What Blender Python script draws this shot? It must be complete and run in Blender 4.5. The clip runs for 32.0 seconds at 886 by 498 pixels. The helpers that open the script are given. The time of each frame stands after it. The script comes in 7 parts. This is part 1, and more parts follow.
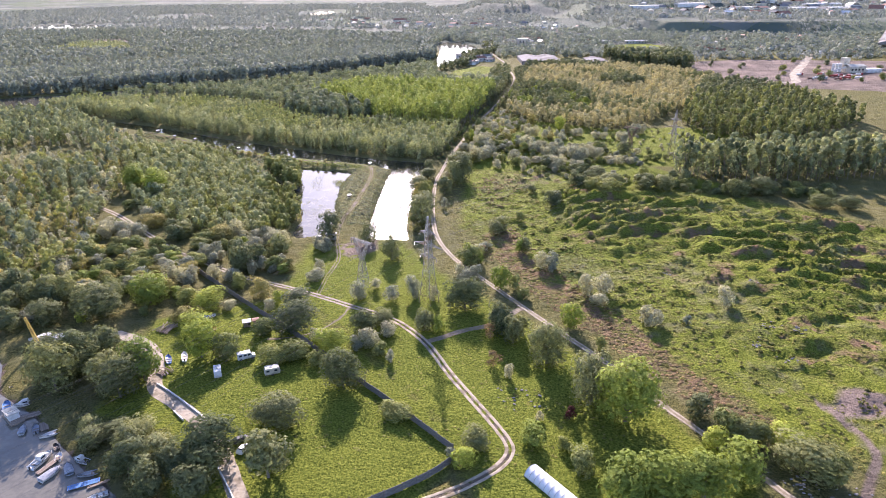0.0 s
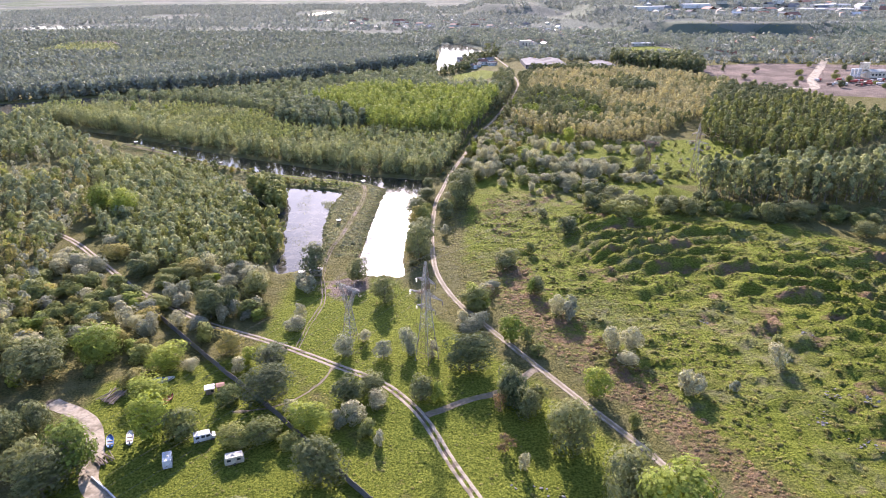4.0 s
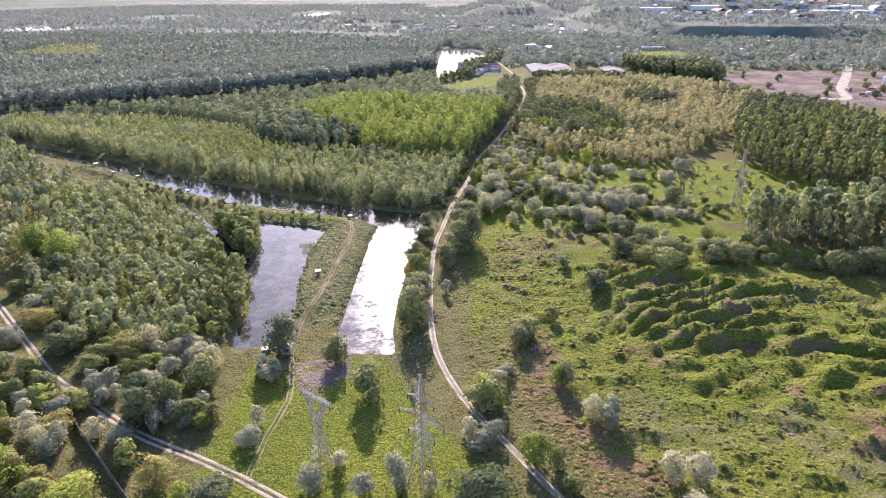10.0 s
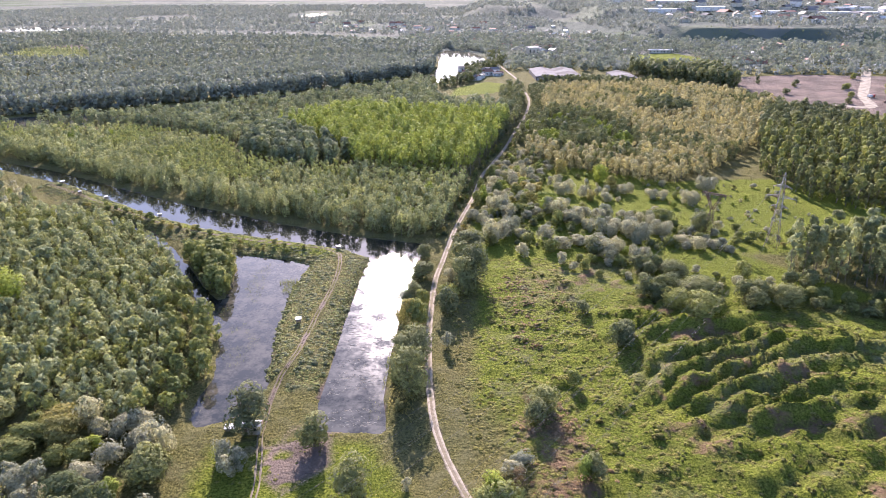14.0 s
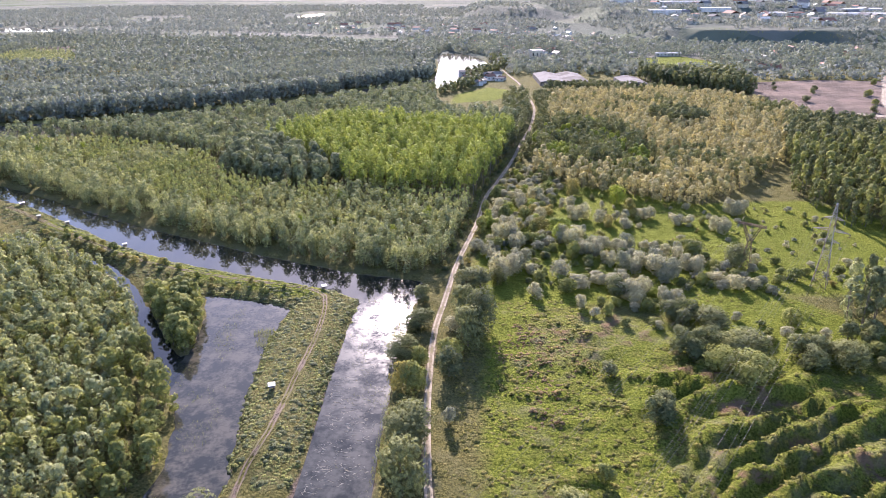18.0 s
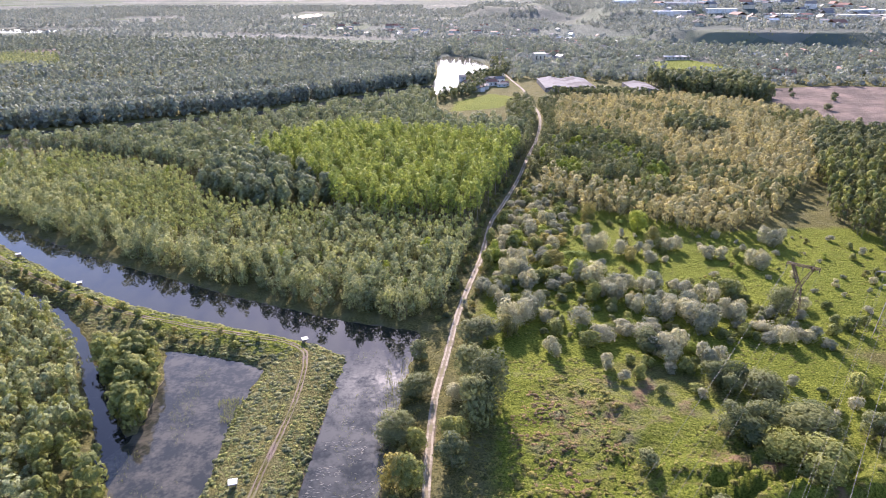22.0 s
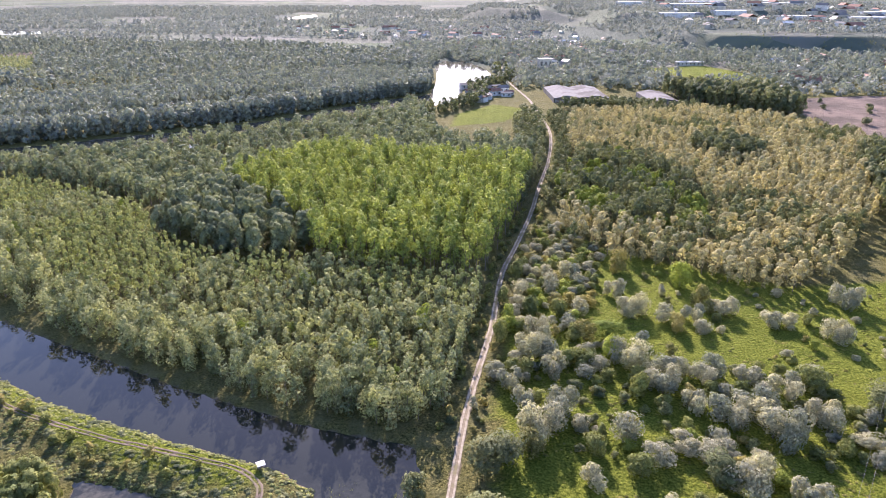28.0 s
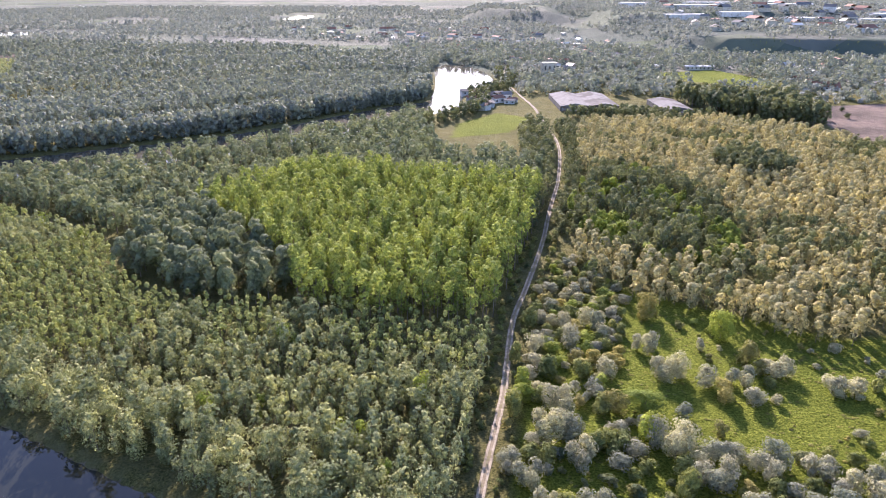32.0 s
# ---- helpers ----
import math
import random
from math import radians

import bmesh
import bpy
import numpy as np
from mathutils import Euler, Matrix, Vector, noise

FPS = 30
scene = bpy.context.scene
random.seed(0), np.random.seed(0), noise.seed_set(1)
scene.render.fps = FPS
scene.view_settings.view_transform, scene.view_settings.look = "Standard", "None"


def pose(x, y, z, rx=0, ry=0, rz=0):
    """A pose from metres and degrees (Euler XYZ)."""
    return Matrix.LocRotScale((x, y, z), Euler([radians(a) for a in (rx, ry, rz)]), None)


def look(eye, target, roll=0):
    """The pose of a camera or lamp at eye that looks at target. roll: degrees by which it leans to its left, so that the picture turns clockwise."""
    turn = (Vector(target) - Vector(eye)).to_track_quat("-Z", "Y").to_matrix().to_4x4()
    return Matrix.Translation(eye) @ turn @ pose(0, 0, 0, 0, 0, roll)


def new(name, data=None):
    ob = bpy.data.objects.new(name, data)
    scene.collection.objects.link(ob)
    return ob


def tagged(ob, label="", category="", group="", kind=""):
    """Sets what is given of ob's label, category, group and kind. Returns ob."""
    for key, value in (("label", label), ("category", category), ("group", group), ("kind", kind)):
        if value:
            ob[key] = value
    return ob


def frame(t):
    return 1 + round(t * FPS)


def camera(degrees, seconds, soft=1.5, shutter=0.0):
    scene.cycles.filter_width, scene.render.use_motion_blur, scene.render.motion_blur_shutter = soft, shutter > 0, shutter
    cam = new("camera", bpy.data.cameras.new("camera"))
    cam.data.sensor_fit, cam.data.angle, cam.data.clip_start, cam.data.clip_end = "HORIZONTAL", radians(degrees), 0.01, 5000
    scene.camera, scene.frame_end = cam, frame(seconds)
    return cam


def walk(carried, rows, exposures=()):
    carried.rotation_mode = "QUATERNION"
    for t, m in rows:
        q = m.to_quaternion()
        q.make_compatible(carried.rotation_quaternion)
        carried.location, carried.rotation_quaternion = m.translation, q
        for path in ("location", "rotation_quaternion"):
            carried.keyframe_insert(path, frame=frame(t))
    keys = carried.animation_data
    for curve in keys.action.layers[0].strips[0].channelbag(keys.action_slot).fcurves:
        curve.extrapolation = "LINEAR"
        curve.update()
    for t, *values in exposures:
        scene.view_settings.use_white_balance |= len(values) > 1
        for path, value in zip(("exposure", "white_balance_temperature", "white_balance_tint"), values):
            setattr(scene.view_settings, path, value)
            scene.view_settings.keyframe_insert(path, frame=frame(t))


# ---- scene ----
# camera: a drone flying straight on at about ten metres a second, 110 m up
cam = camera(67.2, 32.0, soft=0.7)
PATH = [
    (0.0, look((-0.00, 0.00, 110.00), (-0.06, 184.99, 33.99), -0.51)),
    (4.0, look((-0.13, 39.47, 109.95), (-0.14, 224.46, 33.94), -0.44)),
    (8.0, look((-0.34, 78.91, 109.94), (-0.24, 263.91, 33.93), -0.37)),
    (12.0, look((-0.64, 118.33, 109.97), (-0.36, 303.32, 33.96), -0.30)),
    (16.0, look((-1.02, 157.71, 110.05), (-0.51, 342.70, 34.03), -0.23)),
    (20.0, look((-1.48, 197.07, 110.17), (-0.68, 382.05, 34.14), -0.16)),
    (24.0, look((-2.02, 236.40, 110.33), (-0.87, 421.38, 34.29), -0.09)),
    (28.0, look((-2.65, 275.70, 110.53), (-1.09, 460.67, 34.47), -0.02)),
    (32.0, look((-3.36, 314.97, 110.77), (-1.33, 499.93, 34.70), 0.06)),
]
walk(cam, PATH, [(0.0, 1.44, 6200, 32), (32.0, 1.44, 6200, 32)])

# ---- light ----
SUN_EL, SUN_AZ = radians(24.2), radians(-4.2)
world = bpy.data.worlds.new("world")
scene.world = world
world.use_nodes = True
wn = world.node_tree
sky = wn.nodes.new("ShaderNodeTexSky")
sky.sky_type = "NISHITA"
sky.sun_disc = False
sky.sun_elevation, sky.sun_rotation = SUN_EL, SUN_AZ
sky.air_density, sky.dust_density = 1.0, 0.6
sky.ozone_density = 3.0
wn.links.new(sky.outputs[0], wn.nodes["Background"].inputs[0])
wn.nodes["Background"].inputs[1].default_value = 0.113
sun = new("sun", bpy.data.lights.new("sun", "SUN"))
sun.data.energy, sun.data.angle, sun.data.color = 5.0, radians(0.53), (1.0, 0.915, 0.79)
sun_dir = Vector((math.sin(SUN_AZ) * math.cos(SUN_EL), math.cos(SUN_AZ) * math.cos(SUN_EL), math.sin(SUN_EL)))
sun.matrix_world = look(sun_dir * 300, (0, 0, 0))

# ---- materials ----
def mat(name):
    m = bpy.data.materials.new(name)
    m.use_nodes = True
    nt = m.node_tree
    return m, nt, nt.nodes["Principled BSDF"], nt.nodes["Material Output"]


def node(nt, kind, **sets):
    n = nt.nodes.new(kind)
    for key, value in sets.items():
        n.inputs[key.replace("_", " ")].default_value = value
    return n


def math_node(nt, op, a, b):
    n = nt.nodes.new("ShaderNodeMath")
    n.operation = op
    for k, v in enumerate((a, b)):
        if hasattr(v, "links"):
            nt.links.new(v, n.inputs[k])
        else:
            n.inputs[k].default_value = v
    return n.outputs[0]


def ramp(nt, fac, stops):
    n = nt.nodes.new("ShaderNodeValToRGB")
    e = n.color_ramp.elements
    while len(e) < len(stops):
        e.new(0.5)
    for el, (p, c) in zip(e, stops):
        el.position, el.color = p, (*c, 1)
    nt.links.new(fac, n.inputs[0])
    return n.outputs[0]


def mix(nt, fac, a, b, mode="MIX"):
    n = nt.nodes.new("ShaderNodeMix")
    n.data_type, n.blend_type = "RGBA", mode
    for sock, v in ((n.inputs[0], fac), (n.inputs[6], a), (n.inputs[7], b)):
        if hasattr(v, "links"):
            nt.links.new(v, sock)
        elif isinstance(v, (int, float)):
            sock.default_value = v
        else:
            sock.default_value = (*v, 1)
    return n.outputs[2]


def noise_tex(nt, scale, detail=4.0, rough=0.55, coord="Object"):
    n = node(nt, "ShaderNodeTexNoise", Scale=scale, Detail=detail, Roughness=rough)
    c = nt.nodes.new("ShaderNodeTexCoord")
    nt.links.new(c.outputs[coord], n.inputs["Vector"])
    return n.outputs["Fac"]


def bump(nt, b, height, strength, dist):
    n = node(nt, "ShaderNodeBump", Strength=strength, Distance=dist)
    nt.links.new(height, n.inputs["Height"])
    nt.links.new(n.outputs[0], b.inputs["Normal"])


def surface(name, c1, c2, scale=3.0, rough=0.8, metal=0.0, bump_d=0.0, spec=0.4, stain=None):
    """A worn surface: two tones mixed by noise at two scales, with fine relief."""
    m, nt, b, out = mat(name)
    f1 = noise_tex(nt, scale, 6)
    f2 = noise_tex(nt, scale * 0.17, 3)
    col = mix(nt, ramp(nt, f1, [(0.35, (0, 0, 0)), (0.65, (1, 1, 1))]), c1, c2)
    if stain:
        col = mix(nt, ramp(nt, f2, [(0.5, (0, 0, 0)), (0.62, (1, 1, 1))]), col, stain)
    nt.links.new(col, b.inputs["Base Color"])
    b.inputs["Roughness"].default_value = rough
    b.inputs["Metallic"].default_value = metal
    b.inputs["Specular IOR Level"].default_value = spec
    if bump_d:
        bump(nt, b, f1, 0.6, bump_d)
    return m


def foliage(name, dark, light, warm, through_share=0.27, grain=4.6, gap=0.44, vary=1.0):
    """Leaves: sprigs broken up into small leaves, toned by tree and by sprig, partly lit through from behind."""
    m, nt, b, out = mat(name)
    geo = nt.nodes.new("ShaderNodeNewGeometry")
    info = nt.nodes.new("ShaderNodeObjectInfo")
    att = nt.nodes.new("ShaderNodeAttribute")
    att.attribute_name = "tint"
    tree = math_node(nt, "FRACT", math_node(nt, "ADD", info.outputs["Random"], att.outputs["Fac"]), 0.0)
    dark, light, warm = ((1.05 * c[0], c[1], c[2]) for c in (dark, light, warm))
    col = ramp(nt, geo.outputs["Random Per Island"], [(0.0, dark), (0.8, light), (1.0, tuple(0.5 * (p + q) for p, q in zip(light, warm)))])
    tone = ramp(nt, tree, [(0.0, tuple(1 - vary * k for k in (0.40, 0.32, 0.28))), (0.5, (1, 1, 1)), (1.0, tuple(1 + vary * k for k in (0.24, 0.21, 0.05)))])
    col = mix(nt, 1.0, col, tone, "MULTIPLY")
    leaf = noise_tex(nt, grain, 2.5, 0.6)
    col = mix(nt, 1.0, col, ramp(nt, leaf, [(0.40, tuple(1 - vary * k for k in (0.38, 0.34, 0.30))), (0.60, tuple(1 + vary * k for k in (0.30, 0.26, 0.15)))]), "MULTIPLY")
    nt.links.new(col, b.inputs["Base Color"])
    b.inputs["Roughness"].default_value = 0.7
    b.inputs["Specular IOR Level"].default_value = 0.05
    bump(nt, b, leaf, vary, 0.22)
    tl = nt.nodes.new("ShaderNodeBsdfTranslucent")
    nt.links.new(mix(nt, 1.0, col, (1.15, 1.15, 0.88), "MULTIPLY"), tl.inputs["Color"])
    ms = nt.nodes.new("ShaderNodeMixShader")
    ms.inputs[0].default_value = through_share
    nt.links.new(b.outputs[0], ms.inputs[1])
    nt.links.new(tl.outputs[0], ms.inputs[2])
    hole = noise_tex(nt, grain * 0.8, 1.5, 0.5)
    cut = math_node(nt, "GREATER_THAN", hole, gap)
    tr = nt.nodes.new("ShaderNodeBsdfTransparent")
    mh = nt.nodes.new("ShaderNodeMixShader")
    nt.links.new(cut, mh.inputs[0])
    nt.links.new(tr.outputs[0], mh.inputs[1])
    nt.links.new(ms.outputs[0], mh.inputs[2])
    nt.links.new(mh.outputs[0], out.inputs["Surface"])
    return m


LEAF = {
    "willow": foliage("willow_leaves", (0.262, 0.300, 0.150), (0.415, 0.452, 0.238), (0.490, 0.515, 0.285)),
    "young": foliage("young_poplar_leaves", (0.268, 0.318, 0.120), (0.425, 0.475, 0.195), (0.520, 0.560, 0.255)),
    "sallow": foliage("sallow_leaves", (0.284, 0.325, 0.171), (0.423, 0.461, 0.248), (0.461, 0.504, 0.268)),
    "poplar": foliage("poplar_leaves", (0.235, 0.302, 0.078), (0.388, 0.458, 0.125), (0.49, 0.545, 0.165)),
    "dark": foliage("dark_leaves", (0.196, 0.236, 0.145), (0.292, 0.338, 0.205), (0.340, 0.368, 0.222)),
    # bluer, flatter leaf tones stand in for distance haze on the far woods
    "far": foliage("hazed_far_leaves", (0.217, 0.252, 0.248), (0.321, 0.367, 0.282), (0.374, 0.413, 0.310), 0.22, 1.9, 0.40, 0.7),
    "yellow": foliage("blossom_leaves", (0.425, 0.398, 0.215), (0.545, 0.512, 0.285), (0.60, 0.565, 0.33)),
    "silver": foliage("silver_leaves", (0.318, 0.332, 0.240), (0.492, 0.502, 0.385), (0.58, 0.582, 0.455), 0.36, 5.0),
    "bush": foliage("bush_leaves", (0.190, 0.226, 0.085), (0.292, 0.325, 0.117), (0.361, 0.363, 0.139)),
    "lime": foliage("lime_leaves", (0.231, 0.298, 0.063), (0.337, 0.407, 0.090), (0.406, 0.447, 0.109)),
    "reed": foliage("reed_leaves", (0.271, 0.260, 0.090), (0.392, 0.362, 0.135), (0.496, 0.441, 0.190)),
    "rust": foliage("rust_weed_leaves", (0.245, 0.175, 0.100), (0.350, 0.255, 0.150), (0.40, 0.31, 0.18), 0.4, 5.0),
    "deep": foliage("deep_green_leaves", (0.137, 0.166, 0.090), (0.216, 0.244, 0.129), (0.291, 0.308, 0.153)),
    "purple": foliage("purple_leaves", (0.082, 0.030, 0.029), (0.143, 0.055, 0.048), (0.194, 0.085, 0.064)),
    "old_willow": foliage("old_willow_leaves", (0.159, 0.185, 0.090), (0.245, 0.275, 0.132), (0.292, 0.310, 0.151)),
    "broad": foliage("broad_tree_leaves", (0.180, 0.240, 0.050), (0.290, 0.365, 0.078), (0.36, 0.42, 0.11)),
    # greyed, blued leaf colour that imitates haze over the far town and plain
    "pale": foliage("hazed_pale_leaves", (0.261, 0.297, 0.281), (0.345, 0.380, 0.362), (0.392, 0.416, 0.399), 0.25, 1.5, 0.36, 0.5),
    "herb": foliage("herb_leaves", (0.205, 0.209, 0.064), (0.275, 0.271, 0.088), (0.329, 0.310, 0.119), 0.4, 5.0),
}
BARK = surface("bark", (0.16, 0.13, 0.10), (0.28, 0.24, 0.19), 6, 0.9)
STEEL = surface("painted_steel", (0.30, 0.29, 0.27), (0.46, 0.44, 0.41), 2, 0.6, 0.1, stain=(0.25, 0.15, 0.10))
RUSTY = surface("rusty_steel", (0.13, 0.08, 0.06), (0.24, 0.16, 0.12), 3, 0.7, 0.2)
CONCRETE = surface("grey_concrete", (0.13, 0.122, 0.115), (0.22, 0.21, 0.195), 1.5, 0.9, 0, 0.01, stain=(0.085, 0.08, 0.072))
TRAIL = surface("worn_soil", (0.18, 0.145, 0.095), (0.28, 0.230, 0.155), 1.2, 0.95, 0, 0.05, stain=(0.19, 0.17, 0.08))
BROWN_SOIL = surface("brown_soil", (0.145, 0.110, 0.078), (0.235, 0.182, 0.128), 1.2, 0.95, 0, 0.05, stain=(0.15, 0.14, 0.065))
DRY_STALK = surface("dry_stalks", (0.34, 0.31, 0.24), (0.56, 0.52, 0.42), 8, 0.9)
DIRT = surface("pale_dirt", (0.30, 0.252, 0.182), (0.44, 0.380, 0.285), 1.2, 0.95, 0, 0.05, stain=(0.20, 0.165, 0.11))


def ground_material():
    m, nt, b, out = mat("meadow_ground")
    att = {}
    for key in ("soil", "lush", "rust", "dry", "plain"):
        a = nt.nodes.new("ShaderNodeAttribute")
        a.attribute_name = key
        att[key] = a.outputs["Fac"]
    fine, mid, wide = noise_tex(nt, 1.5, 8, 0.78), noise_tex(nt, 0.16, 6, 0.62), noise_tex(nt, 0.03, 4)
    tuss = noise_tex(nt, 0.55, 4, 0.6)
    col = ramp(nt, fine, [(0.38, (0.044, 0.048, 0.016)), (0.50, (0.158, 0.152, 0.052)), (0.62, (0.312, 0.280, 0.110))])
    col = mix(nt, ramp(nt, mid, [(0.42, (0, 0, 0)), (0.66, (0.8, 0.8, 0.8))]), col, (0.205, 0.195, 0.095))
    lushc = ramp(nt, fine, [(0.38, (0.056, 0.080, 0.012)), (0.5, (0.180, 0.218, 0.032)), (0.62, (0.325, 0.352, 0.062))])

    def soften(sock, noise_s, sharp):
        s = math_node(nt, "ADD", sock, math_node(nt, "MULTIPLY", math_node(nt, "SUBTRACT", noise_s, 0.5), sharp))
        return ramp(nt, s, [(0.35, (0, 0, 0)), (0.65, (1, 1, 1))])

    # the patchwork of far fields, its tones greyed to imitate distance haze
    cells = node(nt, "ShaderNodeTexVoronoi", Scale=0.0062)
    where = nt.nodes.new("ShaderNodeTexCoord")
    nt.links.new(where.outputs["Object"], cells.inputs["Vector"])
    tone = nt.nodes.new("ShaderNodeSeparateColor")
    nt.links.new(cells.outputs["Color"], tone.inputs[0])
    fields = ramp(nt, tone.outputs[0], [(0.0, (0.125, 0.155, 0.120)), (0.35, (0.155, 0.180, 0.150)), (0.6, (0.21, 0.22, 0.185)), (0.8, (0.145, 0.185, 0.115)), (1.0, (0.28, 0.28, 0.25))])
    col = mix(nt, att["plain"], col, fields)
    col = mix(nt, soften(att["lush"], mid, 0.9), col, lushc)
    col = mix(nt, soften(att["dry"], mid, 1.1), col, mix(nt, fine, (0.175, 0.165, 0.090), (0.29, 0.265, 0.165)))
    col = mix(nt, soften(att["rust"], mid, 1.6), col, mix(nt, fine, (0.185, 0.120, 0.070), (0.33, 0.225, 0.140)))
    col = mix(nt, soften(att["soil"], fine, 0.9), col, mix(nt, ramp(nt, math_node(nt, "ADD", math_node(nt, "MULTIPLY", mid, 0.4), math_node(nt, "MULTIPLY", wide, 0.6)), [(0.42, (0, 0, 0)), (0.58, (1, 1, 1))]), mix(nt, fine, (0.125, 0.098, 0.085), (0.25, 0.200, 0.172)), mix(nt, fine, (0.20, 0.155, 0.130), (0.37, 0.300, 0.250))))
    col = mix(nt, 1.0, col, ramp(nt, wide, [(0.3, (0.78, 0.81, 0.78)), (0.7, (1.05, 1.01, 0.98))]), "MULTIPLY")
    nt.links.new(col, b.inputs["Base Color"])
    b.inputs["Roughness"].default_value = 0.95
    b.inputs["Specular IOR Level"].default_value = 0.04
    bump(nt, b, math_node(nt, "ADD", math_node(nt, "ADD", fine, math_node(nt, "MULTIPLY", mid, 1.5)), math_node(nt, "MULTIPLY", tuss, 1.3)), 1.0, 1.0)
    return m


GROUND = ground_material()


def water_material(name, deep, scum, scum_share, rough, wave, film, calm_from=None):
    """Murky water with scum; beyond calm_from (metres along y) the wind no longer ruffles it."""
    m, nt, b, out = mat(name)
    f = noise_tex(nt, 0.16, 8, 0.68)
    g = noise_tex(nt, 0.9, 5, 0.6)
    s = math_node(nt, "ADD", math_node(nt, "MULTIPLY", f, 0.7), math_node(nt, "MULTIPLY", g, 0.3))
    fac = ramp(nt, s, [(0.50 - scum_share * 0.5, (0, 0, 0)), (0.62 - scum_share * 0.3, (1, 1, 1))])
    ruffle = 1.0
    if calm_from:
        c = nt.nodes.new("ShaderNodeTexCoord")
        sep = nt.nodes.new("ShaderNodeSeparateXYZ")
        nt.links.new(c.outputs["Object"], sep.inputs[0])
        y = math_node(nt, "ADD", sep.outputs["Y"], math_node(nt, "MULTIPLY", math_node(nt, "SUBTRACT", f, 0.5), 40.0))
        n = nt.nodes.new("ShaderNodeMapRange")
        nt.links.new(y, n.inputs[0])
        for k, v in ((1, calm_from - 9), (2, calm_from + 9), (3, 1.0), (4, 0.0)):
            n.inputs[k].default_value = v
        ruffle = n.outputs[0]
        fac = math_node(nt, "MULTIPLY", fac, ruffle)
    nt.links.new(mix(nt, fac, deep, scum), b.inputs["Base Color"])
    b.inputs["IOR"].default_value = 1.45
    r = math_node(nt, "ADD", math_node(nt, "MULTIPLY", fac, film), math_node(nt, "ADD", 0.018, math_node(nt, "MULTIPLY", ruffle, rough - 0.018)))
    nt.links.new(r, b.inputs["Roughness"])
    w = math_node(nt, "MULTIPLY", noise_tex(nt, 2.2, 5, 0.65), math_node(nt, "ADD", 0.1, math_node(nt, "MULTIPLY", ruffle, 0.9)))
    bump(nt, b, w, wave, 0.12)
    return m


WATER_CANAL = water_material("canal_water", (0.022, 0.024, 0.019), (0.08, 0.08, 0.068), 0.20, 0.046, 0.055, 0.07, 396.0)
WATER_POND = water_material("pond_water", (0.030, 0.032, 0.026), (0.10, 0.092, 0.07), 0.10, 0.02, 0.01, 0.02)
WATER_DARK = water_material("channel_water", (0.014, 0.016, 0.014), (0.03, 0.03, 0.024), 0.0, 0.02, 0.03, 0.02)
WATER_RIVER = water_material("river_water", (0.10, 0.092, 0.068), (0.13, 0.12, 0.09), 0.1, 0.06, 0.06, 0.03)
WATER_HARBOUR = water_material("harbour_water", (0.125, 0.118, 0.095), (0.17, 0.16, 0.125), 0.1, 0.05, 0.04, 0.02)
WHITE = surface("white_paint", (0.62, 0.62, 0.60), (0.78, 0.78, 0.76), 1.5, 0.5, stain=(0.50, 0.48, 0.43))
CREAM = surface("cream_paint", (0.52, 0.48, 0.38), (0.66, 0.61, 0.50), 1.5, 0.55, stain=(0.40, 0.35, 0.27))
BLUE = surface("blue_paint", (0.05, 0.16, 0.38), (0.09, 0.24, 0.50), 1.5, 0.45)
RED = surface("red_paint", (0.35, 0.06, 0.05), (0.48, 0.10, 0.07), 1.5, 0.5)
GREY_COVER = surface("grey_tarpaulin", (0.24, 0.26, 0.29), (0.36, 0.38, 0.41), 1.2, 0.65)
DARK = surface("dark_rubber", (0.03, 0.03, 0.032), (0.06, 0.06, 0.06), 2, 0.6)
TILE = surface("brown_roof", (0.24, 0.12, 0.08), (0.36, 0.19, 0.13), 0.8, 0.8)
ROOF_GREY = surface("grey_sheet_roof", (0.205, 0.198, 0.190), (0.26, 0.251, 0.24), 0.3, 0.95, spec=0.1, stain=(0.13, 0.122, 0.115))
PLANK = surface("weathered_wood", (0.22, 0.17, 0.13), (0.36, 0.29, 0.23), 3, 0.85)
YELLOW_PAINT = surface("yellow_paint", (0.60, 0.42, 0.08), (0.70, 0.52, 0.14), 2, 0.55, stain=(0.35, 0.2, 0.08))
FILM = surface("white_film", (0.66, 0.67, 0.68), (0.78, 0.79, 0.80), 0.7, 0.4)
GLASS = surface("dark_window_glass", (0.03, 0.035, 0.04), (0.05, 0.055, 0.06), 1, 0.08, spec=0.7)
WIRE = surface("wire_metal", (0.10, 0.10, 0.10), (0.16, 0.16, 0.16), 1, 0.5, 0.6)
ASH = surface("grey_rubble", (0.20, 0.185, 0.17), (0.33, 0.305, 0.28), 1.5, 0.9)

# ---- plan tools ----
RNG = np.random.default_rng(7)
LATTICE = RNG.random((256, 256))


def vnoise(x, y):
    """Smooth value noise in 0..1 on arrays."""
    xi, yi = np.floor(x).astype(int), np.floor(y).astype(int)
    fx, fy = x - xi, y - yi
    fx, fy = fx * fx * (3 - 2 * fx), fy * fy * (3 - 2 * fy)
    a, b = LATTICE[xi & 255, yi & 255], LATTICE[(xi + 1) & 255, yi & 255]
    c, d = LATTICE[xi & 255, (yi + 1) & 255], LATTICE[(xi + 1) & 255, (yi + 1) & 255]
    return (a * (1 - fx) + b * fx) * (1 - fy) + (c * (1 - fx) + d * fx) * fy


def fbm(x, y, octaves=4):
    s, amp, tot = 0.0, 1.0, 0.0
    for k in range(octaves):
        s = s + amp * vnoise(x * 2 ** k + 17.3 * k, y * 2 ** k + 5.1 * k)
        tot += amp
        amp *= 0.5
    return s / tot


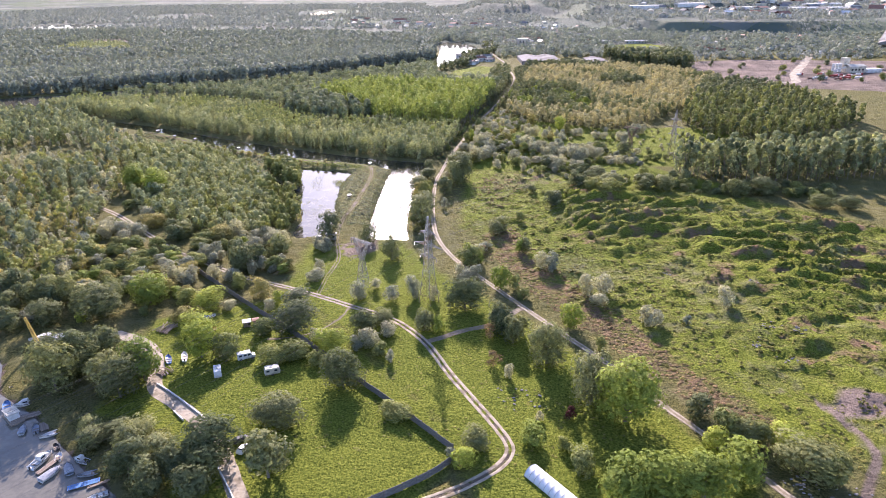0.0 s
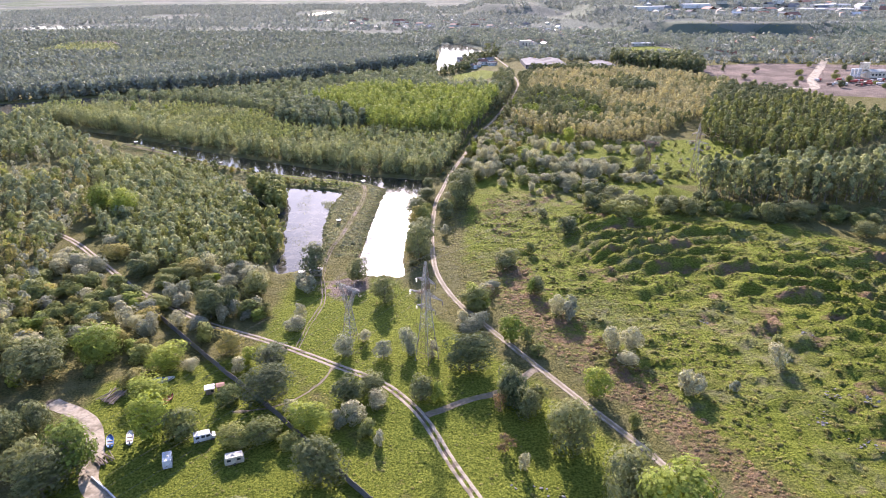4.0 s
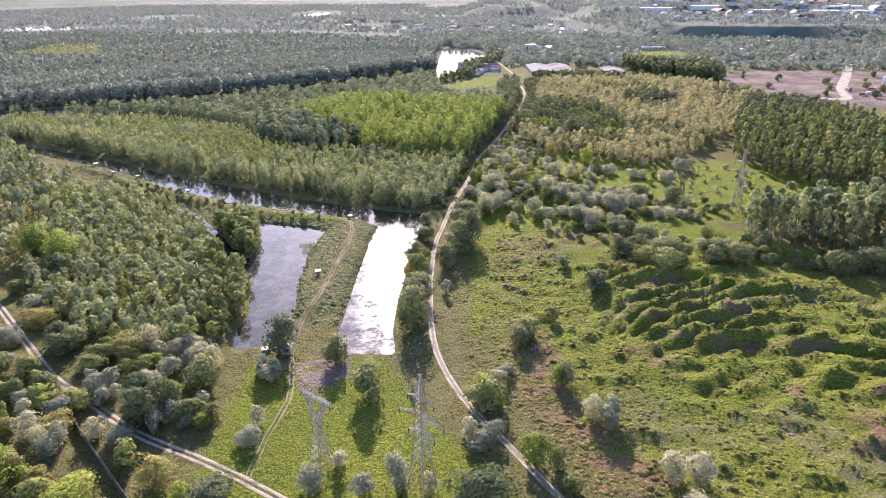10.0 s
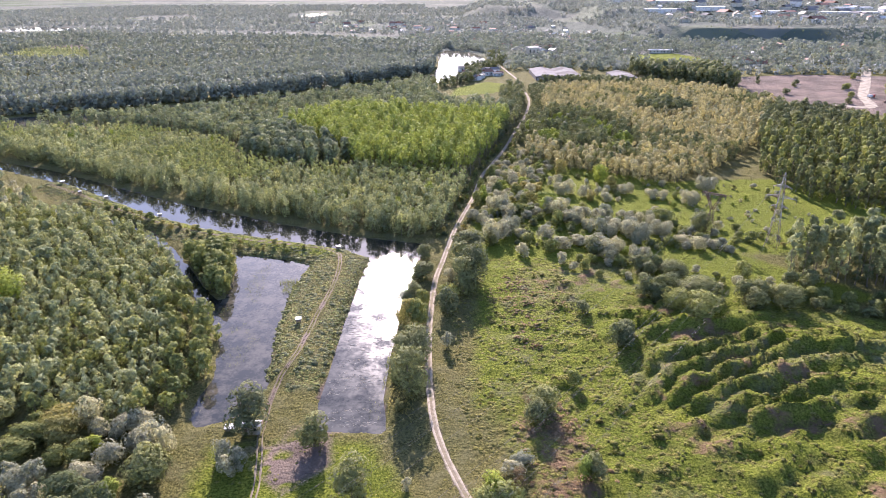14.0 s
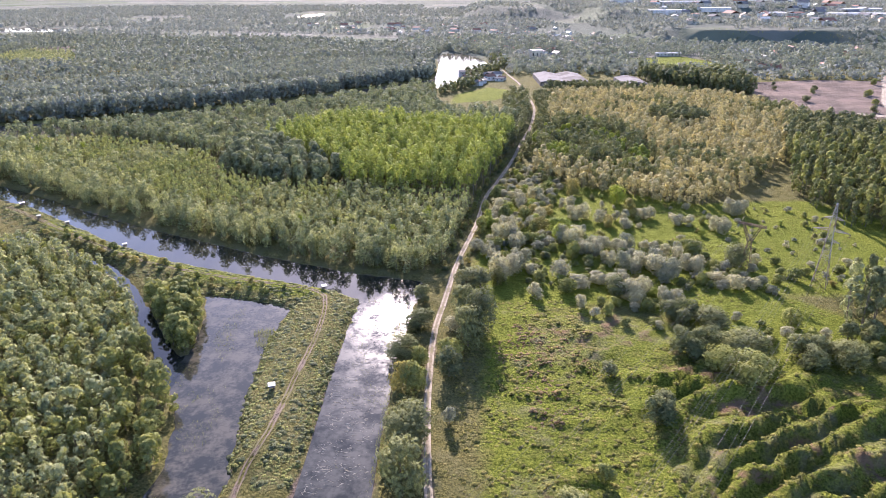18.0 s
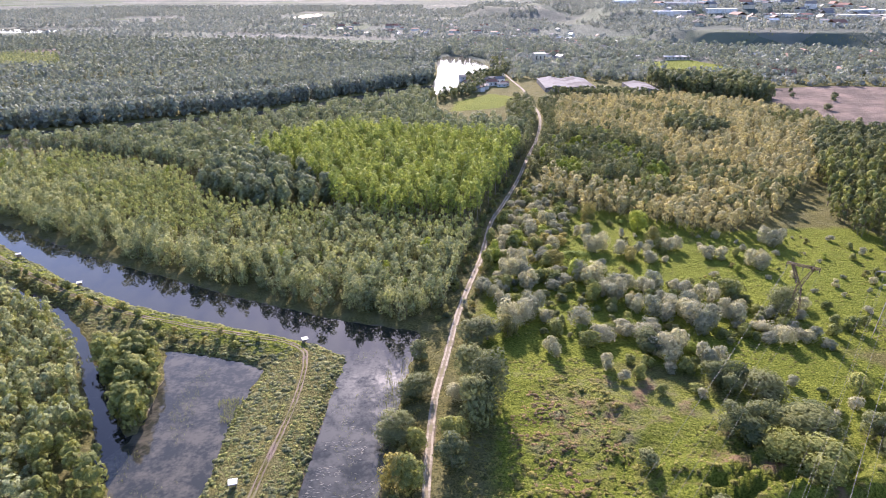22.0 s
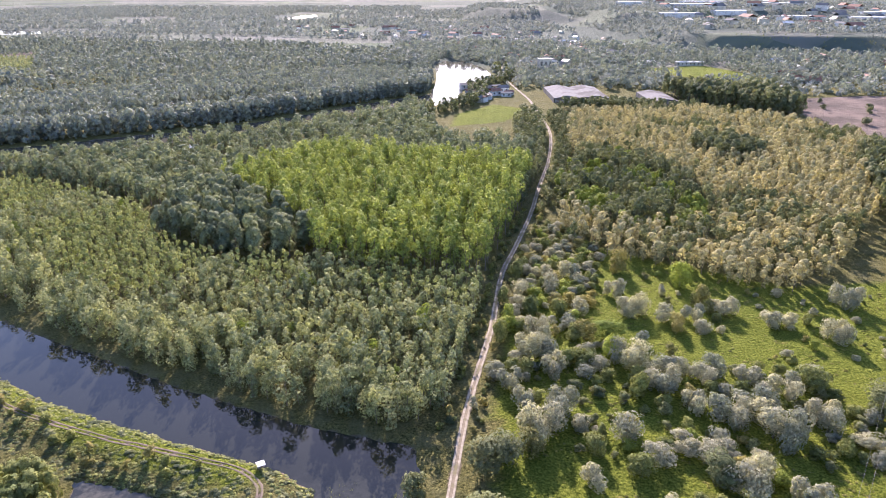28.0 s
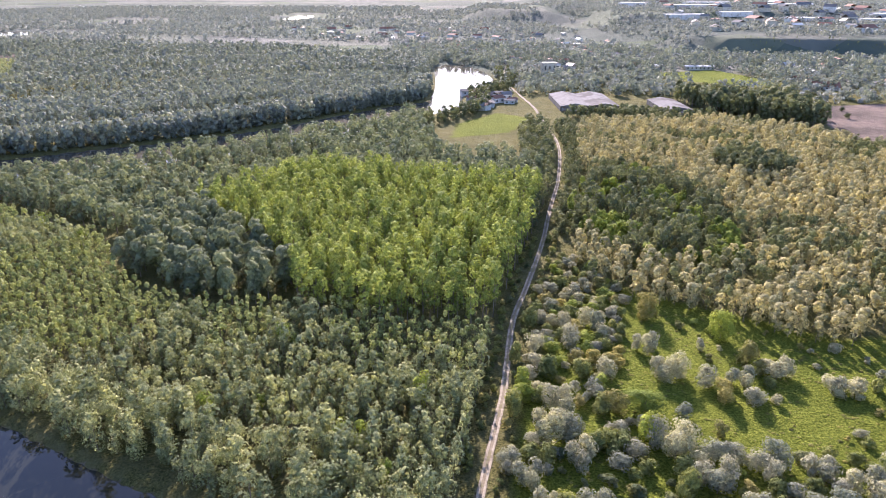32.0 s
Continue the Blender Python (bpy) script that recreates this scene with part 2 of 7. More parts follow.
def inside(poly, x, y):
    """Signed distance to a polygon on arrays: positive inside, metres."""
    p = np.asarray(poly, float)
    d2 = np.full(x.shape, 1e18)
    odd = np.zeros(x.shape, bool)
    for (ax, ay), (bx, by) in zip(p, np.roll(p, -1, 0)):
        ex, ey = bx - ax, by - ay
        t = np.clip(((x - ax) * ex + (y - ay) * ey) / (ex * ex + ey * ey + 1e-9), 0, 1)
        d2 = np.minimum(d2, (x - ax - t * ex) ** 2 + (y - ay - t * ey) ** 2)
        if ay != by:
            odd ^= ((ay > y) != (by > y)) & (x < ax + (y - ay) * ex / (by - ay))
    d = np.sqrt(d2)
    return np.where(odd, d, -d)


def along(line, x, y):
    """Distance to an open line on arrays."""
    d2 = np.full(np.shape(x), 1e18)
    for (ax, ay), (bx, by) in zip(line, line[1:]):
        ex, ey = bx - ax, by - ay
        t = np.clip(((x - ax) * ex + (y - ay) * ey) / (ex * ex + ey * ey), 0, 1)
        d2 = np.minimum(d2, (x - ax - t * ex) ** 2 + (y - ay - t * ey) ** 2)
    return np.sqrt(d2)


def soft_line(pts, step=4.0):
    """A line through the points, rounded (Catmull-Rom) and cut into even steps."""
    p = [Vector((*q, 0)) for q in pts]
    p = [p[0] * 2 - p[1]] + p + [p[-1] * 2 - p[-2]]
    out = []
    for a, b, c, d in zip(p, p[1:], p[2:], p[3:]):
        n = max(2, int((c - b).length / step))
        for k in range(n):
            t = k / n
            v = 0.5 * (2 * b + (c - a) * t + (2 * a - 5 * b + 4 * c - d) * t * t + (3 * b - a - 3 * c + d) * t ** 3)
            out.append((v.x, v.y))
    out.append((p[-2].x, p[-2].y))
    return out


# ---- the plan, in metres; the camera flies along +y ----
ROAD = soft_line([(86, 105), (78, 118), (67, 140), (59, 155), (50, 174), (38, 195), (28, 213), (15.5, 236), (5, 256), (-1.5, 276), (-4, 293), (-5, 315), (-5, 341), (-3.5, 372), (0, 395), (5, 427), (12, 459), (16, 477), (23, 518), (31, 545), (44, 591), (55, 638), (68, 690), (80, 755), (84, 800), (84, 847), (85, 921), (80, 990), (75, 1100), (95, 1250)])
TRACK = soft_line([(-30, 106), (-2, 119), (6, 123.5), (13, 129), (16.3, 135), (14.6, 142), (10, 152), (2, 169), (-5, 186), (-11, 196), (-19, 205), (-33, 214), (-47, 223), (-61, 231), (-81, 241.5), (-103, 258), (-116, 267.5), (-136, 288), (-162, 315), (-180, 330)])
SPUR = soft_line([(-5, 189), (6, 195.5), (17, 200.5), (27, 211)])
PATH_DIKE = soft_line([(-48, 279), (-49, 300), (-46, 320), (-44, 345), (-42, 370), (-43, 392), (-48, 402), (-70, 410), (-92, 417), (-118, 428), (-148, 446), (-190, 478), (-222, 502)])
PATH_WEST = soft_line([(-47, 224), (-46, 240), (-44, 256), (-46, 270), (-48, 279)])
PATH_YARD = soft_line([(-34, 213), (-36, 205), (-43, 196), (-51, 192), (-58, 191)])
LANE = soft_line([(-110, 196), (-96, 188), (-88, 176), (-84, 164), (-75, 156), (-67, 149), (-59, 140), (-53, 130), (-46, 117)])
FIELD_PATH = soft_line([(94, 218), (91.5, 203), (88, 180), (87, 164), (90, 154), (93, 140)])
EAST_TRACK = soft_line([(103, 154), (105.5, 144), (106, 132), (96, 119), (88, 106)])

CANAL = [(-30.5, 400), (-33, 372), (-34.5, 340), (-35, 312), (-35.5, 296), (-33, 282), (-17, 282), (-17.5, 296), (-17, 320), (-15.5, 345), (-14, 368), (-12, 392), (-8, 404)]
CHANNEL = [(-8, 402), (-9, 413), (-28, 419), (-44, 424.5), (-80, 441), (-126, 466), (-155, 482), (-195, 508), (-245, 540), (-300, 565), (-300, 556), (-240, 522), (-219, 511), (-191, 489), (-148, 455), (-115, 435), (-88, 423), (-63, 413), (-39, 404), (-30, 397), (-20, 392)]
POND = [(-89, 402), (-72, 398), (-56, 391.5), (-58.5, 366), (-57.5, 340), (-55.5, 322), (-52, 303), (-56, 290), (-66, 284), (-69.5, 290), (-69, 309), (-72, 324), (-77, 336), (-84, 349), (-80, 357), (-81, 368), (-84, 388)]
SLOUGH = [(-76, 342), (-79, 354), (-88, 363), (-102, 384), (-116, 405), (-136, 430), (-171, 454), (-190, 462), (-203, 467), (-203, 461), (-187, 456), (-167, 448), (-137, 425), (-119, 404), (-105, 382), (-92, 360), (-84, 346)]
RIVER = [(-9, 955), (-40, 932), (-86, 885), (-124, 840), (-160, 810), (-194, 788), (-226, 772), (-283, 740), (-480, 655), (-900, 500), (-900, 430), (-480, 585), (-283, 672), (-200, 720), (-120, 765), (-70, 812), (-30, 868), (19, 922), (24, 999), (52, 1036), (64, 1080), (58, 1150), (40, 1215), (10, 1240), (-4, 1200), (-3, 1036)]
HARBOUR = [(-260, 215), (-150, 190), (-137, 178), (-129, 163), (-114, 153), (-99, 140), (-88, 130), (-76, 121), (-76, 60), (-260, 60)]
FAR_POND = [(-420, 2195), (-365, 2180), (-350, 2330), (-375, 2440), (-410, 2400)]
LEFT_LAKE = [(-1000, 1690), (-870, 1690), (-812, 1706), (-830, 1780), (-1000, 1810)]
WATERS = (CANAL, CHANNEL, POND, SLOUGH, RIVER, HARBOUR, FAR_POND, LEFT_LAKE)
WATER_Z = -0.9
MOUNDS = [(46, 345), (75, 366), (112, 352), (155, 334), (195, 305), (230, 270), (230, 125), (120, 122), (110, 142), (98, 158), (96, 185), (102, 215), (80, 240), (56, 268), (46, 300)]
TERRACE = [(335, 1420), (360, 1372), (424, 1342), (520, 1338), (600, 1322), (760, 1250), (1500, 1180), (4900, 1150), (4900, 4900), (300, 4900), (250, 2300), (300, 1700)]
PASTURE = [(4, 300), (14, 395), (50, 396), (160, 340), (230, 270), (230, 120), (110, 110), (70, 165), (30, 225)]
RUST_ZONE = [(17, 296), (30, 300), (38, 276), (42, 250), (54, 224), (66, 196), (74, 172), (84, 150), (96, 130), (84, 128), (70, 150), (56, 178), (44, 200), (30, 228), (20, 252)]
LUSH = [
    [(12, 424), (20, 470), (40, 520), (62, 548), (130, 505), (190, 510), (240, 440), (185, 396), (110, 400), (40, 402)],
    [(8, 798), (14, 848), (50, 895), (78, 870), (52, 816)],
    [(255, 1150), (350, 1170), (380, 1062), (325, 1034), (283, 1078)],
    [(-100, 205), (-45, 207), (5, 142), (-4, 118), (-35, 102), (-60, 108), (-70, 140), (-95, 160)],
    [(-40, 207), (0, 232), (40, 184), (74, 124), (60, 100), (12, 103), (2, 140)],
    [(-58, 142), (-20, 150), (2, 136), (-30, 110), (-50, 110)],
    [(-60, 225), (-60, 275), (-20, 278), (0, 240), (30, 200), (18, 150), (-10, 160), (-40, 205)],
    [(8, 290), (14, 390), (26, 390), (24, 330), (16, 292)],
    [(-95, 150), (-58, 145), (-40, 205), (-60, 222), (-100, 205)],
    [(8, 372), (14, 425), (120, 404), (165, 352), (112, 352), (62, 394), (30, 386)],
    [(-190, 474), (-92, 412), (-50, 396), (-40, 404), (-90, 424), (-190, 486)],
]
DRY = [
    [(22, 350), (24, 384), (66, 392), (76, 372), (46, 346)],
    [(78, 250), (100, 262), (118, 225), (108, 190), (92, 195)],
    [(56, 268), (80, 240), (60, 210), (40, 240), (40, 262)],
]
FAR_FIELDS = [
    [(-530, 1840), (-400, 1800), (-350, 1960), (-480, 2060)],
    [(-460, 2060), (-120, 1990), (-60, 2300), (-500, 2350)],
    [(-900, 2300), (-300, 2450), (300, 2800), (300, 3400), (-1400, 3400)],
]
SOIL = [
    [(323, 917), (420, 938), (620, 900), (560, 640), (443, 664), (371, 690), (300, 790)],
    [(-52, 274), (-42, 276), (-40, 283), (-30, 281), (-28, 268), (-38, 258), (-46, 266)],
    [(108, 154), (113, 160), (123, 156), (124, 147), (112, 146), (104, 147)],
    [(-660, 1292), (-632, 1301), (-573, 1312), (-600, 1372), (-665, 1360)],
]


def terrain(x, y):
    """Height of the ground on arrays."""
    h = 0.5 * (fbm(x / 45, y / 45) - 0.5) + 0.4 * (fbm(x / 6.0, y / 6.0, 2) - 0.5) + 0.32 * (fbm(x / 3.4 + 5, y / 3.0, 2) - 0.5)
    # hummocks of the rough pasture
    k = np.clip(inside(PASTURE, x, y) / 20, 0, 1)
    h = h + k * 4.0 * np.clip(fbm(x / 6.0 + 60, y / 4.2, 3) - 0.45, 0, 1)
    # the overgrown spoil heaps: warped ridges
    m = np.clip(inside(MOUNDS, x, y) / 18, 0, 1)
    u = y + 7 * (fbm(x / 11 + 70, y / 11, 2) - 0.5) + 34 * np.exp(-np.clip(x - 48, -30, 200) / 36) + 38 * (fbm(x / 40 + 3, y / 44, 3) - 0.5)
    ridge = 1 - np.abs(np.sin(u * np.pi / 10.5 + 3.4 * fbm(x / 26, y / 24 + 9, 2))) ** 1.4
    amp = np.clip(fbm(x / 30 + 8, y / 12) * 3.4 - 0.9, 0.0, 1.15) * np.clip(fbm(x / 50 + 2, y / 40 + 6, 2) * 2.2 - 0.1, 0.5, 1.1)
    lump = fbm(x / 7.0 + 40, y / 5.2 + 2, 3)
    far = np.clip((y - 190) / 60, 0.22, 1)
    h = h + m * (3.0 * far * ridge * amp + 4.0 * np.clip(lump - 0.42, -0.1, 1))
    # the dikes
    d = along(PATH_DIKE[8:], x, y)
    h = h + 1.3 * np.clip(1.25 - d / 7.5, 0, 1)
    # the lower right-hand plain rises to a terrace with a steep face, far off
    r = inside(TERRACE, x, y)
    h = h + 22 * np.clip(r / (30 + 90 * np.clip((x - 620) / 200, 0, 1) + 130 * np.clip((430 - x) / 70, 0, 1)), 0, 1) + np.clip((r - 300) / 3000, 0, 1) * 20
    r1 = inside([(345, 1790), (375, 1730), (445, 1725), (520, 1790), (900, 1850), (1100, 2600), (520, 2500), (380, 2100)], x, y)
    h = h + 14 * np.clip(r1 / 40, 0, 1)
    r2 = inside([(60, 2150), (330, 1950), (420, 2300), (250, 2600), (40, 2500)], x, y)
    h = h + 26 * np.clip(r2 / 80, 0, 1)
    # basins
    for w in WATERS:
        s = inside(w, x, y) + 1.9 * (fbm(x / 3.5 + 11, y / 3.5 + 4, 2) - 0.56)
        k = np.clip((s + 2.6) / 5.2, 0, 1)
        h = h * (1 - k) + (WATER_Z - 1.5) * k
    # roads run level
    for line, half in ((ROAD, 2.6), (TRACK, 2.2), (LANE, 3.0)):
        k = np.clip(1.6 - along(line, x, y) / half, 0, 1)
        h = h * (1 - k) + 0.05 * k
    return h


def link_mesh(name, verts, faces, materials, index=None, attrs=None, smooth=False, normals=None):
    """A mesh object from arrays: verts (n, 3), faces (m, 3 or 4)."""
    me = bpy.data.meshes.new(name)
    verts, faces = np.asarray(verts, np.float32), np.asarray(faces, np.int32)
    k = faces.shape[1]
    me.vertices.add(len(verts))
    me.vertices.foreach_set("co", verts.ravel())
    me.loops.add(faces.size)
    me.loops.foreach_set("vertex_index", faces.ravel())
    me.polygons.add(len(faces))
    me.polygons.foreach_set("loop_start", np.arange(0, faces.size, k, dtype=np.int32))
    for m in materials:
        me.materials.append(m)
    if index is not None:
        me.polygons.foreach_set("material_index", np.asarray(index, np.int32))
    me.polygons.foreach_set("use_smooth", np.full(len(faces), smooth))
    for key, values in (attrs or {}).items():
        me.attributes.new(key, "FLOAT", "POINT").data.foreach_set("value", np.asarray(values, np.float32))
    if normals is not None:
        # rounded shading of the leaf masses
        me.attributes.new("custom_normal", "FLOAT_VECTOR", "POINT").data.foreach_set("vector", np.asarray(normals, np.float32).ravel())
    me.update(calc_edges=True)
    return new(name, me)


def axis(spans):
    out = []
    for a, b, step in spans:
        out.append(np.arange(a, b, step))
    return np.concatenate(out + [[spans[-1][1]]])


def build_ground():
    xs = axis([(-4900, -1200, 160), (-1200, -420, 26), (-420, -190, 6), (-190, -110, 2.4), (-110, 110, 1.9), (110, 230, 2.6), (230, 420, 6), (420, 1300, 24), (1300, 4900, 160)])
    ys = axis([(-900, 40, 60), (40, 100, 6), (100, 300, 1.9), (300, 480, 2.1), (480, 700, 3.6), (700, 1000, 7), (1000, 1310, 20), (1310, 1430, 5), (1430, 1700, 22), (1700, 1800, 9), (1800, 2600, 25), (2600, 4950, 130)])
    X, Y = np.meshgrid(xs, ys)
    x, y = X.ravel(), Y.ravel()
    z = terrain(x, y)
    n, m = len(ys), len(xs)
    i = (np.arange(n - 1)[:, None] * m + np.arange(m - 1)[None]).ravel()
    faces = np.stack([i, i + 1, i + m + 1, i + m], 1)

    def cover(polys, edge):
        a = np.zeros(x.shape)
        for p in polys:
            a = np.maximum(a, np.clip(0.5 + inside(p, x, y) / edge, 0, 1))
        return a

    soil = cover(SOIL, 8)
    yard = cover(SOIL[1:2], 8)
    soil = np.minimum(soil, 1 - yard * np.clip(2.6 - 4.6 * fbm(x / 4 + 13, y / 4 + 27, 3), 0, 1))
    for line, half in ((ROAD, 1.55), (TRACK, 1.1), (LANE, 2.6), (PATH_DIKE, 0.5), (PATH_YARD, 0.6), (SPUR, 1.4), (EAST_TRACK, 1.9)):
        soil = np.maximum(soil, np.clip(1.15 - along(line, x, y) / half, 0, 0.75))
    for w in WATERS:
        s = inside(w, x, y) + 1.9 * (fbm(x / 3.5 + 11, y / 3.5 + 4, 2) - 0.56)
        soil = np.maximum(soil, np.clip(0.5 + (s + 0.4) / 1.5, 0, 1))
    # plain fades in the field patchwork with its haze-greyed colours from 1080 m on
    ob = link_mesh("ground", np.stack([x, y, z], 1), faces, [GROUND], smooth=True, attrs={
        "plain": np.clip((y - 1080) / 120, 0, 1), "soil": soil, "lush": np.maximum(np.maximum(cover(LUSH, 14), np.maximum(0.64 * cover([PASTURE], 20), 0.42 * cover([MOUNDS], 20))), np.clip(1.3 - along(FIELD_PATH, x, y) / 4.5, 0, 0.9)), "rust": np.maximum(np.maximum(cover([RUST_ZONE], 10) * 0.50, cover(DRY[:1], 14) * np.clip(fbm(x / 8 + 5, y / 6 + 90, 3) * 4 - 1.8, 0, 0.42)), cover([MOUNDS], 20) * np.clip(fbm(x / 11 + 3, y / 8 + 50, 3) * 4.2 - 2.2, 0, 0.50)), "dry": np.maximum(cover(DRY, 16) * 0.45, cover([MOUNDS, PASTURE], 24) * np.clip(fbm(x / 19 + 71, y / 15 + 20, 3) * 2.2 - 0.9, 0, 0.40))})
    tagged(ob, "green river meadow with weeds, spoil heaps and bare patches", "ground", kind="structure")


build_ground()


def ribbon(name, line, half, material, lift, label, side=0.0, wobble=0.25):
    """A strip along a line, draped on the ground."""
    pts = np.array(soft_line(line, 1.5))
    d = np.gradient(pts, axis=0)
    d /= np.linalg.norm(d, axis=1)[:, None] + 1e-9
    nrm = np.stack([d[:, 1], -d[:, 0]], 1)
    cols = []
    for k, s in enumerate((-1, -0.4, 0.4, 1)):
        w = half * s + side + (wobble * (fbm(pts[:, 0] / 2.0 + 9 * k, pts[:, 1] / 2.0) - 0.5) * 2 if abs(s) == 1 else 0)
        q = pts + nrm * np.broadcast_to(w, (len(pts),))[:, None]
        z = terrain(q[:, 0], q[:, 1]) + (lift if abs(s) < 1 else lift * 0.4)
        cols.append(np.column_stack([q, z]))
    v = np.concatenate(cols)
    n = len(pts)
    i = np.concatenate([np.arange(n - 1) + n * c for c in range(3)])
    ob = link_mesh(name, v, np.stack([i, i + n, i + n + 1, i + 1], 1), [material], smooth=True)
    return tagged(ob, label, "road", kind="structure")


ribbon("road", ROAD, 1.0, TRAIL, 0.08, "straight dirt road with a grassy crown through meadow and woods")
for side in (-0.64, 0.64):
    ribbon("road_rut", ROAD, 0.36, DIRT, 0.12, "pale worn wheel rut of the dirt road", side, 0.18)
for side in (-0.85, 0.85):
    ribbon("track_rut", TRACK, 0.44, DIRT, 0.09, "pale wheel rut of a dirt track in grass", side, 0.15)
for side in (-0.55, 0.55):
    ribbon("dike_rut", PATH_DIKE, 0.21, BROWN_SOIL, 0.07, "worn brown wheel rut along the grassy dike", side, 0.3)
for side in (-0.6, 0.6):
    ribbon("meadow_rut", PATH_WEST, 0.17, TRAIL, 0.07, "worn wheel rut in the meadow", side, 0.3)
ribbon("spur", SPUR, 1.2, TRAIL, 0.09, "short dirt lane joining track and road")
HAUL_ROAD = soft_line([(530, 990), (471, 892), (408, 789), (380, 732), (352, 742)], 8.0)
ribbon("haul_road", HAUL_ROAD, 5.0, DIRT, 0.15, "wide pale haul road across the bare works yard", 0.0, 1.2)
ribbon("lane", LANE, 2.2, DIRT, 0.08, "pale unpaved lane beside a low wall")
ribbon("yard_path", PATH_YARD, 0.3, TRAIL, 0.07, "narrow trodden path in the grass")


def water(name, poly, material, label, lower=0.0):
    me = bpy.data.meshes.new(name)
    bm = bmesh.new()
    c = np.mean(poly, axis=0)
    face = bm.faces.new([bm.verts.new((px, py, WATER_Z)) for px, py in poly])
    bmesh.ops.triangulate(bm, faces=[face])
    bm.normal_update()
    for f in bm.faces:
        if f.normal.z < 0:
            f.normal_flip()
    bm.to_mesh(me)
    bm.free()
    me.materials.append(material)
    ob = new(name, me)
    ob.location.z = -lower
    return tagged(ob, label, "water", kind="structure")


def grown(poly, by):
    """The polygon moved outwards, so that its rim lies under the bank."""
    p = np.array(poly, float)
    if np.sum(p[:, 0] * np.roll(p[:, 1], -1) - np.roll(p[:, 0], -1) * p[:, 1]) < 0:
        p = p[::-1]
    a, b = p - np.roll(p, 1, 0), np.roll(p, -1, 0) - p
    na = np.stack([a[:, 1], -a[:, 0]], 1) / np.linalg.norm(a, axis=1)[:, None]
    nb = np.stack([b[:, 1], -b[:, 0]], 1) / np.linalg.norm(b, axis=1)[:, None]
    m = na + nb
    m /= np.maximum(np.linalg.norm(m, axis=1), 0.5)[:, None]
    return [tuple(q) for q in p + m * by]


water("water_canal", [(-8, 409), (-36, 409)] + CANAL[1:5] + [(-37.5, 280), (-15, 280)] + CANAL[7:11] + [(-10, 393)], WATER_CANAL, "canal water with scum, glittering in the sun", 0.006)
water("water_channel", grown(CHANNEL, 1.6), WATER_CANAL, "dark still side channel mirroring the wood")
water("water_pond", grown(POND, 2.0), WATER_POND, "shallow grey pond with floating algae")
water("water_slough", grown(SLOUGH, 2.6), WATER_DARK, "narrow still slough between trees", 0.006)
water("water_river", grown(RIVER, 2.0), WATER_RIVER, "wide river bend shining in the sun")
water("water_harbour", HARBOUR, WATER_HARBOUR, "muddy calm harbour water")
water("water_far_pond", grown(FAR_POND, 2.0), WATER_RIVER, "small far pond glinting")
water("water_lake", grown(LEFT_LAKE, 2.0), WATER_RIVER, "far stretch of river between woods")

# ---- trees ----
def crown_cards(rng, h0, h1, r, n, size, lobes, droop=0.0):
    """A crown of many bent leaf sprigs set on several lobes: verts (4n, 3) and their rounded normals."""
    mid, half = (h0 + h1) / 2, (h1 - h0) / 2
    k = np.arange(lobes)
    ang = k * 2.399 + rng.random(lobes)
    lev = rng.permutation(np.linspace(-0.78, 0.6, lobes))
    lev[0] = 0.62
    rad = r * 0.62 * np.sqrt(1 - lev ** 2) * rng.uniform(0.55, 1.0, lobes)
    rad[0] = 0.0
    cen = np.stack([rad * np.cos(ang), rad * np.sin(ang), mid + lev * half], 1)
    lr = rng.uniform(0.36, 0.62, lobes) * r
    who = rng.integers(0, lobes, n)
    d = rng.normal(size=(n, 3))
    d[:, 2] = d[:, 2] * 0.9 + 0.35
    d /= np.linalg.norm(d, axis=1)[:, None]
    depth = rng.uniform(0.80, 1.08, n)[:, None]
    pos = cen[who] + d * lr[who][:, None] * depth * np.array([1, 1, min(1.5, half / r)])
    pos[:, 2] -= droop * rng.random(n) * half
    pos[:, 2] = np.maximum(pos[:, 2], h0 * 0.7 + 0.15)
    nrm = d + rng.normal(size=(n, 3)) * 0.20
    nrm /= np.linalg.norm(nrm, axis=1)[:, None]
    t = np.cross(nrm, rng.normal(size=(n, 3)))
    t /= np.linalg.norm(t, axis=1)[:, None]
    b = np.cross(nrm, t)
    s = size * 1.12 * rng.uniform(0.6, 1.25, (n, 1))
    asp = rng.uniform(0.55, 1.0, (n, 1))
    fold = nrm * s * rng.uniform(-0.35, 0.35, (n, 1))
    quad = np.stack([pos + t * s, pos + b * s * asp + fold, pos - t * s * 0.9, pos - b * s * asp + fold], 1)
    out = pos - np.array([0, 0, mid - 0.3 * half])
    out /= np.linalg.norm(out, axis=1)[:, None] + 1e-6
    soft = quad - (cen[who])[:, None]
    soft /= np.linalg.norm(soft, axis=2)[..., None] + 1e-6
    soft = soft * 0.8 + 0.35 * out[:, None] + 0.22 * nrm[:, None]
    soft /= np.linalg.norm(soft, axis=2)[..., None]
    return quad.reshape(-1, 3), soft.reshape(-1, 3)


def tube(rng, p, q, r0, r1, sides=5):
    p, q = np.array(p, float), np.array(q, float)
    d = q - p
    a = np.cross(d, (0.3, 1, 0.1))
    a /= np.linalg.norm(a)
    b = np.cross(d, a)
    b /= np.linalg.norm(b)
    ang = np.arange(sides) * 2 * np.pi / sides
    ring = np.cos(ang)[:, None] * a + np.sin(ang)[:, None] * b
    i = np.arange(sides)
    return np.concatenate([p + ring * r0, q + ring * r1]), np.concatenate([ring, ring]), np.stack([i, (i + 1) % sides, (i + 1) % sides + sides, i + sides], 1)


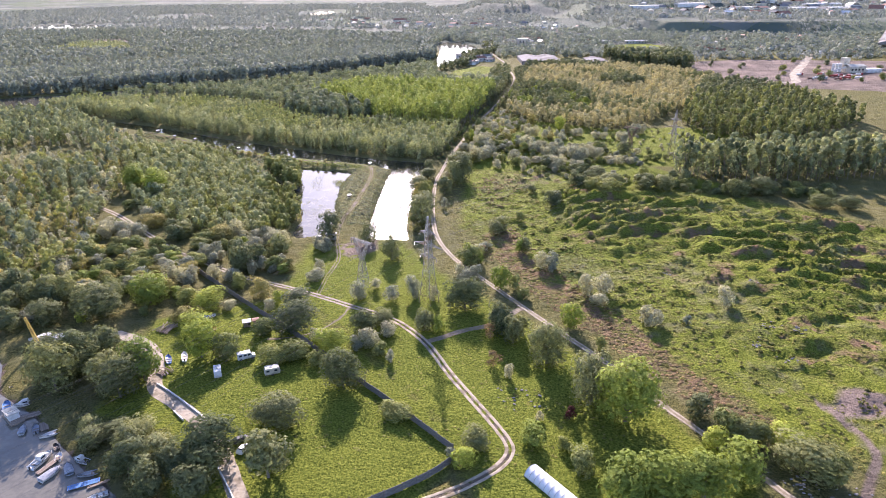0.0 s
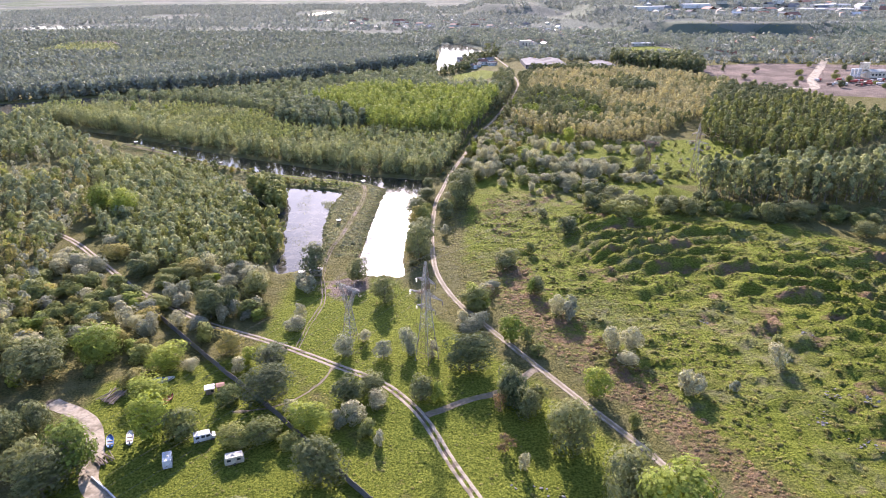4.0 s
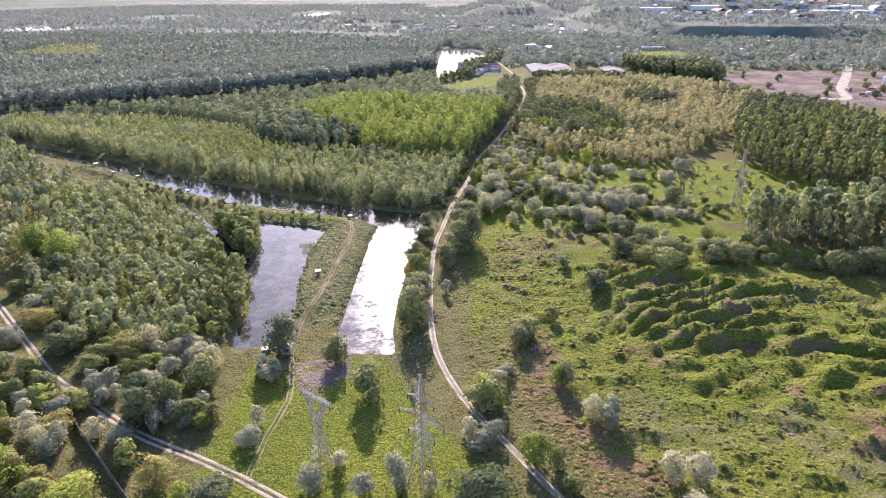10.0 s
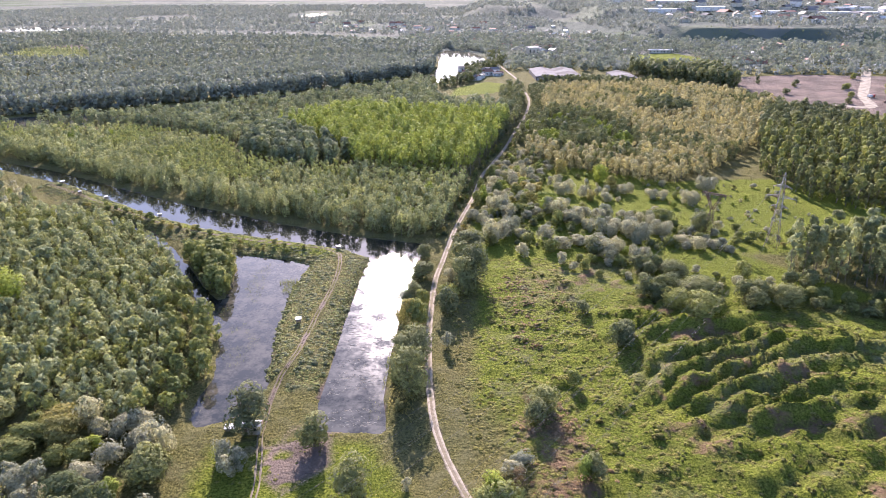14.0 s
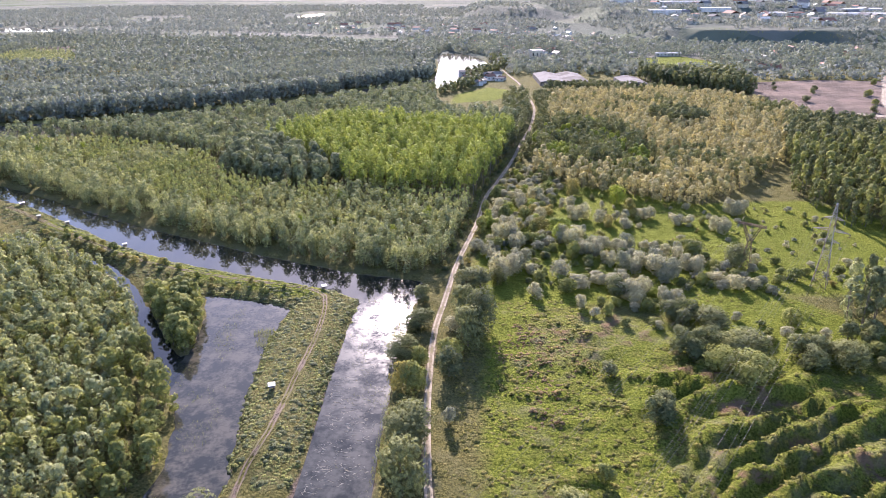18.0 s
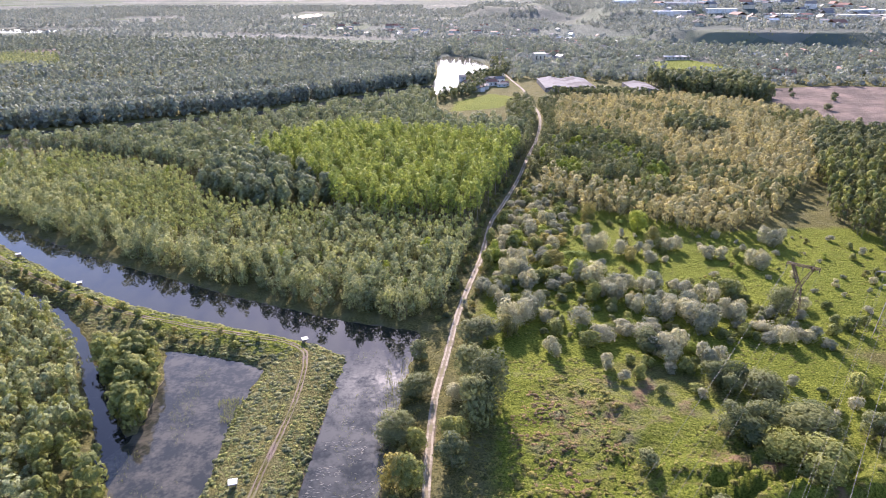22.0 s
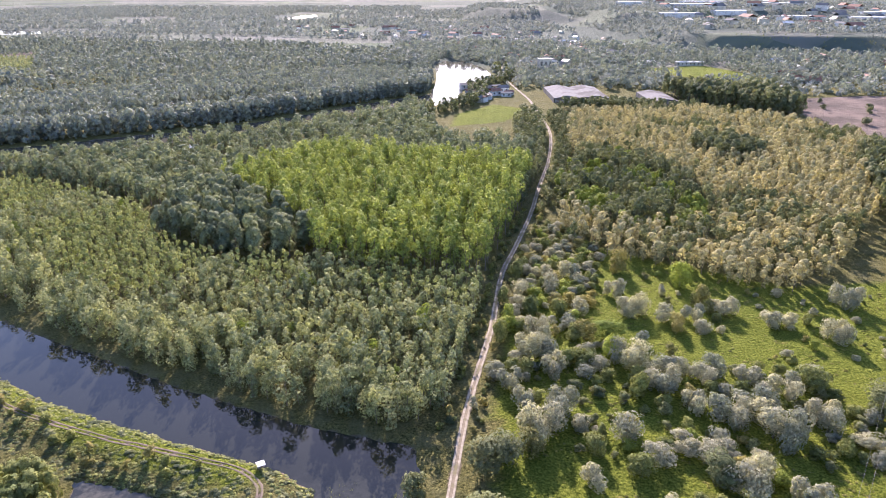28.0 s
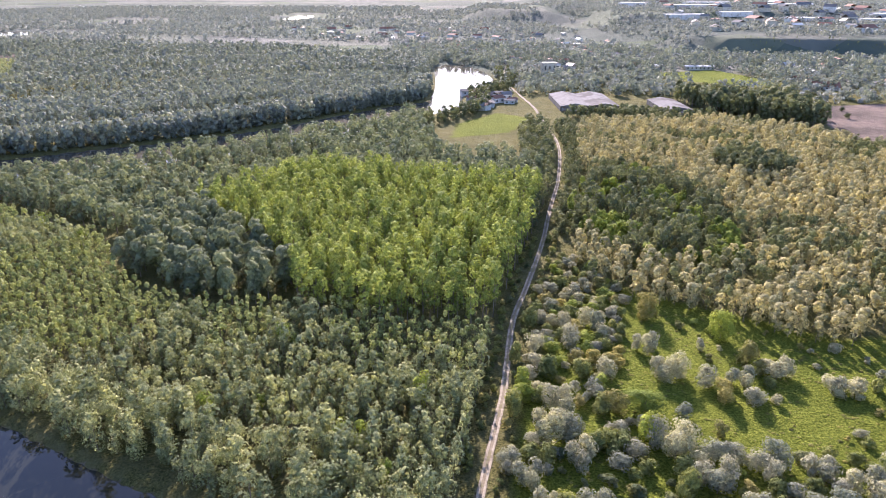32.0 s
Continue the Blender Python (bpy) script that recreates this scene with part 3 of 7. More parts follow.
def trunk_parts(rng, h0, h1, r, thick, limbs, sides=5):
    """A tapered, slightly bent trunk with limbs that reach into the crown."""
    vs, ns, fs, n = [], [], [], 0
    lean = rng.normal(size=2) * 0.03 * h1
    top = np.array([lean[0], lean[1], h0 + (h1 - h0) * 0.7])
    knee = np.array([lean[0] * 0.2, lean[1] * 0.2, h0 * 0.8 + 0.3])
    bits = [((0, 0, -0.3), knee, thick, thick * 0.75), (knee, top, thick * 0.75, thick * 0.2)]
    for k in range(limbs):
        a = k * 2.4 + rng.random()
        z = h0 + (h1 - h0) * rng.uniform(0.0, 0.4)
        s = knee + (top - knee) * (z - knee[2]) / max(top[2] - knee[2], 0.1)
        e = s + np.array([math.cos(a) * r * 0.6, math.sin(a) * r * 0.6, (h1 - h0) * 0.28])
        bits.append((s, e, thick * 0.42, thick * 0.1))
    for p, q, r0, r1 in bits:
        v, vn, f = tube(rng, p, q, r0, r1, sides)
        vs.append(v)
        ns.append(vn)
        fs.append(f + n)
        n += len(v)
    return np.concatenate(vs), np.concatenate(ns), np.concatenate(fs)


def crown_dome(rng, h0, h1, r, sides=6, fringe=4):
    """A far crown: an uneven dome of leaf masses with some loose sprigs."""
    ang = np.arange(sides) * 2 * np.pi / sides
    rings = []
    for z, w in ((0.0, 0.50), (0.50, 1.0), (0.82, 0.80), (0.97, 0.36)):
        rr = r * w * rng.uniform(0.75, 1.2, sides)
        zz = h0 + (h1 - h0) * (z + rng.uniform(-0.09, 0.09, sides) * (z > 0))
        rings.append(np.stack([np.cos(ang + z) * rr, np.sin(ang + z) * rr, zz], 1))
    v = np.concatenate(rings)
    i = np.arange(sides)
    j = (i + 1) % sides
    f = np.concatenate([np.stack([i, j, j + sides, i + sides], 1) + k * sides for k in range(3)])
    n = (v - np.array([0, 0, h0 + 0.2 * (h1 - h0)])) / np.array([r * 1.25, r * 1.25, 0.65 * (h1 - h0)])
    c, cn = crown_cards(rng, h0, h1, r, fringe, r * 0.36, 2)
    top = 3 * sides
    f = np.concatenate([f, [[top, top + 1, top + 2, top + 3], [top, top + 3, top + 4, top + sides - 1]][: 2 if sides > 5 else 1], np.arange(len(c)).reshape(-1, 4) + len(v)])
    v, n = np.concatenate([v, c]), np.concatenate([n, cn])
    return v, n / np.linalg.norm(n, axis=1)[:, None], f


# kind: crown foot, top, radius, sprigs, sprig size, lobes, droop, trunk radius
FORMS = {
    "willow": (0.8, 10.6, 1.85, 100, 0.50, 6, 0.12, 0.13),
    "bankwillow": (0.3, 11.2, 2.75, 270, 0.42, 8, 0.10, 0.15),
    "whip": (2.2, 11.2, 1.3, 100, 0.38, 4, 0.0, 0.09),
    "round": (0.8, 8.5, 2.9, 140, 0.70, 6, 0.0, 0.16),
    "poplar": (4.5, 19.0, 2.5, 190, 0.54, 8, 0.0, 0.20),
    "dark": (3.0, 15.0, 4.2, 170, 0.88, 5, 0.0, 0.28),
    "yellow": (1.6, 10.0, 2.5, 84, 0.68, 5, 0.0, 0.14),
    "lowpoplar": (1.5, 20.0, 2.6, 170, 0.74, 6, 0.0, 0.24),
    "far": (4.0, 15.0, 3.6, 34, 1.75, 5, 0.0, 0.25),
    "bank": (0.2, 14.0, 3.8, 120, 0.95, 6, 0.05, 0.2),
    "garden": (0.4, 8.5, 4.6, 30, 1.6, 5, 0.0, 0.2),
    "osier": (0.3, 6.4, 2.05, 84, 0.52, 5, 0.0, 0.10),
}


def merge_trees(name, places, form, leaf, label, category, seed, cards=None, size=None, variants=4, trunks=True, scale=(0.75, 1.2), dome=None):
    """One mesh of very many trees: places is an (n, 3) array of feet."""
    rng = np.random.default_rng(seed)
    h0, h1, r, n, s, lobes, droop, thick = FORMS[form]
    n, s = cards or n, size or s
    V, N, F, M, T, base = [], [], [], [], [], 0
    which = rng.integers(0, variants, len(places))
    for k in range(variants):
        P = places[which == k]
        c, cn = crown_cards(rng, h0, h1, r, n, s, lobes, droop)
        f = np.arange(len(c)).reshape(-1, 4)
        if dome:
            c, cn, f = crown_dome(rng, h0, h1, r, *dome)
        m = np.zeros(len(f), int)
        if trunks:
            tv, tn, tf = trunk_parts(rng, h0, h1, r, thick, 2, 4)
            f = np.concatenate([f, tf + len(c)])
            c, cn = np.concatenate([c, tv]), np.concatenate([cn, tn])
            m = np.concatenate([m, np.ones(len(tf), int)])
        if not len(P):
            continue
        a = rng.random(len(P)) * 2 * np.pi
        sc = rng.uniform(*scale, len(P))
        wide = sc * rng.uniform(0.85, 1.15, len(P))
        x = (np.cos(a)[:, None] * c[:, 0] - np.sin(a)[:, None] * c[:, 1]) * wide[:, None] + P[:, 0:1]
        y = (np.sin(a)[:, None] * c[:, 0] + np.cos(a)[:, None] * c[:, 1]) * wide[:, None] + P[:, 1:2]
        z = c[:, 2] * sc[:, None] + P[:, 2:3]
        V.append(np.stack([x, y, z], 2).reshape(-1, 3))
        nx = np.cos(a)[:, None] * cn[:, 0] - np.sin(a)[:, None] * cn[:, 1]
        ny = np.sin(a)[:, None] * cn[:, 0] + np.cos(a)[:, None] * cn[:, 1]
        N.append(np.stack([nx, ny, np.broadcast_to(cn[:, 2], nx.shape)], 2).reshape(-1, 3))
        F.append((f[None] + (np.arange(len(P)) * len(c))[:, None, None]).reshape(-1, 4) + base)
        M.append(np.tile(m, len(P)))
        T.append(np.repeat(rng.random(len(P)), len(c)))
        base += len(P) * len(c)
    ob = link_mesh(name, np.concatenate(V), np.concatenate(F), [LEAF[leaf], BARK], np.concatenate(M), {"tint": np.concatenate(T)}, True, np.concatenate(N))
    return tagged(ob, label, category, kind="stuff")


def sow(poly, spacing, seed, jitter=0.75, keep=None, margin=0.0, line_off=2.4, shore=1.5):
    """Feet of trees on a jittered net inside a polygon, off the water and the road."""
    rng = np.random.default_rng(seed)
    p = np.array(poly, float)
    x0, y0 = p.min(0)
    x1, y1 = p.max(0)
    X, Y = np.meshgrid(np.arange(x0, x1, spacing), np.arange(y0, y1, spacing * 0.87))
    X = X + (np.arange(X.shape[0]) % 2)[:, None] * spacing / 2
    x = (X + rng.uniform(-0.5, 0.5, X.shape) * spacing * jitter).ravel()
    y = (Y + rng.uniform(-0.5, 0.5, X.shape) * spacing * jitter).ravel()
    ok = inside(poly, x, y) > margin
    x, y = x[ok], y[ok]
    ok = np.ones(len(x), bool)
    for w in WATERS:
        ok &= inside(w, x, y) < -shore
    ok &= along(ROAD, x, y) > line_off
    if keep is not None:
        ok &= keep(x, y)
    x, y = x[ok], y[ok]
    return np.stack([x, y, terrain(x, y) - 0.1], 1)


WILLOW_STRIP = [(-300, 572), (-245, 548), (-195, 513.5), (-126, 471.5), (-80, 446.5), (-44, 429.5), (-12, 418.5), (4, 430), (10.5, 460), (14, 477), (20, 504), (-17, 510), (-47, 522), (-66, 520), (-97, 525), (-124, 546), (-146, 584), (-179, 604), (-225, 630), (-340, 636), (-360, 600)]
POPLARS = [(-48, 522), (-20, 514), (20, 512), (28, 540), (40, 588), (52, 640), (50, 652), (-7, 668), (-70, 688), (-122, 628), (-78, 580)]
GREY_TREES = [(-128, 560), (-97, 534), (-66, 529), (-54, 544), (-60, 556), (-80, 578), (-108, 612), (-122, 630), (-140, 604)]
RIVER_WOOD = [(-480, 590), (-340, 648), (-225, 642), (-179, 616), (-148, 602), (-122, 636), (-70, 694), (-7, 674), (46, 656), (58, 690), (60, 715), (36, 728), (4, 736), (-8, 790), (-14, 850), (-24, 866), (-70, 806), (-120, 760), (-200, 712), (-283, 664), (-480, 592)]
NORTH_WOOD = [(-12, 962), (-86, 893), (-160, 818), (-226, 780), (-283, 748), (-480, 664), (-700, 590), (-700, 760), (-450, 900), (-250, 1040), (-60, 1100), (-8, 1040)]
NORTH_FAR = [(-20, 1110), (-250, 1050), (-450, 910), (-700, 770), (-1100, 600), (-1500, 900), (-1300, 1600), (-1010, 1560), (-760, 1480), (-500, 1430), (-300, 1420), (-60, 1300)]
YELLOW_WOOD = [(56, 545), (80, 528), (112, 505), (136, 498), (160, 520), (225, 600), (268, 690), (300, 742), (274, 806), (222, 846), (110, 836), (92, 760), (84, 700), (100, 690), (140, 625), (140, 590), (105, 566), (66, 590), (55, 585)]
DARK_CLUMP = [(64, 600), (62, 632), (88, 692), (118, 706), (134, 664), (140, 600), (124, 566), (96, 558), (76, 564)]
POPLAR_ROW = [(132, 378), (150, 366), (190, 360), (270, 372), (262, 404), (190, 398), (150, 394)]
EAST_WOOD = [(190, 470), (230, 440), (330, 520), (325, 680), (286, 716), (264, 690), (222, 600), (188, 520)]
POND_WOOD = [(-120, 404), (-106, 382), (-93, 360), (-84, 346), (-76, 335), (-72, 322), (-68.5, 307), (-69, 291), (-84, 284), (-118, 290), (-150, 316), (-168, 346), (-195, 400), (-230, 462), (-188, 457), (-168, 448), (-138, 426)]


def forest_rides(x, y):
    """Straight rides and old river arms left open in the far forest."""
    ok = np.ones(len(x), bool)
    for line in RIDES:
        ok &= along(line, x, y) > 13
    for p in (SOIL[3], YOUNG_TREES, LAKE_VIEW):
        ok &= inside(p, x, y) < -4
    return ok


YOUNG_TREES = [(-640, 1090), (-560, 1062), (-470, 1062), (-520, 1160), (-575, 1258), (-650, 1268)]
LAKE_VIEW = [(-960, 1480), (-760, 1450), (-790, 1700), (-1000, 1700)]


RIDES = ([(-700, 764), (-450, 905), (-250, 1045), (-20, 1105)], [(-520, 690), (-335, 786), (-255, 823), (-197, 863), (-137, 919)], [(-560, 800), (-397, 889), (-356, 938), (-300, 960)], [(-420, 1060), (-364, 1103), (-280, 1130)], [(-1150, 900), (-700, 1080), (-330, 1290), (-60, 1330)], [(-1300, 1250), (-700, 1330), (-300, 1480)])
def river_edge(x, y):
    return inside(RIVER, x, y) > -24


def off_edge(x, y):
    return inside(RIVER, x, y) < -20


STRIP_FRONT = [(-360, 600), (-300, 572), (-245, 548), (-195, 513.5), (-126, 471.5), (-80, 446.5), (-44, 429.5), (-12, 418.5)]
strip = sow(WILLOW_STRIP, 3.15, 1, line_off=6.0)
front = along(STRIP_FRONT, strip[:, 0], strip[:, 1]) < 15 + 9 * fbm(strip[:, 0] / 20, strip[:, 1] / 20, 2)
stand = fbm(strip[:, 0] / 42 + 5, strip[:, 1] / 42 + 61, 3) + (strip[:, 0] > -75) * 0.12
chance = np.random.default_rng(111).random(len(strip))
merge_trees("willow_bank_wood", strip[front & (chance < 0.46)], "bankwillow", "willow", "broad rounded willows along the channel bank", "trees", 112, scale=(0.75, 1.25))
merge_trees("young_wood", strip[~front & (stand > 0.53)], "whip", "young", "dense slender young poplars behind the willows", "trees", 113, scale=(0.8, 1.12))
inner = ~front & (stand <= 0.53)
merge_trees("willow_wood", strip[inner & (chance < 0.62)], "willow", "willow", "dense young willow wood along the channel", "trees", 11)
merge_trees("willow_old_trees", strip[inner & (chance > 0.93)], "bankwillow", "sallow", "taller round willows in the young wood", "trees", 114, scale=(0.7, 1.2))
merge_trees("willow_bright_trees", strip[inner & (chance > 0.62) & (chance < 0.634)], "bankwillow", "broad", "bright green round trees in the willow wood", "trees", 115, scale=(0.7, 1.2))
merge_trees("poplar_wood", sow(POPLARS, 4.8, 2, line_off=6.5), "poplar", "poplar", "tall bright green poplar plantation", "trees", 12)
merge_trees("grey_wood", sow(GREY_TREES, 7.2, 3), "dark", "dark", "clump of broad grey-green trees", "trees", 13, cards=420, size=0.66, scale=(0.85, 1.25))
def off_glade(x, y):
    """A shaded glade between the two belts of the riverside wood."""
    return along([(-165, 694), (-120, 700), (-72, 716)], x, y) > 9


merge_trees("river_wood", sow(RIVER_WOOD, 6.4, 4, keep=off_glade), "dark", "dark", "dark green riverside wood", "trees", 14, cards=130, size=0.9, scale=(0.65, 1.05))
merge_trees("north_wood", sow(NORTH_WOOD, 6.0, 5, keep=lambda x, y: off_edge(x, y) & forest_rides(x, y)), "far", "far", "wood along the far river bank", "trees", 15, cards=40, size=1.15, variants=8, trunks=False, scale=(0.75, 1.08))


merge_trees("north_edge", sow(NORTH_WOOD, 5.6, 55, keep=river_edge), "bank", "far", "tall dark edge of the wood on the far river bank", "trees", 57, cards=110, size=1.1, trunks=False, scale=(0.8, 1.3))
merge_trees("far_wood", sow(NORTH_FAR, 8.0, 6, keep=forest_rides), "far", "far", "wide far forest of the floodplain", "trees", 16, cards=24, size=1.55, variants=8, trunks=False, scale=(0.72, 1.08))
merge_trees("young_plantation", sow(YOUNG_TREES, 6.0, 98), "osier", "sallow", "young bright green plantation in the far forest", "trees", 99, cards=20, size=1.0, trunks=False)
clump = sow(DARK_CLUMP, 5.8, 8)
shade = fbm(clump[:, 0] / 16 + 3, clump[:, 1] / 16 + 12, 2)
merge_trees("dark_wood", clump[shade <= 0.53], "dark", "deep", "dark green clump in the pale wood", "trees", 18, cards=220, size=0.72, scale=(0.45, 0.95))
merge_trees("green_wood", clump[shade > 0.53], "round", "broad", "brighter green trees in the dark clump", "trees", 118, cards=200, size=0.6, scale=(0.7, 1.25))
prow = sow(POPLAR_ROW, 5.2, 9)
merge_trees("poplar_row", prow[::2], "lowpoplar", "old_willow", "tall poplars beside the heaps", "trees", 19, scale=(0.8, 1.25))
merge_trees("poplar_grove", prow[1::2], "lowpoplar", "sallow", "bright tall poplars beside the heaps", "trees", 59, scale=(0.9, 1.25))
east = sow(EAST_WOOD, 5.8, 10)
deep = east[:, 1] - 0.35 * (east[:, 0] - 230) > 600
merge_trees("east_wood", east[~deep][::2], "lowpoplar", "old_willow", "bright tall poplars east of the meadow", "trees", 20, cards=120, size=1.0, scale=(0.6, 0.95))
merge_trees("east_green_wood", east[~deep][1::2], "lowpoplar", "bush", "green poplars east of the meadow", "trees", 61, cards=120, size=1.0, scale=(0.6, 1.0))
merge_trees("east_dark_wood", east[deep], "dark", "deep", "dark trees of the wood east of the meadow", "trees", 60, cards=110, size=1.1, scale=(0.6, 1.0))
pw = sow(POND_WOOD, 3.5, 11, shore=-0.3)
edge = -inside(POND, pw[:, 0], pw[:, 1]) < 15
pick = fbm(pw[:, 0] / 9, pw[:, 1] / 9 + 40, 2) + 0.3 * np.random.default_rng(4).random(len(pw))
merge_trees("pond_wood", pw[~edge & (pick < 0.68)], "osier", "sallow", "dense thicket of small round willows beside the pond", "trees", 21, scale=(0.6, 1.25))
merge_trees("pond_thicket", pw[~edge & (pick >= 0.68) & (pick < 0.9)], "osier", "bush", "brighter green young trees in the pond thicket", "trees", 88, scale=(0.6, 1.15))
merge_trees("pond_old_trees", pw[~edge & (pick >= 0.9)], "round", "sallow", "taller willows standing out of the pond thicket", "trees", 89, scale=(0.7, 1.1))
merge_trees("pond_bank_trees", pw[edge][::2], "round", "bush", "rounded green willows on the pond bank", "trees", 90, scale=(0.65, 1.15))


WEST_WOOD = [(-246, 500), (-262, 515), (-310, 570), (-335, 604), (-480, 552), (-640, 480), (-560, 400), (-400, 440), (-290, 474), (-234, 480)]
WEST_SCRUB = [(-172, 345), (-197, 398), (-225, 455), (-206, 466), (-226, 486), (-246, 490), (-290, 474), (-400, 440), (-560, 400), (-520, 240), (-300, 190), (-160, 212), (-140, 240), (-172, 318)]
CLEARING = [(-263, 416), (-222, 420), (-235, 462), (-276, 466), (-330, 455), (-320, 420)]
BELT = [(222, 965), (318, 922), (308, 838), (290, 828), (268, 856), (232, 896)]
ISLAND = [(-110, 399), (-91, 400.5), (-86, 388), (-83, 372), (-81.5, 360), (-89, 365), (-101, 386)]
TOWN_A = [(70, 985), (230, 980), (340, 920), (640, 930), (900, 900), (1400, 1300), (1300, 2900), (-60, 2900), (-80, 1300), (-10, 1270), (60, 1200)]
TOWN_B = [(-60, 1520), (-300, 1620), (-700, 1520), (-1300, 1760), (-1700, 2200), (-1200, 2900), (-60, 2900)]

ROADSIDE_E = [(48, 590), (58, 636), (71, 690), (83, 752), (88, 800), (89, 840), (104, 846), (104, 800), (92, 745), (84, 700), (72, 650), (62, 598)]
ROADSIDE_W = [(40, 590), (52, 640), (64, 690), (76, 752), (80, 800), (80, 846), (72, 846), (56, 790), (50, 700), (40, 650)]


def patches(scale, floor):
    return lambda x, y: fbm(x / scale + 31, y / scale + 7, 3) > floor


def off_clump(x, y):
    return (inside(DARK_CLUMP_B, x, y) < 0) & (inside(DARK_CLUMP, x, y) < 0)


DARK_CLUMP_B = [(165, 715), (188, 735), (205, 712), (208, 690), (190, 676), (172, 690)]


def open_field(x, y):
    ok = fbm(x / 120 + 31, y / 70 + 7, 4) > 0.41
    r = inside(TERRACE, x, y)
    ok &= (r < -8) | (r > 36) | (x > 640)
    for p in LUSH[1:3] + SOIL[:1] + FAR_FIELDS:
        ok &= inside(p, x, y) < -3
    return ok


def open_near(x, y):
    ok = fbm(x / 70 + 31, y / 50 + 7, 3) > 0.40
    ok &= inside(TERRACE, x, y) < -6
    for p in LUSH[1:3] + SOIL[:1]:
        ok &= inside(p, x, y) < -3
    return ok


def belts(x, y):
    """Tree belts between the far fields."""
    return (fbm(x / 260 + 31, y / 75 + 7, 3) > 0.44) & (inside(FAR_POND, x, y) < -40) & (inside(LAKE_VIEW, x, y) < -4)


blossom = sow(YELLOW_WOOD, 5.2, 7, keep=off_clump)
green = fbm(blossom[:, 0] / 24 + 14, blossom[:, 1] / 24 + 2, 2) + 0.25 * np.random.default_rng(117).random(len(blossom)) > 0.80
merge_trees("blossom_wood", blossom[~green], "yellow", "yellow", "pale yellowish blossoming wood", "trees", 17, cards=120, size=0.56)
merge_trees("blossom_green_trees", blossom[green], "yellow", "old_willow", "olive green trees among the blossoming wood", "trees", 116, cards=120, size=0.56)
merge_trees("dark_thicket", sow(DARK_CLUMP_B, 5.5, 38), "dark", "deep", "second dark clump in the pale wood", "trees", 49, cards=110, size=1.0, scale=(0.75, 1.0))
NORTH_BEND = [(-75, 1115), (-14, 1095), (-9, 1190), (0, 1246), (-50, 1310), (-130, 1220)]
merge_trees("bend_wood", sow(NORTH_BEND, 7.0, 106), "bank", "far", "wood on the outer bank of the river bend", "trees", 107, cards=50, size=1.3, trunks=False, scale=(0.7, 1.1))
BANK_TREES = [(-30, 855), (8, 880), (27, 915), (30, 990), (57, 1030), (70, 1075), (66, 1150), (84, 1150), (88, 1075), (74, 1020), (50, 985), (46, 925), (22, 868), (-10, 838)]
merge_trees("river_bank_trees", sow(BANK_TREES, 7.0, 40), "round", "deep", "dark trees along the river bend", "trees", 51, cards=60, size=1.1, scale=(0.8, 1.3))
SHED_TREES = [(100, 878), (140, 892), (190, 876), (228, 872), (228, 862), (180, 858), (120, 866)]
merge_trees("shed_trees", sow(SHED_TREES, 5.5, 39), "round", "deep", "row of round dark trees before the sheds", "trees", 50, cards=60, size=1.0)
w = sow(WEST_WOOD, 6.0, 31)
merge_trees("west_wood", w[::3], "dark", "dark", "mixed green wood west of the channel", "trees", 41, cards=70, size=1.1, scale=(0.5, 0.85))
merge_trees("west_willows", np.concatenate([w[1::3], w[2::3]]), "willow", "willow", "grey-green willows west of the channel", "trees", 42, cards=70, size=0.95, scale=(0.7, 1.15))


def off_clearing(x, y):
    return inside(CLEARING, x, y) < 2


w = sow(WEST_SCRUB, 6.2, 32, keep=off_clearing)
pick = (fbm(w[:, 0] / 14 + 5, w[:, 1] / 14 + 60, 2) + 0.45 * np.random.default_rng(6).random(len(w))) / 1.45
for name, leaf, form, label, lo, hi, seed, grow in (
        ("west_scrub", "bush", "osier", "green scrub west of the pond", 0.0, 0.40, 91, (0.9, 1.9)),
        ("west_oleasters", "silver", "osier", "silver-grey bushes in the western scrub", 0.40, 0.50, 92, (0.7, 1.4)),
        ("west_golden_scrub", "reed", "osier", "yellowish bushes in the western scrub", 0.50, 0.58, 93, (0.8, 1.5)),
        ("west_sallows", "sallow", "round", "round willows in the western scrub", 0.58, 0.66, 94, (0.7, 1.2)),
        ("west_dark_trees", "dark", "dark", "dark trees in the western scrub", 0.66, 2.0, 95, (0.5, 0.9))):
    merge_trees(name, w[(pick >= lo) & (pick < hi)], form, leaf, label, "trees", seed, scale=grow)
sparse = sow(CLEARING, 9.0, 96)
merge_trees("clearing_bushes", sparse, "osier", "silver", "low grey bushes on the western clearing", "trees", 97, scale=(0.3, 0.75))
merge_trees("roadside_scrub", sow(ROADSIDE_E, 4.2, 36, line_off=2.4), "round", "deep", "dense dark scrub along the road", "trees", 47, cards=110, size=0.7, scale=(0.5, 0.9))
merge_trees("roadside_trees", sow(ROADSIDE_W, 4.8, 37, line_off=2.6), "dark", "deep", "dark trees along the road", "trees", 48, cards=90, size=0.95, scale=(0.5, 0.85))
merge_trees("tree_belt", sow(BELT, 6.5, 32), "dark", "deep", "tall dark tree belt behind the sheds", "trees", 43, cards=60, size=1.5, scale=(0.9, 1.3))
merge_trees("island_willows", sow(ISLAND, 3.5, 33, shore=-0.4), "round", "bush", "bright willows on the pond island", "trees", 44, scale=(0.8, 1.2))
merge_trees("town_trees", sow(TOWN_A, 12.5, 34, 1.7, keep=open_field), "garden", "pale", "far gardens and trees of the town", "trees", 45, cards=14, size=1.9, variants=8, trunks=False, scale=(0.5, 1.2))
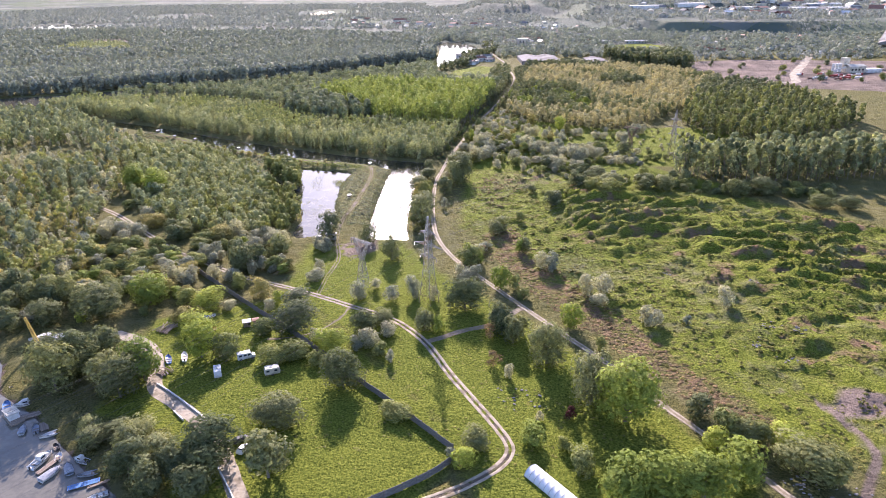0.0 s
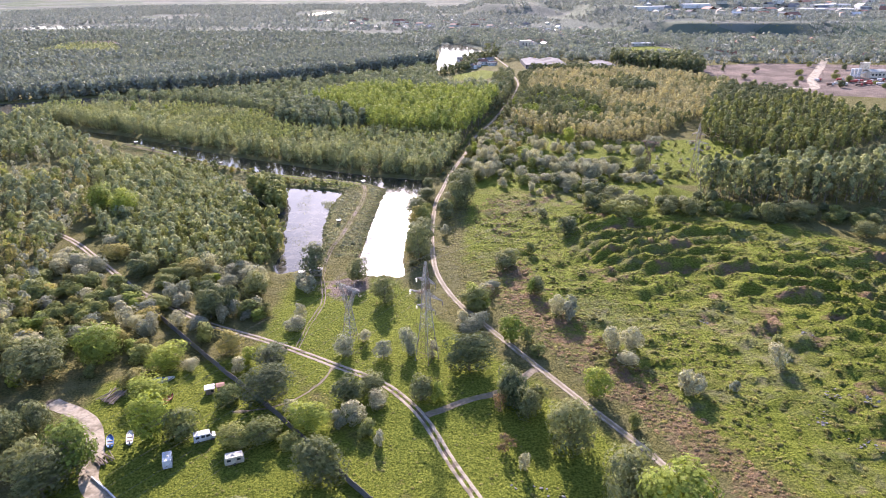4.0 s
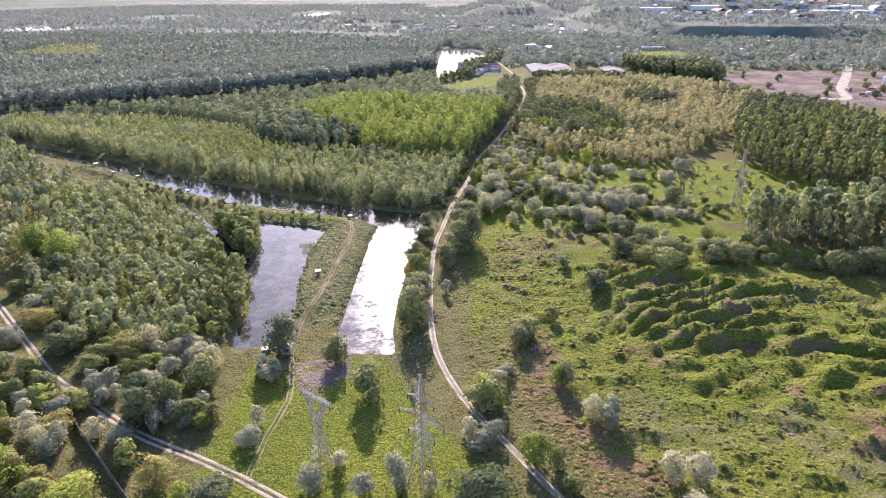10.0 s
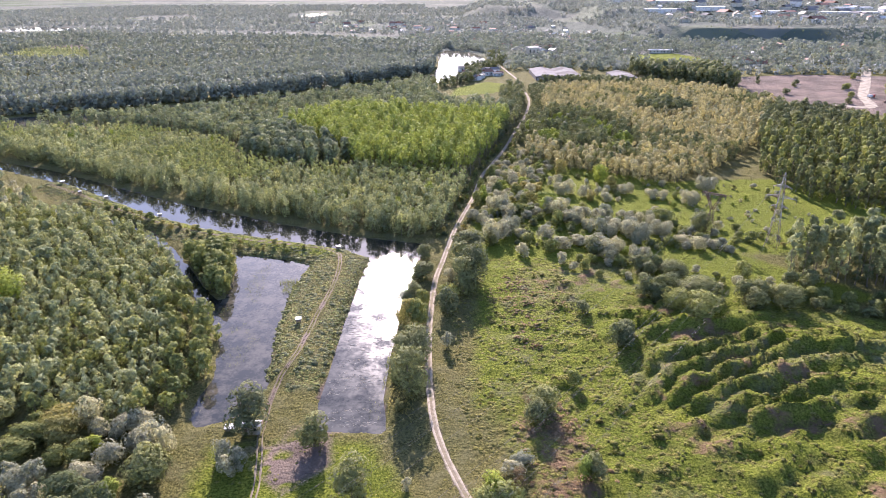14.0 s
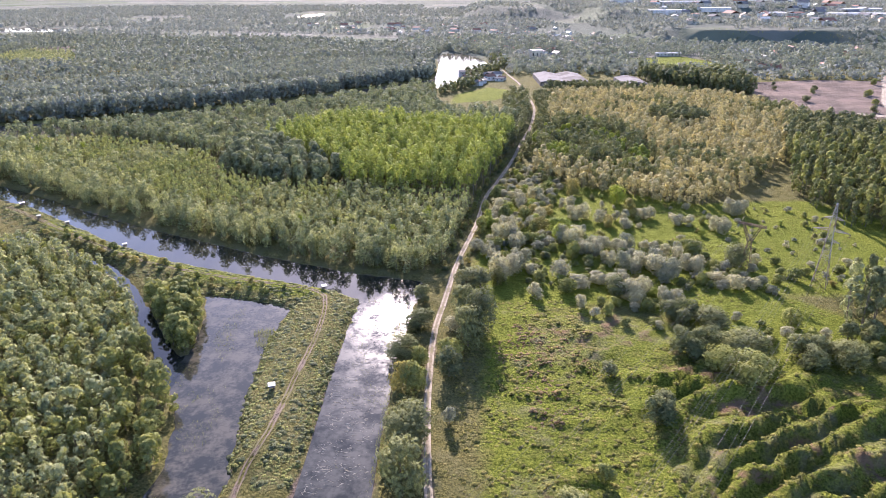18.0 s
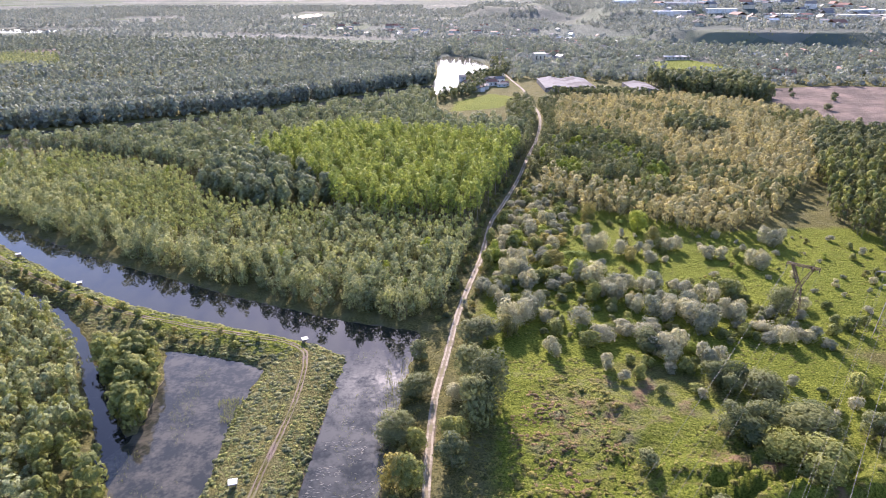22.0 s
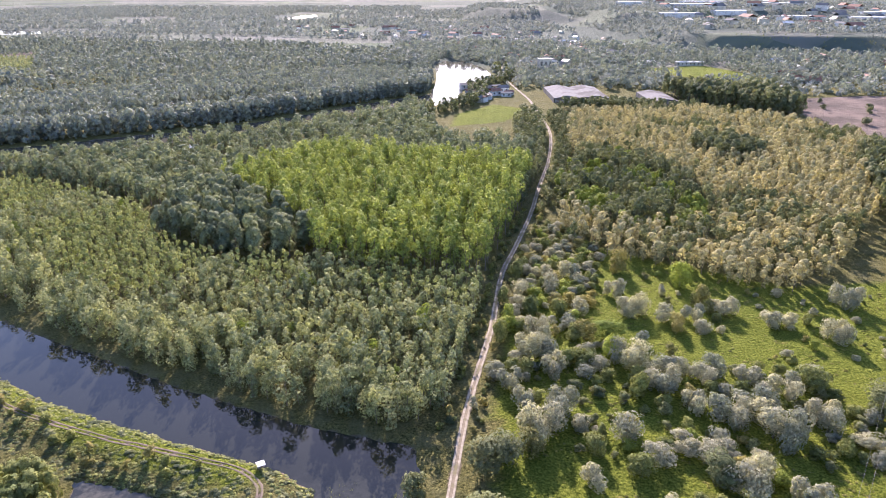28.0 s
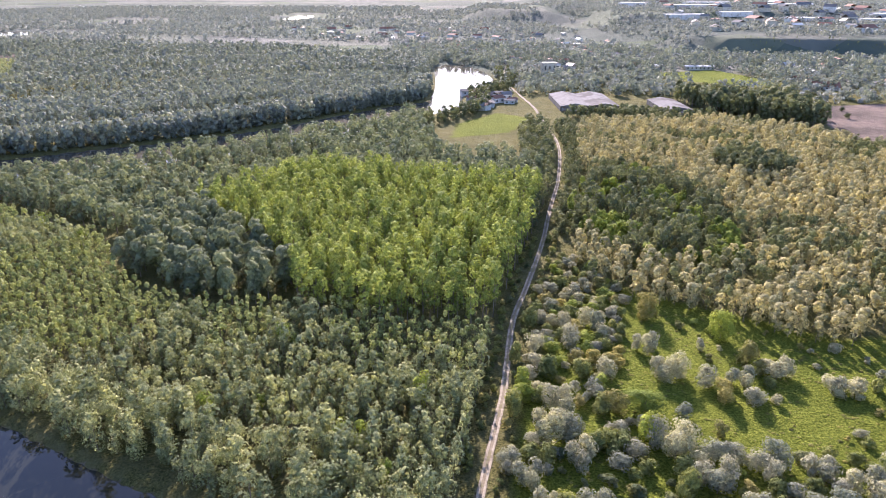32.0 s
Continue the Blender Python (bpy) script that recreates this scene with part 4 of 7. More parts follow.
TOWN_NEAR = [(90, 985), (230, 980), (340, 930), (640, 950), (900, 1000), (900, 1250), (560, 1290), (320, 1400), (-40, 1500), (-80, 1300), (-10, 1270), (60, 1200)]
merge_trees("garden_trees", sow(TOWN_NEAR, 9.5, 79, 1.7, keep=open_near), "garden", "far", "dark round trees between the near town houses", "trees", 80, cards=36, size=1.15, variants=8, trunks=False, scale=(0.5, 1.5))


def face(x, y):
    r = inside(TERRACE, x, y)
    return (r > -4) & (r < 32) & (fbm(x / 40, y / 40) > 0.52)


merge_trees("slope_scrub", sow([(330, 1290), (900, 1240), (900, 1420), (330, 1480)], 9, 84, 1.6, keep=face), "far", "deep", "dark scrub on the steep terrace face", "trees", 85, variants=12, trunks=False, scale=(0.12, 0.3), dome=(5, 2))
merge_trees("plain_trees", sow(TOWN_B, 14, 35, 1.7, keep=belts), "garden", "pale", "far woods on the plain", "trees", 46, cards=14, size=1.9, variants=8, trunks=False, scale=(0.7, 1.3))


# ---- single trees and bushes ----
# kind: leaf, crown foot, top, radius, sprigs, sprig size, lobes, droop, trunk radius, name, label, category, group
SINGLE = {
    "silver": ("silver", 0.1, 5.0, 2.4, 440, 0.36, 13, 0.0, 0.10, "oleaster_bush", "rounded silver-grey oleaster bush on the grass", "bush", "oleaster bushes"),
    "bush": ("bush", 0.05, 4.6, 2.4, 340, 0.46, 11, 0.0, 0.10, "green_bush", "dense mid-green bush in the weeds", "bush", "green bushes"),
    "willow_tree": ("old_willow", 0.5, 8.0, 3.2, 580, 0.50, 12, 0.12, 0.22, "willow_tree", "grey-green willow tree with a drooping crown", "tree", "willow trees"),
    "dark_tree": ("deep", 0.7, 9.0, 3.6, 500, 0.58, 12, 0.0, 0.26, "dark_tree", "broad dark green tree casting a long shadow", "tree", "dark trees"),
    "broad_tree": ("broad", 0.9, 11.0, 4.2, 560, 0.66, 14, 0.0, 0.32, "broad_tree", "large bright green leafy tree", "tree", "broad trees"),
    "lime": ("lime", 0.05, 5.6, 2.5, 340, 0.46, 11, 0.0, 0.12, "lime_green_bush", "fresh lime-green rounded bush", "bush", "lime-green bushes"),
    "golden": ("reed", 0.1, 5.2, 2.3, 320, 0.42, 10, 0.0, 0.10, "golden_bush", "yellowish olive bush in spring leaf", "bush", "golden bushes"),
    "russet": ("rust", 0.3, 4.0, 2.0, 240, 0.30, 6, 0.0, 0.08, "russet_bush", "brownish russet bush beside the lane", "bush", "russet bushes"),
    "purple": ("purple", 0.5, 4.2, 2.0, 280, 0.32, 7, 0.0, 0.09, "purple_tree", "small dark purple-leaved tree", "tree", ""),
}
STOCK = {}


def stock(kind, grown_by):
    """Three grown shapes of a kind and size, as (trunk mesh, crown mesh)."""
    if (kind, grown_by) not in STOCK:
        leaf, h0, h1, r, n, s, lobes, droop, thick = SINGLE[kind][:9]
        g = grown_by
        made = []
        for k in range(3):
            rng = np.random.default_rng(len(kind) * 100 + k + int(g * 10))
            c, cn = crown_cards(rng, h0 * g, h1 * g, r * g, int(1.7 * n * g ** 1.5), 0.78 * s * g ** 0.25, int((lobes + k - 1) * g ** 0.8), droop)
            c = c * np.array([(1.0, 1.18, 0.85)[k], (1.0, 0.84, 1.15)[k], 1])
            crown = link_mesh("crown", c, np.arange(len(c)).reshape(-1, 4), [LEAF[leaf]], None, None, True, cn)
            tv, tn, tf = trunk_parts(rng, max(h0, 0.6) * g, h1 * g, r * g, thick * g, 4, 6)
            trunk = link_mesh("trunk", tv, tf, [BARK], None, None, True, tn)
            made.append((trunk.data, crown.data))
            for o in (crown, trunk):
                bpy.data.objects.remove(o)
        STOCK[(kind, grown_by)] = made
    return STOCK[(kind, grown_by)]


def plant(kind, x, y, r, h, rng):
    leaf, h0, h1, r0 = SINGLE[kind][:4]
    name, label, category, group = SINGLE[kind][9:]
    h = min(h, 2.1 * r + 0.6)
    g = min((0.6, 1.0, 1.5, 2.2, 3.0), key=lambda c: abs(math.log(r / (r0 * c))))
    trunk, crown = stock(kind, g)[rng.integers(0, 3)]
    z = float(terrain(np.array([x]), np.array([y]))[0]) - 0.05
    root = new(name)
    root.empty_display_size = 0.5
    root.matrix_basis = pose(x, y, z, 0, 0, rng.uniform(0, 360)) @ Matrix.Diagonal((r / r0 / g, r / r0 / g, h / h1 / g, 1))
    for part_name, me in (("trunk", trunk), ("crown", crown)):
        o = new(part_name, me)
        o.parent = root
    return tagged(root, label, category, group)


PLANTS = []
PLANTS.append(("willow_tree", [(-59.0, 122.9, 7.7, 10.6), (-66.5, 123.7, 7.1, 10.2), (85.7, 125.7, 6.3, 9.1), (-74.0, 131.3, 8.6, 10.9), (-58.1, 132.0, 6.4, 12.6), (8.1, 135.7, 3.3, 6.1), (75.6, 137.1, 3.6, 6.8), (-78.3, 138.1, 4.9, 6.4), (-87.9, 141.7, 7.5, 6.4), (-44.7, 146.6, 5.9, 8.9), (68.2, 148.6, 3.5, 6.5), (40.7, 155.4, 6.1, 14.4), (-93.8, 163.6, 9.6, 14.8), (-29.4, 163.9, 5.0, 11.9), (-113.0, 169.0, 11.5, 16.3), (31.3, 175.4, 6.1, 14.0), (-107.6, 175.9, 10.7, 13.6), (21.7, 191.0, 6.9, 13.8), (-26.6, 194.8, 3.9, 8.5), (18.2, 195.7, 4.2, 10.8), (-6.6, 196.2, 3.6, 7.5), (-20.9, 201.3, 3.7, 5.2), (7.6, 212.2, 5.9, 11.6), (-80.5, 249.7, 8.8, 15.9)]))
PLANTS.append(("willow_tree", [(-21.5, 256.9, 4.1, 13.7), (34.8, 262.5, 2.6, 6.3), (-70.1, 262.9, 4.6, 9.6), (-33.3, 274.9, 3.5, 10.9), (-121.8, 283.4, 8.3, 8.8), (23.9, 284.7, 3.6, 7.1), (27.2, 290.7, 3.8, 6.9), (-10.7, 311.6, 3.5, 6.6), (57.1, 321.1, 2.8, 6.3), (55.1, 322.2, 3.0, 7.9), (58.0, 325.7, 3.5, 6.9), (48.4, 345.7, 2.9, 5.2), (111.2, 352.1, 7.9, 9.4), (-13.5, 357.2, 4.9, 7.3), (77.8, 357.5, 8.8, 9.4), (92.5, 357.5, 6.3, 7.3), (95.6, 361.6, 5.9, 6.7), (134.5, 365.7, 7.3, 7.8), (89.4, 374.4, 5.6, 7.0), (-8.5, 376.2, 4.4, 6.4), (80.7, 378.9, 7.1, 8.2), (-8.1, 394.9, 2.9, 6.4), (63.8, 399.5, 4.1, 7.5), (118.0, 425.0, 5.0, 9.7)]))
PLANTS.append(("broad_tree", [(49.5, 117.6, 7.0, 11.9), (40.2, 117.7, 6.9, 11.3), (58.5, 118.3, 6.8, 11.4), (68.4, 123.5, 6.4, 10.5), (48.0, 146.4, 9.4, 18.2), (-88.3, 167.7, 7.0, 13.5), (-75.7, 180.3, 5.8, 12.0)]))
PLANTS.append(("bush", [(89.9, 122.6, 3.9, 7.6), (33.0, 127.2, 4.3, 6.2), (29.9, 135.3, 2.2, 3.3), (79.8, 137.1, 3.7, 6.0), (72.0, 139.7, 4.4, 7.5), (-13.1, 149.6, 4.7, 3.7), (-38.9, 175.9, 3.6, 3.7), (-52.8, 177.4, 5.0, 5.2), (-46.3, 179.2, 5.0, 5.8), (-68.4, 180.6, 5.6, 8.0), (-20.1, 181.0, 2.9, 4.0), (49.6, 182.8, 2.0, 4.9), (-60.3, 195.0, 4.4, 5.1), (-93.0, 216.9, 4.3, 6.2), (29.4, 219.2, 2.7, 3.8), (105.2, 222.7, 2.3, 3.7), (27.0, 227.2, 2.4, 6.2), (-77.8, 229.1, 3.9, 6.1), (-124.2, 245.0, 8.0, 6.4), (10.9, 252.2, 6.1, 7.7), (-101.6, 253.0, 4.9, 4.7), (-124.0, 253.8, 7.2, 6.0), (-106.8, 272.6, 5.2, 4.2), (-105.7, 278.1, 4.8, 5.0)]))
PLANTS.append(("bush", [(-84.7, 288.2, 3.9, 5.9), (37.1, 301.2, 2.4, 4.4), (-8.9, 338.7, 3.9, 9.4), (85.1, 343.2, 10.1, 8.1), (-7.8, 352.4, 3.2, 6.0), (2.0, 357.0, 4.1, 6.2), (116.8, 374.9, 4.0, 6.4), (45.8, 402.9, 3.7, 5.7), (36.8, 410.6, 3.3, 5.4), (24.7, 429.7, 2.8, 5.1), (53.7, 434.2, 3.3, 7.2), (104.7, 437.3, 5.1, 6.8), (55.6, 440.3, 3.3, 5.7), (17.7, 465.9, 3.6, 7.7), (41.3, 466.1, 3.4, 5.4), (122.7, 474.3, 1.6, 4.4), (123.6, 476.5, 1.9, 3.6), (40.0, 484.0, 3.2, 5.8), (29.5, 484.3, 3.6, 6.6), (20.9, 492.1, 2.8, 8.7), (27.9, 513.9, 3.5, 7.6)]))
PLANTS.append(("dark_tree", [(-41.9, 125.9, 6.1, 13.7), (-49.8, 196.7, 7.2, 10.1), (-52.6, 215.0, 5.9, 5.8), (-51.1, 281.7, 6.2, 12.6), (-10.2, 297.4, 6.5, 14.9), (-9.8, 315.7, 7.4, 10.4), (1.1, 345.9, 4.2, 10.0), (7.3, 363.0, 6.4, 14.5), (11.4, 372.2, 6.9, 16.5), (7.5, 381.1, 6.4, 13.2), (8.9, 403.9, 5.5, 8.5), (13.6, 406.9, 5.6, 7.5)]))
PLANTS.append(("lime", [(4.4, 129.7, 3.6, 5.0), (67.2, 135.2, 3.9, 5.4), (84.8, 135.5, 4.9, 5.5), (21.9, 138.3, 4.5, 4.9), (-35.7, 183.9, 5.5, 7.2), (-1.7, 195.7, 2.6, 9.0), (-82.2, 196.5, 6.9, 6.4), (42.6, 197.6, 4.3, 8.4), (-84.4, 213.8, 6.6, 7.5), (-60.1, 216.5, 2.4, 5.2), (-107.6, 219.1, 8.4, 10.7), (21.4, 228.0, 4.0, 10.1), (14.2, 252.3, 3.4, 5.0), (10.3, 254.8, 4.1, 7.8), (-77.4, 258.7, 3.1, 4.4), (32.7, 262.4, 2.8, 5.9), (51.0, 454.3, 3.7, 7.7), (53.4, 466.8, 5.2, 6.5), (21.7, 477.8, 3.1, 10.2), (90.0, 505.9, 4.9, 10.1)]))
PLANTS.append(("silver", [(1.7, 130.9, 1.8, 3.8), (25.2, 146.7, 1.4, 3.3), (18.8, 167.4, 1.9, 6.7), (-16.7, 177.2, 1.8, 4.2), (-27.9, 184.5, 2.7, 4.7), (-24.1, 186.5, 3.5, 6.5), (-41.5, 190.1, 2.4, 4.3), (-18.5, 194.2, 3.6, 4.0), (82.4, 198.9, 1.7, 3.4), (70.2, 199.1, 4.6, 7.8), (99.8, 211.6, 3.9, 6.7), (-62.0, 211.6, 2.8, 4.2), (55.3, 212.3, 3.6, 4.6), (-76.5, 212.7, 3.2, 3.4), (-18.8, 217.9, 2.8, 8.2), (-3.4, 219.1, 2.3, 6.3), (-31.1, 220.0, 3.6, 6.5), (-11.3, 221.4, 3.9, 8.0), (59.0, 221.5, 3.7, 7.5), (53.0, 222.5, 3.7, 8.3), (-25.6, 227.9, 2.7, 4.3), (-99.7, 235.0, 5.7, 7.1), (-49.9, 236.7, 3.6, 4.6), (8.8, 237.1, 5.8, 5.8)]))
PLANTS.append(("silver", [(-82.7, 237.2, 3.8, 5.3), (-90.4, 239.9, 3.3, 5.5), (-107.6, 240.4, 4.0, 7.1), (41.5, 243.9, 5.2, 9.1), (-68.1, 244.1, 2.3, 3.4), (-49.8, 245.4, 2.3, 5.3), (-75.8, 245.5, 5.5, 7.6), (-104.6, 249.5, 4.1, 4.8), (-95.1, 256.2, 4.9, 5.6), (-9.3, 259.4, 1.4, 5.1), (-99.0, 262.0, 5.4, 8.3), (15.8, 264.8, 2.8, 3.2), (-52.8, 267.2, 5.7, 6.8), (18.4, 268.2, 3.1, 3.1), (-82.0, 269.4, 4.1, 5.8), (-72.9, 273.6, 5.2, 10.4), (-75.0, 278.5, 4.1, 5.6), (-84.9, 280.6, 3.4, 5.0), (-142.2, 283.5, 8.1, 7.7), (-94.2, 284.4, 3.8, 8.6), (-152.6, 287.4, 7.2, 7.8), (0.7, 323.2, 2.3, 6.5), (2.6, 374.1, 3.5, 4.8), (48.2, 388.6, 2.3, 5.1)]))
PLANTS.append(("silver", [(49.1, 390.9, 2.1, 3.9), (80.5, 391.4, 5.0, 9.8), (70.6, 396.4, 6.6, 9.8), (34.1, 397.0, 2.5, 4.7), (33.1, 400.1, 2.9, 5.2), (109.8, 404.5, 3.9, 5.4), (118.2, 405.9, 4.7, 4.4), (51.4, 406.7, 4.2, 5.0), (64.4, 407.7, 4.3, 5.0), (105.7, 411.6, 4.3, 3.7), (86.7, 413.8, 7.2, 11.3), (45.8, 416.1, 4.3, 7.0), (24.4, 416.4, 6.9, 9.8), (100.0, 420.5, 5.9, 9.3), (75.6, 422.1, 6.4, 9.5), (31.2, 426.3, 5.6, 8.4), (83.9, 426.5, 7.0, 6.6), (67.4, 427.5, 4.6, 6.6), (7.0, 429.0, 1.4, 4.2), (21.0, 429.1, 4.4, 6.3), (96.0, 434.4, 5.9, 6.5), (61.7, 438.0, 5.7, 7.4), (18.6, 438.8, 4.4, 6.7), (88.4, 441.5, 4.6, 5.9)]))
PLANTS.append(("silver", [(77.1, 441.8, 6.4, 7.4), (108.2, 443.4, 3.5, 3.7), (59.4, 443.7, 3.2, 4.8), (40.8, 443.8, 3.1, 3.9), (32.1, 445.7, 4.8, 8.8), (65.0, 447.2, 4.0, 5.3), (55.3, 450.4, 6.9, 9.6), (31.4, 456.1, 4.0, 5.6), (25.9, 457.3, 5.9, 9.3), (63.5, 464.2, 2.8, 3.4), (127.5, 464.6, 5.7, 7.6), (30.2, 467.0, 5.0, 10.6), (85.3, 470.0, 3.3, 4.9), (114.6, 474.9, 4.9, 5.2), (109.9, 474.9, 4.1, 4.8), (85.1, 479.1, 4.5, 8.3), (75.3, 479.5, 3.7, 5.7), (65.7, 483.8, 5.6, 8.2), (47.0, 484.2, 3.6, 5.7), (98.4, 484.3, 5.4, 6.1), (144.6, 489.5, 6.3, 9.2), (122.6, 496.9, 2.6, 3.3), (27.8, 498.3, 3.8, 6.0), (80.8, 499.1, 1.8, 4.0)]))
PLANTS.append(("silver", [(62.8, 499.2, 4.7, 8.9), (39.6, 502.0, 3.9, 7.1), (39.8, 513.8, 3.5, 5.5), (49.7, 514.5, 5.1, 8.2)]))
PLANTS.append(("russet", [(14.9, 174.4, 2.4, 4.6), (15.2, 191.4, 2.4, 4.5), (17.0, 261.1, 2.6, 3.7)]))
PLANTS.append(("purple", [(33.4, 147.2, 2.0, 4.1)]))
PLANTS.append(("golden", [(-90.3, 204.5, 4.1, 4.8), (-67.3, 221.8, 4.9, 7.6), (-62.2, 246.7, 2.2, 5.0), (-98.2, 276.9, 5.2, 7.4), (-101.4, 283.0, 4.9, 6.4), (-138.1, 299.4, 6.7, 6.4), (-13.3, 340.5, 3.8, 8.7), (20.6, 410.5, 3.8, 6.3), (70.3, 456.3, 2.2, 3.8), (45.3, 466.1, 3.7, 6.8), (77.0, 470.1, 2.9, 5.0), (78.0, 473.8, 3.3, 5.4), (93.2, 484.5, 2.5, 4.7), (91.8, 490.5, 3.6, 8.8), (69.3, 520.3, 4.3, 9.7)]))
PLANTS.append(("willow_tree", [(122, 350, 5.5, 8.5), (158, 338, 7.5, 10.0), (171, 341, 6.5, 9.5), (190, 318, 5.2, 7.0), (203, 316, 5.0, 6.8)]))
PLANTS.append(("willow_tree", [(-152, 215, 7.5, 13), (-142, 219, 8, 14), (-129, 213, 7.5, 13), (-119, 208, 6.5, 12), (-137, 204, 5, 9), (-162, 223, 8, 13), (-147, 199, 4.5, 8)]))
PLANTS.append(("broad_tree", [(-173, 361, 8.0, 14.0), (-159, 355, 8.5, 13.0)]))
prng = np.random.default_rng(5)
for kind, rows in PLANTS:
    for x, y, r, h in rows:
        if kind in ("willow_tree", "bush") and r > 6.8 or kind == "silver" and r > 4.3:
            # broad groups are several crowns close together
            for k in range(3):
                a = 2.1 * k + prng.random()
                plant(kind, x + math.cos(a) * r * 0.5, y + math.sin(a) * r * 0.5, r * prng.uniform(0.46, 0.62), h * prng.uniform(0.75, 1.0), prng)
            continue
        plant(kind, x, y, r * (1.2 if kind == "willow_tree" else 0.98), h, prng)


def scrub(poly, spacing, seed, shares, size, margin=0.0):
    """Bushes strewn over a polygon, each a thing of its own."""
    rng = np.random.default_rng(seed)
    taken = np.array([(q[0], q[1], q[2]) for _, rows in PLANTS for q in rows])
    kinds, odds = zip(*shares)
    for x, y, _ in sow(poly, spacing, seed, 0.9, margin=margin):
        if np.any(np.hypot(taken[:, 0] - x, taken[:, 1] - y) < taken[:, 2] * 0.9 + 0.8) or along(TRACK, x, y) < 3 or along(SPUR, x, y) < 3:
            continue
        r = rng.uniform(*size)
        plant(rng.choice(kinds, p=odds), x, y, r, r * rng.uniform(1.1, 1.7), rng)


BAND = (("silver", 0.52), ("bush", 0.28), ("golden", 0.1), ("lime", 0.1))
MIX = (("silver", 0.45), ("bush", 0.3), ("golden", 0.15), ("lime", 0.1))
scrub([(18, 468), (40, 468), (52, 490), (64, 522), (66, 548), (52, 578), (36, 548), (26, 515)], 4.6, 61, MIX, (1.7, 3.2))
scrub([(-60, 399), (-90, 407), (-135, 431), (-190, 466), (-186, 471), (-130, 438), (-88, 413), (-60, 405)], 5.0, 68, (("bush", 0.7), ("golden", 0.3)), (0.9, 1.9))
scrub([(60, 430), (140, 400), (175, 400), (178, 425), (110, 432), (66, 446)], 10, 62, MIX, (1.5, 3.0))
scrub([(-165, 330), (-105, 272), (-62, 238), (-68, 262), (-75, 285), (-120, 288), (-155, 318)], 5.8, 63, MIX, (2.2, 4.2))
scrub([(-160, 305), (-108, 255), (-90, 225), (-110, 205), (-150, 205), (-170, 240)], 5.8, 64, (("bush", 0.45), ("silver", 0.25), ("golden", 0.15), ("lime", 0.15)), (2.2, 4.5))
scrub([(40, 395), (66, 396), (110, 376), (150, 350), (140, 342), (84, 368), (60, 372)], 7, 65, (("bush", 0.7), ("silver", 0.3)), (1.4, 2.8))
scrub([(-15, 290), (-8, 290), (-8, 380), (-5, 400), (-13, 390), (-14, 330)], 5.5, 66, (("bush", 0.6), ("golden", 0.4)), (1.2, 2.2))
scrub([(18, 412), (50, 404), (100, 402), (122, 424), (104, 446), (66, 456), (24, 470)], 6.8, 169, (("bush", 0.55), ("golden", 0.15), ("willow_tree", 0.3)), (1.1, 2.6))
scrub([(112, 352), (150, 338), (200, 328), (215, 345), (190, 352), (150, 356), (124, 368)], 6.5, 69, (("bush", 0.6), ("willow_tree", 0.4)), (2.2, 4.0))
for line, width, seed in ((((12, 446), (33, 450), (52, 456), (63, 443), (82, 437), (97, 427), (98, 413), (124, 405)), 6.5, 67), (((30, 420), (37, 415), (47, 408), (67, 411), (75, 401), (82, 389)), 5.0, 78)):
    up_side = [(x, y + width) for x, y in line]
    scrub(up_side + [(x, y - width) for x, y in line[::-1]], 4.2, seed, BAND, (1.4, 3.2))
scrub([(90, 440), (180, 430), (190, 490), (130, 500), (80, 520), (70, 480)], 11, 70, MIX, (0.8, 2.2))

for side, seed in ((-4.6, 86), (4.4, 87)):
    verge = [(x + side - 1.8, y) for x, y in ROAD if 418 < y < 600]
    scrub(verge + [(x + 3.6, y) for x, y in verge[::-1]], 3.4, seed, (("bush", 0.6), ("golden", 0.2), ("willow_tree", 0.2)), (0.8, 1.7))
scrub([(330, 720), (420, 690), (540, 700), (560, 880), (430, 925), (340, 900)], 46, 89, (("bush", 0.5), ("dark_tree", 0.5)), (2.5, 5.0))
scrub(DARK_CLUMP, 13, 77, (("lime", 0.5), ("bush", 0.5)), (3.0, 4.6))


